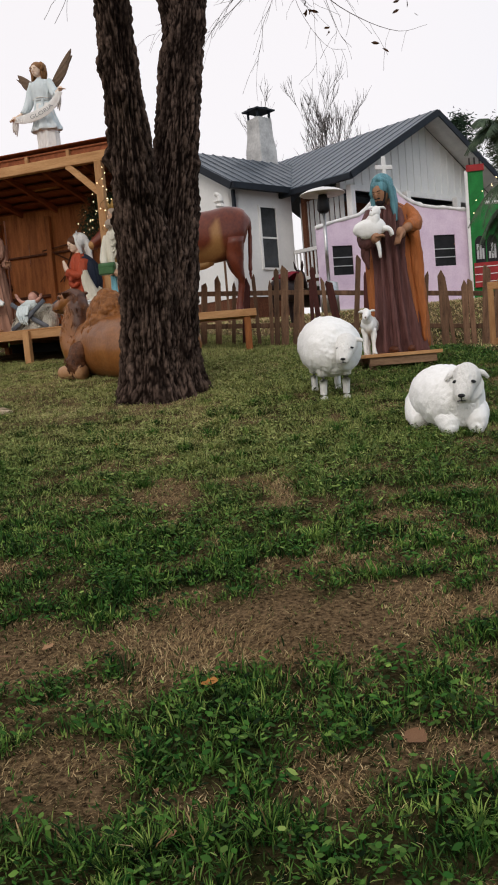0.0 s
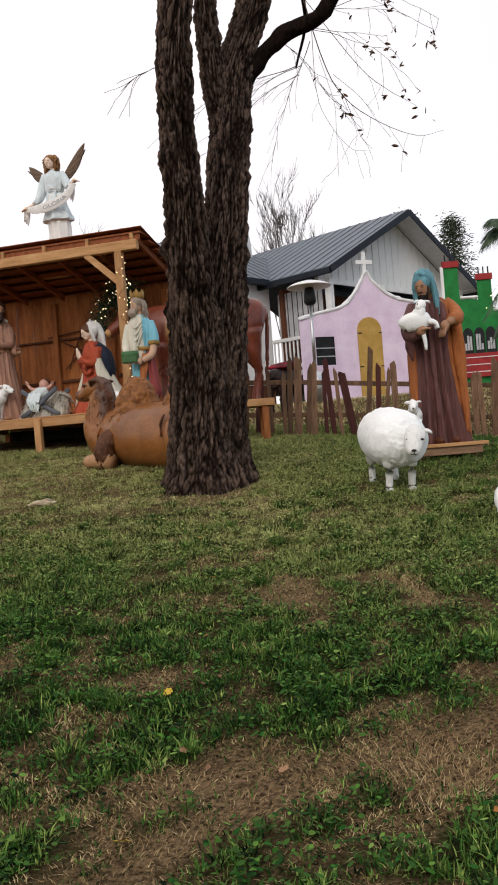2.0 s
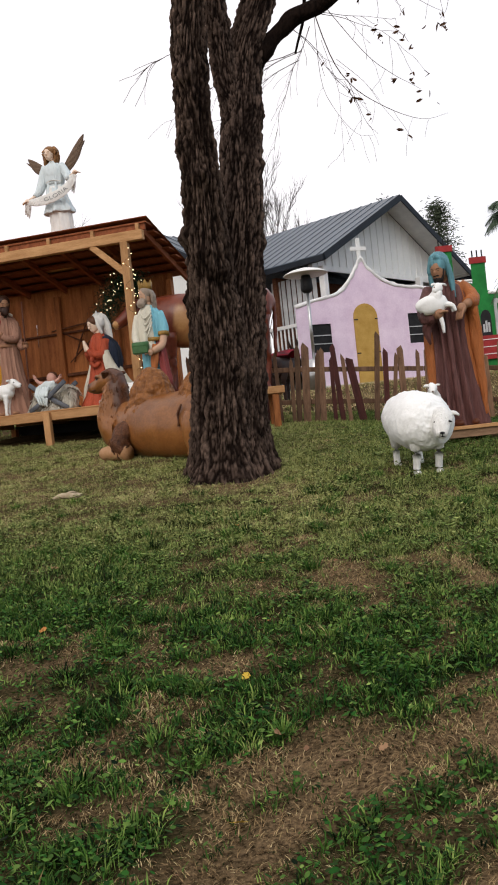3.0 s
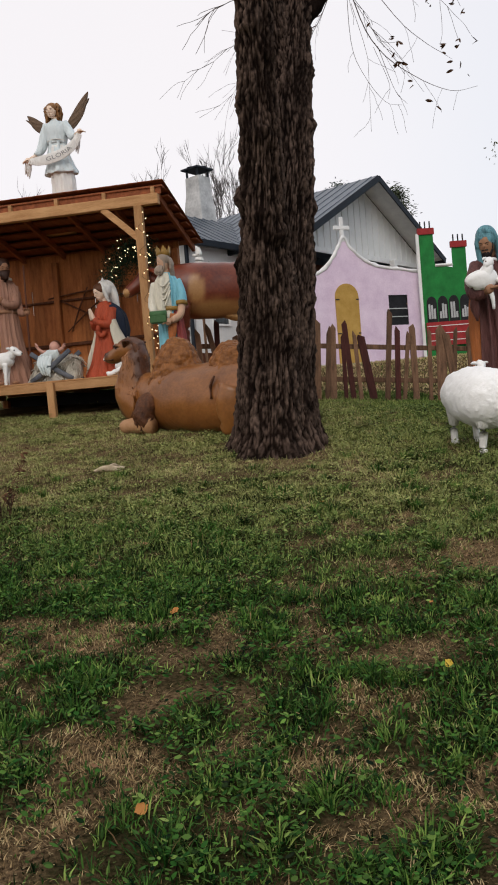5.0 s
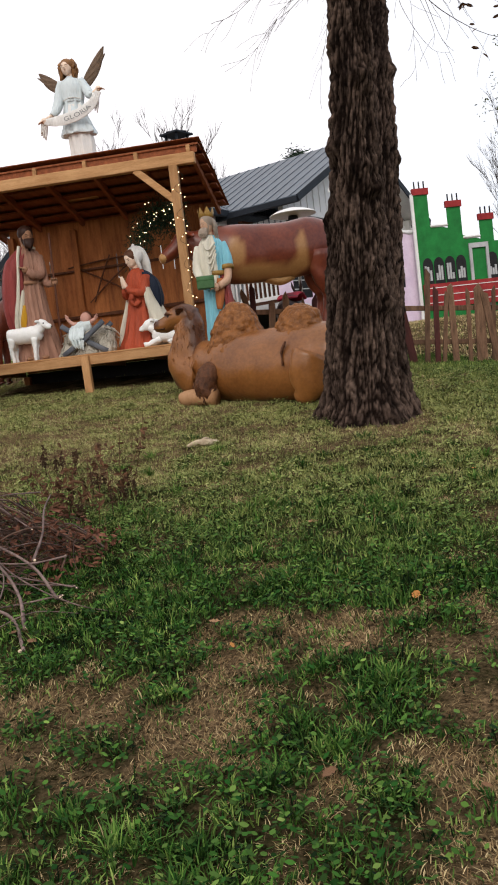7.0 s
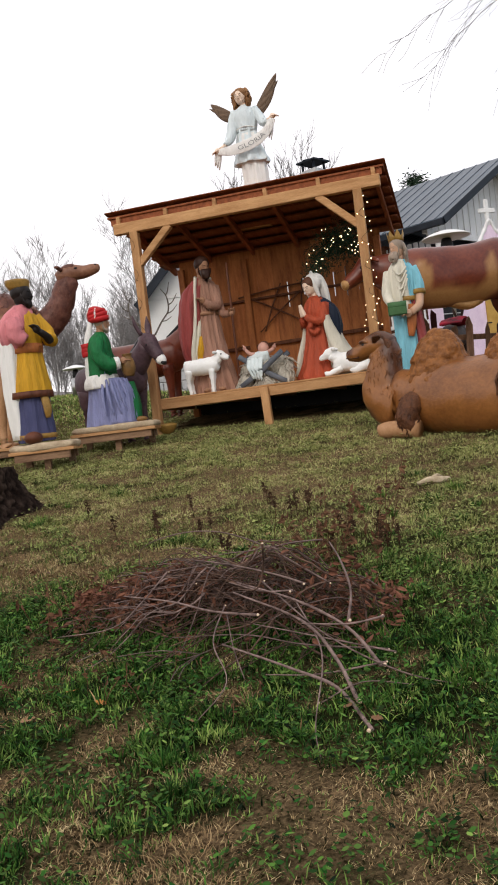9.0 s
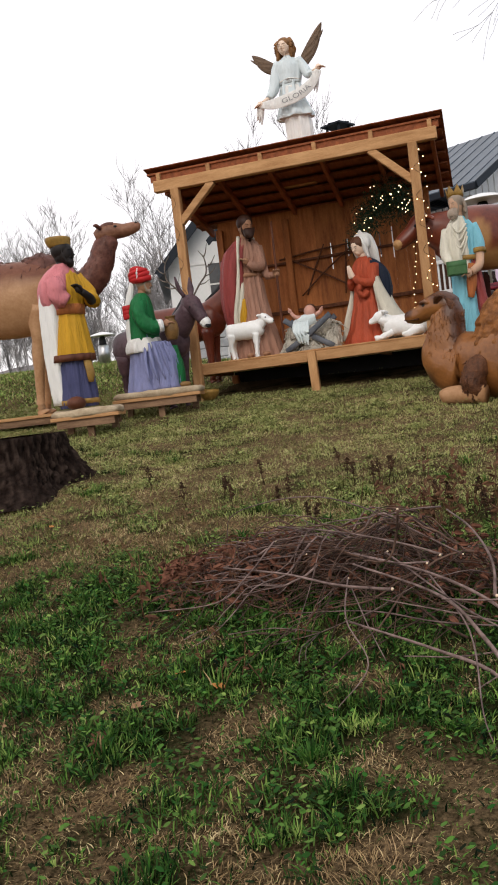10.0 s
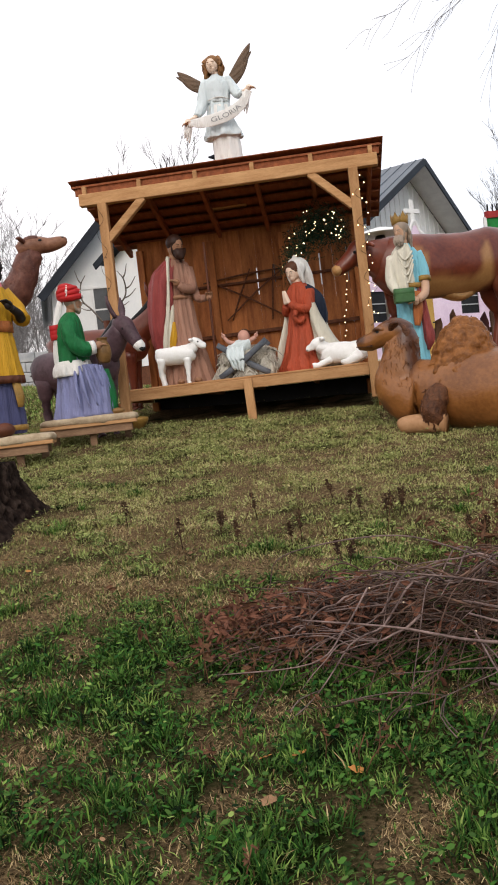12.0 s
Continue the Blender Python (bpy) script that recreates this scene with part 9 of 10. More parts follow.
# ---- lit palm in a pine box by the fence ----
PMX, PMY = 3.62, 11.7
pg = ground_z(PMX, PMY)
palm = thing("palm_tree", pose(PMX, PMY, pg), "artificial palm with string lights in a pine frame", "palm tree")
b = bmesh.new()
bark_stem(b, [(0, 0, 0.0, 0.10), (0.02, 0, 1.0, 0.075), (0.0, 0, 2.0, 0.065), (0.0, 0, 2.75, 0.07)], 40, 0.03)
part("trunk", b, BARK, palm)
rg = random.Random(8)
PALMLEAF = mat("grey_green_palm_leaf", (0.022, 0.042, 0.024), (0.10, 0.145, 0.085), scale=6, rough=0.6, bump=0)
for k in range(40):
    low = k >= 26
    a = k * 2.399
    up0 = rg.uniform(0.6, 1.7) if not low else rg.uniform(0.0, 0.5)
    L = rg.uniform(0.34, 0.60)
    z0 = 2.78 if not low else rg.uniform(1.75, 2.2)
    pts = []
    for i in range(9):
        u = i / 8
        pts.append(Vector((math.cos(a) * L * u, math.sin(a) * L * u, z0 + up0 * u * 0.55 - 0.85 * u * u * (0.7 + 0.05 * rg.random()))))
    b = bmesh.new()
    thin(b, pts, 0.016, 0.004)
    side = Vector((-math.sin(a), math.cos(a), 0))
    for i in range(1, 49):
        u = i / 49
        j = min(int(u * 8), 7)
        q = pts[j].lerp(pts[j + 1], u * 8 - j)
        d = (pts[j + 1] - pts[j]).normalized()
        for s in (-1, 1):
            l_ = 0.27 * math.sin(math.pi * (0.12 + 0.85 * u)) * rg.uniform(0.85, 1.1)
            tip = q + side * s * l_ * 0.62 + d * l_ * 0.6 + Vector((0, 0, -rg.uniform(0.3, 0.7) * l_))
            w = d * 0.009
            b.faces.new((b.verts.new(q - w), b.verts.new(q + w), b.verts.new(tip)))
    part("frond", b, PALMLEAF, palm)
light_string("string_lights", [(PMX + 0.09 * math.cos(k * 1.1), PMY - 0.02 + 0.09 * math.sin(k * 1.1), pg + 0.1 + k * 0.042) for k in range(64)], 0.075, "warm white string lights wound round the palm trunk", 5, 0.01)
for k, a in enumerate((2.6, 3.4, 4.0, 4.6, 5.2, 6.0)):
    light_string("string_lights", [(PMX + math.cos(a) * u * 0.6, PMY + math.sin(a) * u * 0.6, pg + 2.05 + 0.12 * k + 0.25 * u - 0.6 * u * u) for u in (0, 0.3, 0.6, 0.9)], 0.16, "warm white string lights along a palm frond", 6 + k, 0.01)
box_t = thing("pine_box_frame", pose(PMX - 0.05, PMY, pg), "square pine frame box round the palm's foot", "frame")
for sx in (-1, 1):
    for sy in (-1, 1):
        part("upright", one(box, sx * 0.19 - 0.035, sx * 0.19 + 0.035, sy * 0.25 - 0.03, sy * 0.25 + 0.03, -0.05, 0.82, bevel=0.005), WOOD_V, box_t)
for sy in (-1, 1):
    part("top_rail", one(box, -0.225, 0.225, sy * 0.25 - 0.031, sy * 0.25 + 0.031, 0.822, 0.92, bevel=0.005), WOOD, box_t)
    part("bottom_rail", one(box, -0.155, 0.155, sy * 0.25 - 0.02, sy * 0.25 + 0.02, 0.0, 0.16, bevel=0.005), WOOD, box_t)

# ---- branching deer antlers ----
deer = thing("deer_ornament", pose(-4.5, 14.6, ground_z(-4.5, 14.6) - 0.05, 0, 0, -20), "grey-brown branching deer antlers on a stake", "ornament")
b = bmesh.new()
ANTLER = mat("grey_brown_antler", (0.10, 0.085, 0.07), (0.24, 0.21, 0.18), scale=12, rough=0.8)
for s in (-1, 1):
    limb(b, [(0.05 * s, 0, 1.30, 0.014), (0.18 * s, 0, 1.48, 0.012), (0.30 * s, 0, 1.62, 0.011), (0.30 * s, 0, 1.82, 0.009), (0.22 * s, 0, 1.95, 0.005)], 0, 6, 4)
    for (x0, z0, x1, z1) in ((0.18, 1.48, 0.34, 1.50), (0.27, 1.58, 0.45, 1.66), (0.31, 1.70, 0.46, 1.82), (0.29, 1.85, 0.36, 2.0)):
        limb(b, [(x0 * s, 0, z0, 0.010), ((x0 + x1) / 2 * s, 0, z0 + (z1 - z0) * 0.35, 0.008), (x1 * s, 0, z1 + 0.03, 0.004)], 0, 6, 3)
part("antler", b, ANTLER, deer)
b = bmesh.new()
limb(b, [(0, 0, -0.05, 0.02), (0, 0, 0.7, 0.03), (0, 0, 1.31, 0.05)], 0, 8, 2)
part("stake", b, P_BROWN, deer)
# ---- small white figure beside the house ----
b = bmesh.new()
limb(b, [(0, 0, 0, 0.20), (0, 0, 0.35, 0.22), (0.02, 0, 0.62, 0.17), (0.0, 0, 0.85, 0.14), (-0.02, 0, 1.0, 0.10)], 0, 16)
limb(b, [(-0.05, 0, 0.95, 0.12), (-0.16, 0, 1.02, 0.09), (-0.24, 0, 0.98, 0.05)], 0, 12)
limb(b, [(0, 0, 0.7, 0.07), (-0.2, 0, 0.66, 0.06), (-0.27, 0, 0.72, 0.04)], 0, 10)
figx, figy, figz = -0.34, 19.0, 4.62
solid("bear_ornament", b, P_WHITE, pose(figx, figy, figz) @ Matrix.Scale(0.46, 4), "small white plastic bear ornament on a post", "ornament")
bm = bmesh.new()
box(bm, -0.025, 0.025, -0.025, 0.025, ground_z(figx, figy) - 0.1 - figz, 0.0)
solid("thin_post", bm, PICKET, pose(figx, figy, figz), "thin dark wooden post under the bear ornament", "post")

# ---- grass ----
DRY_SPOTS = [(-0.43, 2.88, 0.42), (-0.96, 2.87, 0.26), (-1.53, 3.42, 0.13), (-1.58, 2.91, 0.2), (-0.54, 5.01, 0.17), (-0.07, 4.99, 0.11), (-1.2, 3.83, 0.13), (-0.8, 3.49, 0.1), (0.09, 3.56, 0.11), (-1.21, 2.54, 0.12), (-4.57, 4.81, 0.12), (-4.03, 4.64, 0.18), (-4.96, 4.69, 0.17), (-5.25, 4.88, 0.08), (-4.31, 4.28, 0.13), (-3.86, 4.41, 0.22), (-2.89, 4.41, 0.17), (-3.46, 4.17, 0.16), (-2.91, 4.02, 0.12), (-2.44, 4.57, 0.17), (-2.43, 3.39, 0.22), (-3.05, 3.74, 0.15), (-2.15, 4.1, 0.15), (-0.08, 3.03, 0.36), (0.25, 3.07, 0.29), (0.56, 3.0, 0.22), (-0.62, 2.12, 0.15), (0.39, 2.2, 0.13), (-0.48, 4.74, 0.22), (-0.8, 7.9, 0.55)]
DRY_SPREADS = [(-5.4, 7.3, 0.6), (-4.0, 8.5, 0.7), (-3.0, 9.5, 0.9), (-4.6, 7.4, 0.4), (-5.9, 8.2, 0.5)]
LUSH_SPOTS = [(-1.32, 3.3, 0.27), (-0.49, 3.46, 0.31), (0.37, 4.7, 0.22), (-1.02, 2.5, 0.14), (-1.51, 2.7, 0.17), (-0.25, 2.6, 0.12), (-5.32, 6.13, 0.32), (-5.03, 4.97, 0.19), (-4.4, 4.86, 0.18), (-4.06, 4.99, 0.19), (-4.54, 5.5, 0.24), (-4.44, 4.39, 0.1), (-3.66, 4.58, 0.21), (-3.16, 4.85, 0.23), (-3.31, 3.92, 0.11), (-3.19, 5.59, 0.27), (-2.5, 3.91, 0.16), (-2.12, 3.44, 0.12), (-2.82, 3.65, 0.15), (-3.25, 3.34, 0.23), (-2.08, 4.71, 0.2), (-3.16, 5.21, 0.29), (-0.15, 2.34, 0.29), (0.35, 1.88, 0.18), (-0.63, 2.75, 0.18), (-0.69, 3.69, 0.23), (-0.58, 1.86, 0.15)]
LUSH_SPREADS = [(-1.6, 6.3, 0.9), (0.6, 6.2, 0.9), (0.2, 8.5, 0.8), (-2.7, 6.0, 0.7), (-1.0, 4.4, 0.4), (-1.9, 5.4, 0.6), (0.3, 5.6, 0.6)]
NX, NY, X0, Y0, CELL = 320, 330, -12.0, -5.5, 0.065
dry_grid = np.zeros((NY, NX))
gx_, gy_ = X0 + np.arange(NX) * CELL, Y0 + np.arange(NY) * CELL
for j in range(NY):
    for i in range(NX):
        q = Vector((gx_[i], gy_[j], 0))
        dry_grid[j, i] = 0.40 + 0.22 * noise.noise(q * 1.15) + 0.40 * noise.noise(q * 2.6) + 0.75 * noise.noise(q * 5.5) + 0.55 * noise.noise(q * 10.0)
mx, my = np.meshgrid(gx_, gy_)
for spots, sgn in ((DRY_SPOTS, 0.55), (DRY_SPREADS, 0.30), (LUSH_SPOTS, -0.42), (LUSH_SPREADS, -0.26)):
    for x, y, r in spots:
        dry_grid += sgn * np.exp(-(((mx - x) / r) ** 2 + ((my - y) / (r * 0.8)) ** 2))
dry_grid += 0.16 * np.clip((my - 6.3) / 2.5, 0, 1) * np.clip((-mx - 0.6) / 1.6, 0, 1)
dry_grid += 0.05 * np.clip((-mx - 2.4) / 1.0, 0, 1) * np.clip((5.2 - my) / 0.6, 0, 1)
dry_grid = np.clip((dry_grid - 0.5) * 1.5 + 0.5, 0, 1)
near_path = np.clip(1.25 - 0.53 * np.minimum(mx, 0) - 0.1 - my, 0, 1)
dry_grid = dry_grid * (1 - near_path) + 0.3 * near_path


def dry_at(x, y):
    """How dry the lawn is at points, 0 to 1."""
    u = np.clip((x - X0) / CELL, 0, NX - 1.001)
    v = np.clip((y - Y0) / CELL, 0, NY - 1.001)
    i, j = u.astype(int), v.astype(int)
    fu, fv = u - i, v - j
    g = dry_grid
    d = (g[j, i] * (1 - fu) + g[j, i + 1] * fu) * (1 - fv) + (g[j + 1, i] * (1 - fu) + g[j + 1, i + 1] * fu) * fv
    out = (x < X0) | (x > X0 + NX * CELL) | (y < Y0) | (y > Y0 + NY * CELL)
    return np.where(out, np.where((x > -2) & (y > 12.5), 0.62, 0.30), d)


def ground_many(x, y):
    z = np.interp(y, HY, HZ) + 0.0138 * np.clip(x, -12, 12)

    def ss(a, b, t):
        u = np.clip((t - a) / (b - a), 0, 1)
        return u * u * (3 - 2 * u)
    z = z - 0.10 * np.clip(x + 0.7, 0, 7) * ss(9.0, 12.8, y) * (1 - ss(13.5, 22, y))
    return z + 0.42 * ss(2, 7, -x) * ss(13, 21, y)


me = ground.data
att = me.attributes.new("dry", "FLOAT", "POINT")
co = np.zeros(len(me.vertices) * 3)
me.vertices.foreach_get("co", co)
att.data.foreach_set("value", dry_at(co[0::3], co[1::3]))


def blade_material():
    """Blades of green to straw, by dryness and a tone for each blade."""
    m = bpy.data.materials.new("grass_blades")
    m.use_nodes = True
    n, l = m.node_tree.nodes, m.node_tree.links
    b = n["Principled BSDF"]

    def attr(name):
        a = n.new("ShaderNodeAttribute")
        a.attribute_name = name
        return a.outputs["Fac"]

    def ramp(src, cols):
        r = n.new("ShaderNodeValToRGB")
        e = r.color_ramp.elements
        while len(e) < len(cols):
            e.new(0.5)
        for k, c in enumerate(cols):
            e[k].position, e[k].color = k / (len(cols) - 1), (*c, 1)
        l.new(src, r.inputs[0])
        return r.outputs[0]

    tone = attr("tone")
    green = ramp(tone, [(0.002, 0.010, 0.003), (0.016, 0.078, 0.012), (0.066, 0.172, 0.025), (0.235, 0.345, 0.075)])
    straw = ramp(tone, [(0.035, 0.019, 0.010), (0.19, 0.115, 0.056), (0.40, 0.27, 0.14), (0.62, 0.48, 0.27)])
    mx_ = n.new("ShaderNodeMix")
    mx_.data_type = "RGBA"
    l.new(attr("dry"), mx_.inputs[0])
    l.new(green, mx_.inputs[6])
    l.new(straw, mx_.inputs[7])
    l.new(mx_.outputs[2], b.inputs["Base Color"])
    b.inputs["Roughness"].default_value = 0.6
    b.inputs["Specular IOR Level"].default_value = 0.05
    return m


BLADE = blade_material()


def blades(name, x, y, h, w, lean, az, dry, tone, segments, label):
    """Many blades as one mesh: roots, heights, widths, lean and heading, all arrays."""
    n = len(x)
    z = ground_many(x, y) - 0.004
    cx, cy = np.cos(az), np.sin(az)
    sx, sy = -cy, cx
    tw = np.random.uniform(-0.9, 0.9, n)
    sx, sy = sx * np.cos(tw) + cx * np.sin(tw), sy * np.cos(tw) + cy * np.sin(tw)

    def at(u, half):
        out = h * lean * u ** 1.7
        up = h * np.sqrt(np.clip(1 - lean ** 2 * 0.75, 0.05, 1)) * (u - 0.25 * lean * u * u)
        px, py, pz = x + cx * out, y + cy * out, z + up
        return [np.stack([px + s * sx * half * w, py + s * sy * half * w, pz], -1) for s in (-1, 1)]

    if segments == 2:
        a, b = at(0.0, 0.4), at(0.55, 0.5)
        tip = at(1.0, 0.0)[0]
        v = np.stack([a[0], a[1], b[1], b[0], tip], 1).reshape(-1, 3)
        base = np.arange(n)[:, None] * 5
        loops = np.concatenate([base + np.array([0, 1, 2, 3]), base + np.array([3, 2, 4])], 1).ravel()
        sizes = np.tile([4, 3], n)
        per = 5
    else:
        a = at(0.0, 0.5)
        tip = at(1.0, 0.0)[0]
        v = np.stack([a[0], a[1], tip], 1).reshape(-1, 3)
        loops = np.arange(n * 3)
        sizes = np.full(n, 3)
        per = 3
    m = bpy.data.meshes.new(name)
    m.vertices.add(len(v))
    m.vertices.foreach_set("co", v.ravel())
    m.loops.add(len(loops))
    m.loops.foreach_set("vertex_index", loops.astype(np.int32))
    m.polygons.add(len(sizes))
    m.polygons.foreach_set("loop_start", np.r_[0, np.cumsum(sizes)[:-1]].astype(np.int32))
    m.polygons.foreach_set("loop_total", sizes.astype(np.int32))
    for key, val in (("dry", dry), ("tone", tone)):
        q = m.attributes.new(key, "FLOAT", "POINT")
        q.data.foreach_set("value", np.repeat(val, per).astype(np.float32))
    m.materials.append(BLADE)
    m.update(calc_edges=True)
    return tagged(new(name, m), label, "grass", kind="stuff")


R = np.random.RandomState(3)


def edge_y(x):
    return 1.25 - 0.53 * np.minimum(x, 0)


def scatter(n, d0, d1, x0=-7.4, x1=2.6):
    x = R.uniform(x0, x1, n)
    y = edge_y(x) + R.uniform(d0, d1, n)
    return x, y


def clear(x, y):
    """Away from trunks, stands and stump."""
    k = np.hypot(x + 0.84, y - 8.42) > 0.40
    k &= np.hypot(x + 6.2, y - 9.25) > 0.6
    s = (x + 3.15) * 0.9455 - (y - 12.5) * 0.3256
    t = (x + 3.15) * 0.3256 + (y - 12.5) * 0.9455
    k &= ~((np.abs(s) < 1.4) & (t > 0.25) & (t < 1.7))
    return k


def worn(x, y):
    """The trodden, leaf-littered lawn in front of the stable, 0 to 1."""
    return np.clip((y - edge_y(x) - 2.4) / 2.4, 0, 1) * np.clip((-x + 2.6) / 3.0, 0, 1)


def grow(name, clumps, per, d0, d1, segments, width, hs, spread, label):
    """Clumps of blades; each clump is green or straw and has a tone and a sweep of its own."""
    cx, cy = scatter(clumps, d0, d1)
    k = clear(cx, cy) & (cy < 14.8)
    cx, cy = cx[k], cy[k]
    m = len(cx)
    d = dry_at(cx, cy)
    old = worn(cx, cy)
    bare = (d > 0.93) & (R.rand(m) < 0.55)
    cx, cy, d, old = cx[~bare], cy[~bare], d[~bare], old[~bare]
    m = len(cx)
    straw_c = R.rand(m) < np.clip((d - 0.5) * 2.4 + 0.5, 0.04, 0.97)
    count = np.maximum(3, (per * R.uniform(0.4, 1.6, m) * np.where(straw_c, 1.45, 1.25 - 0.5 * d)).astype(int))
    tone_c = R.normal(0.42, 0.27, m) + 0.48 * old
    size_c = R.uniform(0.6, 1.35, m) * np.where(straw_c, 1.0, 1.5 - 0.9 * np.clip(d, 0, 0.9))
    az_c = R.uniform(0, 2 * np.pi, m)

    def rep(v):
        return np.repeat(v, count)
    x, y, straw, old = rep(cx), rep(cy), rep(straw_c), rep(old)
    n = len(x)
    rad = np.abs(R.normal(0, 1, n)) * spread * np.where(straw, 1.3, 1.0)
    a = R.uniform(0, 2 * np.pi, n)
    x, y = x + rad * np.cos(a), y + rad * np.sin(a)
    odd = R.rand(n) < 0.10 + 0.15 * old
    straw = straw ^ odd
    h = np.where(straw, R.uniform(0.014, 0.050, n), R.uniform(0.022, 0.062, n) * rep(size_c)) * hs * (1 - 0.25 * old)
    lean = np.where(straw, R.uniform(0.65, 1.12, n), R.uniform(0.2, 1.0, n))
    w = width * R.uniform(0.55, 1.3, n) * np.where(straw, 0.55 + 0.25 * old, 1.0)
    az = np.where(straw, rep(az_c) + R.normal(0, 0.9, n), a + R.normal(0, 0.6, n))
    dry = np.where(straw, R.uniform(0.8, 1.0, n) - 0.22 * old, R.uniform(0.0, 0.14, n) + 0.32 * old)
    tone = np.clip(rep(tone_c) + R.normal(0, 0.15, n) + np.where(straw, 0.12 + 0.15 * old, 0.0), 0, 1)
    k = clear(x, y)
    blades(name, x[k], y[k], h[k], w[k], lean[k], az[k], dry[k], tone[k], segments, label)


GRASS_WORDS = "short patchy grass, green clumps and matted straw"
grow("grass_blades", 25000, 12, 0.0, 3.0, 2, 0.0050, 0.68, 0.026, GRASS_WORDS)
grow("grass_blades", 26000, 9, 3.0, 6.4, 1, 0.0070, 0.88, 0.032, GRASS_WORDS)
grow("grass_blades", 44000, 9, 6.4, 13.2, 1, 0.0100, 0.9, 0.042, GRASS_WORDS)

fx, fy = R.uniform(-15, 9, 95000), R.uniform(7.0, 27, 95000)
k = clear(fx, fy) & ((fy > np.minimum(edge_y(fx) + 13.0, 14.6)) | (fx < -7.3) | (fx > 2.5))
fx, fy = fx[k], fy[k]
n = len(fx)
fd = np.where((fx > -2) & (R.rand(n) < 0.85), R.uniform(0.7, 1, n), np.where(R.rand(n) < 0.25, 0.8, R.uniform(0.0, 0.2, n)))
blades("grass_blades", fx, fy, R.uniform(0.04, 0.09, n), R.uniform(0.012, 0.026, n), R.uniform(0.4, 1.05, n), R.uniform(0, 6.28, n), fd, np.clip(R.normal(0.85, 0.15, n), 0, 1), 1, "distant short green and straw-coloured grass")

# short grass round the path
px_, py_ = R.uniform(-14, 9, 220000), R.uniform(-7, 12, 220000)
k = clear(px_, py_) & ((py_ < edge_y(px_)) | (((px_ < -7.4) | (px_ > 2.6)) & (py_ < 7.5)))
px_, py_ = px_[k], py_[k]
n = len(px_)
blades("grass_blades", px_, py_, R.uniform(0.025, 0.06, n), R.uniform(0.014, 0.028, n), R.uniform(0.5, 1.05, n), R.uniform(0, 6.28, n), np.where(R.rand(n) < 0.35, 0.85, R.uniform(0.0, 0.2, n)), np.clip(R.normal(0.55, 0.2, n), 0, 1), 1, "short patchy grass along the path")

# thick green lawn beyond the stands
lx, ly = R.uniform(-16, -4.6, 120000), R.uniform(13.0, 27, 120000)
n = len(lx)
blades("grass_blades", lx, ly, R.uniform(0.025, 0.05, n), R.uniform(0.012, 0.024, n), R.uniform(0.6, 1.05, n), R.uniform(0, 6.28, n), np.where(R.rand(n) < 0.2, 0.7, R.uniform(0.05, 0.3, n)), np.clip(R.normal(0.85, 0.12, n), 0, 1), 1, "distant short bright green grass")

# matted straw on the dry patches
sx_, sy_ = scatter(330000, 0.0, 4.6)
sd_ = dry_at(sx_, sy_)
k = clear(sx_, sy_) & (sd_ > 0.55 + R.uniform(0, 0.35, len(sd_)))
sx_, sy_ = sx_[k], sy_[k]
n = len(sx_)
sweep = np.array([noise.noise(Vector((p * 2.2, q * 2.2, 4.0))) for p, q in zip(sx_, sy_)]) * 5.0
blades("matted_straw", sx_, sy_, R.uniform(0.016, 0.050, n), R.uniform(0.0011, 0.0030, n), R.uniform(0.72, 1.12, n), sweep + R.normal(0, 0.8, n), R.uniform(0.86, 1.0, n), np.clip(R.normal(0.46, 0.18, n), 0, 1), 2, "matted dry straw on the bare patches")

# taller green tufts
nt = 660
tx, ty = scatter(nt * 5, 0.1, 6.5)
td = dry_at(tx, ty)
sel = np.argsort(td + R.uniform(0, 0.35, len(td)))[:nt]
tx, ty = tx[sel], ty[sel]
per = R.randint(20, 90, nt)
x = np.repeat(tx, per)
y = np.repeat(ty, per)
n = len(x)
rad = np.abs(R.normal(0, 1, n)) * np.repeat(R.uniform(0.018, 0.055, nt), per)
a = R.uniform(0, 2 * np.pi, n)
x, y = x + rad * np.cos(a), y + rad * np.sin(a)
blades("grass_tufts", x, y, R.uniform(0.04, 0.095, n) * np.repeat(R.uniform(0.55, 1.15, nt), per), 0.0048 * R.uniform(0.6, 1.3, n), R.uniform(0.35, 1.0, n), a + R.normal(0, 0.45, n), np.where(R.rand(n) < 0.05, 0.9, R.uniform(0, 0.12, n)), np.clip(np.repeat(R.normal(0.40, 0.17, nt), per) + R.normal(0, 0.15, n), 0, 1), 2, "taller dark green grass tufts")

# low broad-leaved weeds
nc = 6600
wx, wy = scatter(nc, 0.0, 9.5)
per = R.randint(8, 46, nc)
x, y = np.repeat(wx, per), np.repeat(wy, per)
n = len(x)
rad = np.sqrt(R.rand(n)) * np.repeat(R.uniform(0.06, 0.24, nc), per)
a = R.uniform(0, 2 * np.pi, n)
x, y = x + rad * np.cos(a), y + rad * np.sin(a)
d = dry_at(x, y)
k = (d < 0.60 + R.uniform(0, 0.15, n) - 0.22 * worn(x, y)) & clear(x, y)
x, y = x[k], y[k]
n = len(x)
z = ground_many(x, y) + R.uniform(0.012, 0.06, n)
s = R.uniform(0.0042, 0.0100, n)
a = R.uniform(0, 2 * np.pi, n)
tilt = R.uniform(-0.7, 0.7, (n, 2))
ring = []
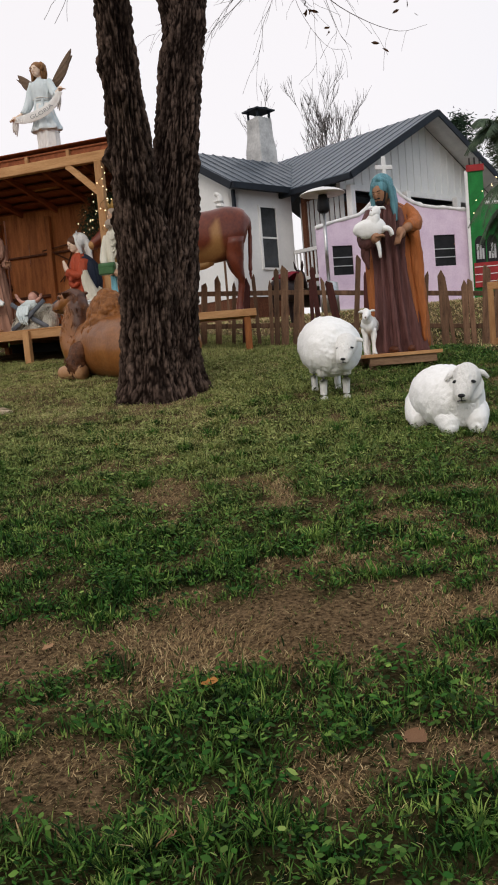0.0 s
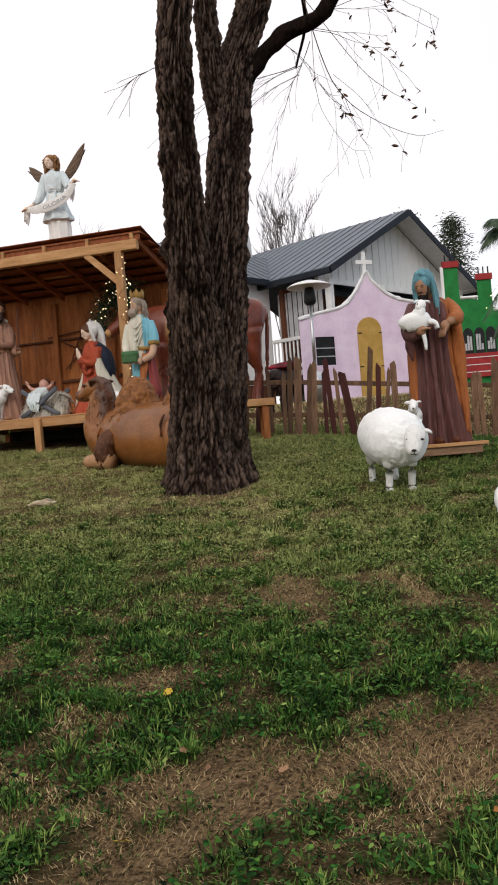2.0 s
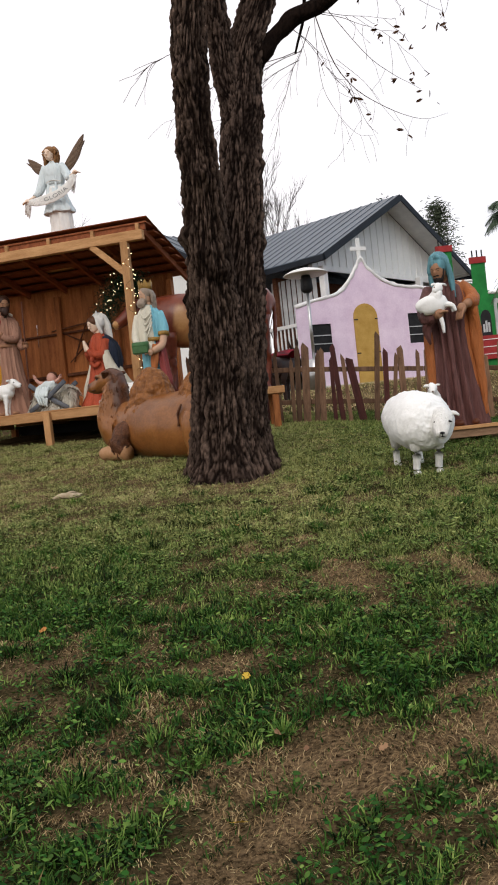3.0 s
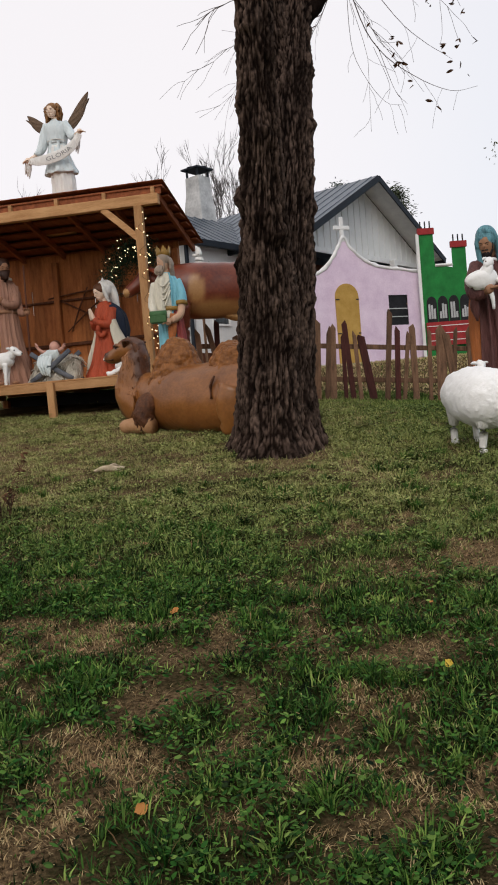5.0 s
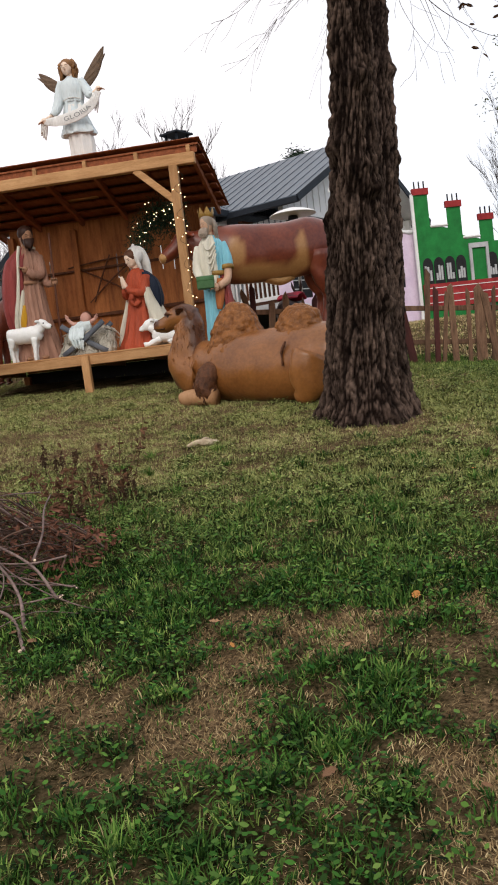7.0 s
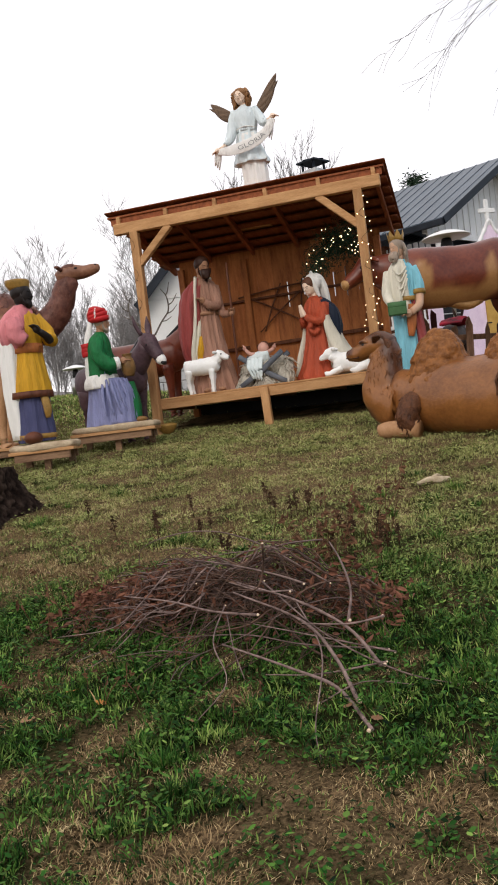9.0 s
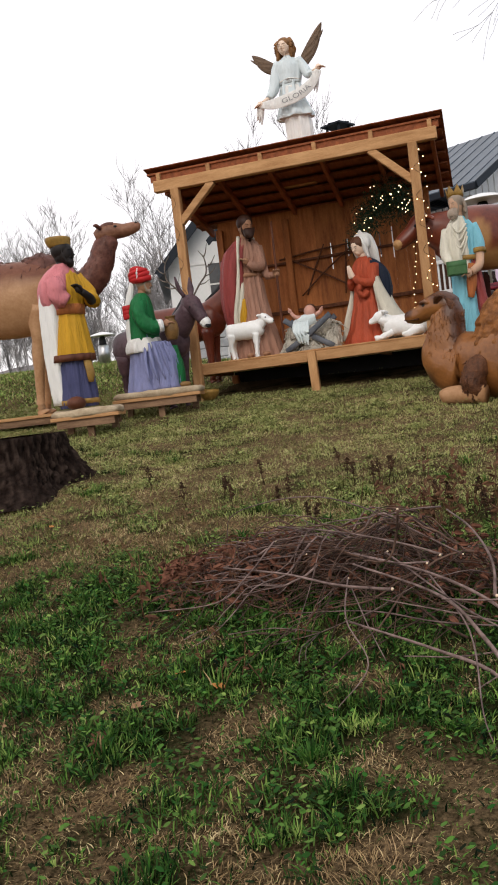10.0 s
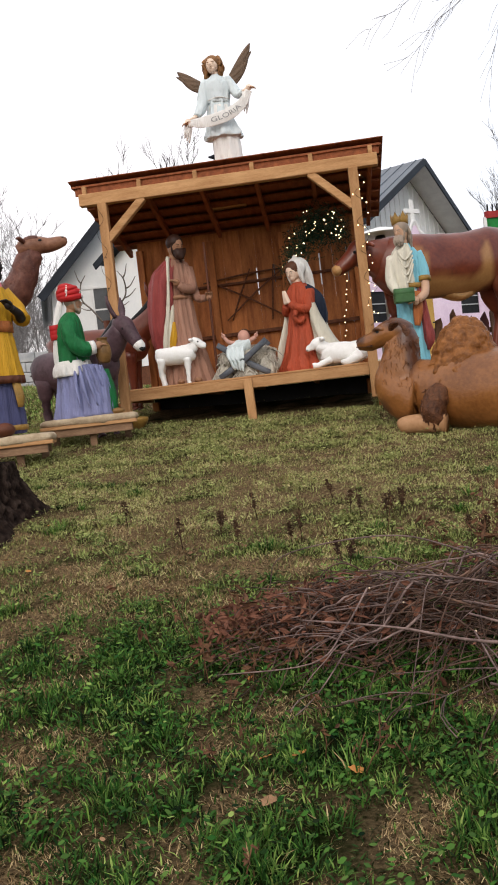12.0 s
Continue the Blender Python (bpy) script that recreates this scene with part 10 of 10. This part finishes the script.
for q in range(6):
    b = a + q * np.pi / 3
    px, py = s * np.cos(b) * (1.55 if q in (0, 3) else 1.0), s * np.sin(b) * 0.8
    ring.append(np.stack([x + px, y + py, z + px * tilt[:, 0] + py * tilt[:, 1]], -1))
v = np.stack(ring, 1).reshape(-1, 3)
m = bpy.data.meshes.new("clover")
m.vertices.add(len(v))
m.vertices.foreach_set("co", v.ravel())
m.loops.add(n * 6)
m.loops.foreach_set("vertex_index", np.arange(n * 6, dtype=np.int32))
m.polygons.add(n)
m.polygons.foreach_set("loop_start", (np.arange(n) * 6).astype(np.int32))
m.polygons.foreach_set("loop_total", np.full(n, 6, np.int32))
fade = worn(x, y)
for key, val in (("dry", R.uniform(0, 0.15, n) + 0.26 * fade), ("tone", np.clip(R.normal(0.36, 0.20, n) + 0.32 * fade, 0, 0.92))):
    q = m.attributes.new(key, "FLOAT", "POINT")
    q.data.foreach_set("value", np.repeat(val, 6).astype(np.float32))
m.materials.append(BLADE)
m.update(calc_edges=True)
tagged(new("clover", m), "low green clover and broad-leaved weeds", "weeds", kind="stuff")

# fallen leaves
LEAF_MATS = [mat("fallen_tan_leaf", (0.22, 0.11, 0.055), (0.40, 0.24, 0.13), scale=25, rough=0.85), mat("fallen_brown_leaf", (0.12, 0.062, 0.032), (0.24, 0.13, 0.07), scale=25, rough=0.85),
             mat("fallen_orange_leaf", (0.34, 0.12, 0.03), (0.52, 0.25, 0.07), scale=25, rough=0.8), mat("fallen_yellow_leaf", (0.48, 0.30, 0.03), (0.66, 0.46, 0.07), scale=25, rough=0.8)]
leaf_meshes = []
rl = random.Random(31)
for k in range(8):
    bm = bmesh.new()
    nl = 10
    sp = [bm.verts.new((0, -1 + 2 * i / nl, 0.30 * (i / nl - 0.5) ** 2 * rl.uniform(0.6, 1.6) + 0.06 * rl.random())) for i in range(nl + 1)]
    for sd in (-1, 1):
        ed = []
        for i in range(nl + 1):
            u = i / nl
            ww = (math.sin(math.pi * u) ** 0.75) * (0.52 + 0.13 * math.sin(i * 2.4 + k)) + 0.015
            ed.append(bm.verts.new((sd * ww, -1 + 2 * u, sp[i].co.z + rl.uniform(0.05, 0.34) * ww)))
        for i in range(nl):
            bm.faces.new((sp[i], sp[i + 1], ed[i + 1], ed[i])).smooth = True
    leaf_meshes.append(mesh_of("fallen_leaf", bm, LEAF_MATS[k % 4]))
LEAF_WORDS = ["dry tan fallen leaf lying in the grass", "dark brown fallen leaf lying in the grass", "orange-brown fallen leaf lying in the grass", "bright yellow fallen leaf lying in the grass"]


def drop_leaf(x, y, size, k):
    ob = new("fallen_leaf", leaf_meshes[k])
    ob.matrix_basis = pose(x, y, ground_z(x, y) + 0.02, rl.uniform(-20, 25), rl.uniform(-25, 25), rl.uniform(0, 360)) @ Matrix.Scale(size, 4)
    tagged(ob, LEAF_WORDS[k % 4], "leaf", "fallen leaves")


for x, y, size, k in [(-1.28, 2.66, 0.035, 3), (-1.17, 3.66, 0.03, 7), (-0.2, 2.6, 0.03, 2), (-1.1, 3.15, 0.04, 0), (-2.3, 3.05, 0.035, 2), (-1.75, 4.0, 0.035, 2), (-2.1, 4.55, 0.03, 2), (-4.75, 5.4, 0.035, 2), (-4.85, 5.42, 0.03, 6), (-4.9, 5.2, 0.035, 0), (0.7, 4.3, 0.045, 4), (0.36, 2.2, 0.05, 1), (-4.62, 5.25, 0.03, 2)]:
    drop_leaf(x, y, size, k)
for k in range(120):
    x = rl.uniform(-6.3, 1.6)
    y = float(edge_y(x)) + rl.uniform(0.1, 5.0)
    drop_leaf(x, y, rl.uniform(0.012, 0.028), rl.choice((0, 0, 1, 1, 1, 4, 5, 2)))
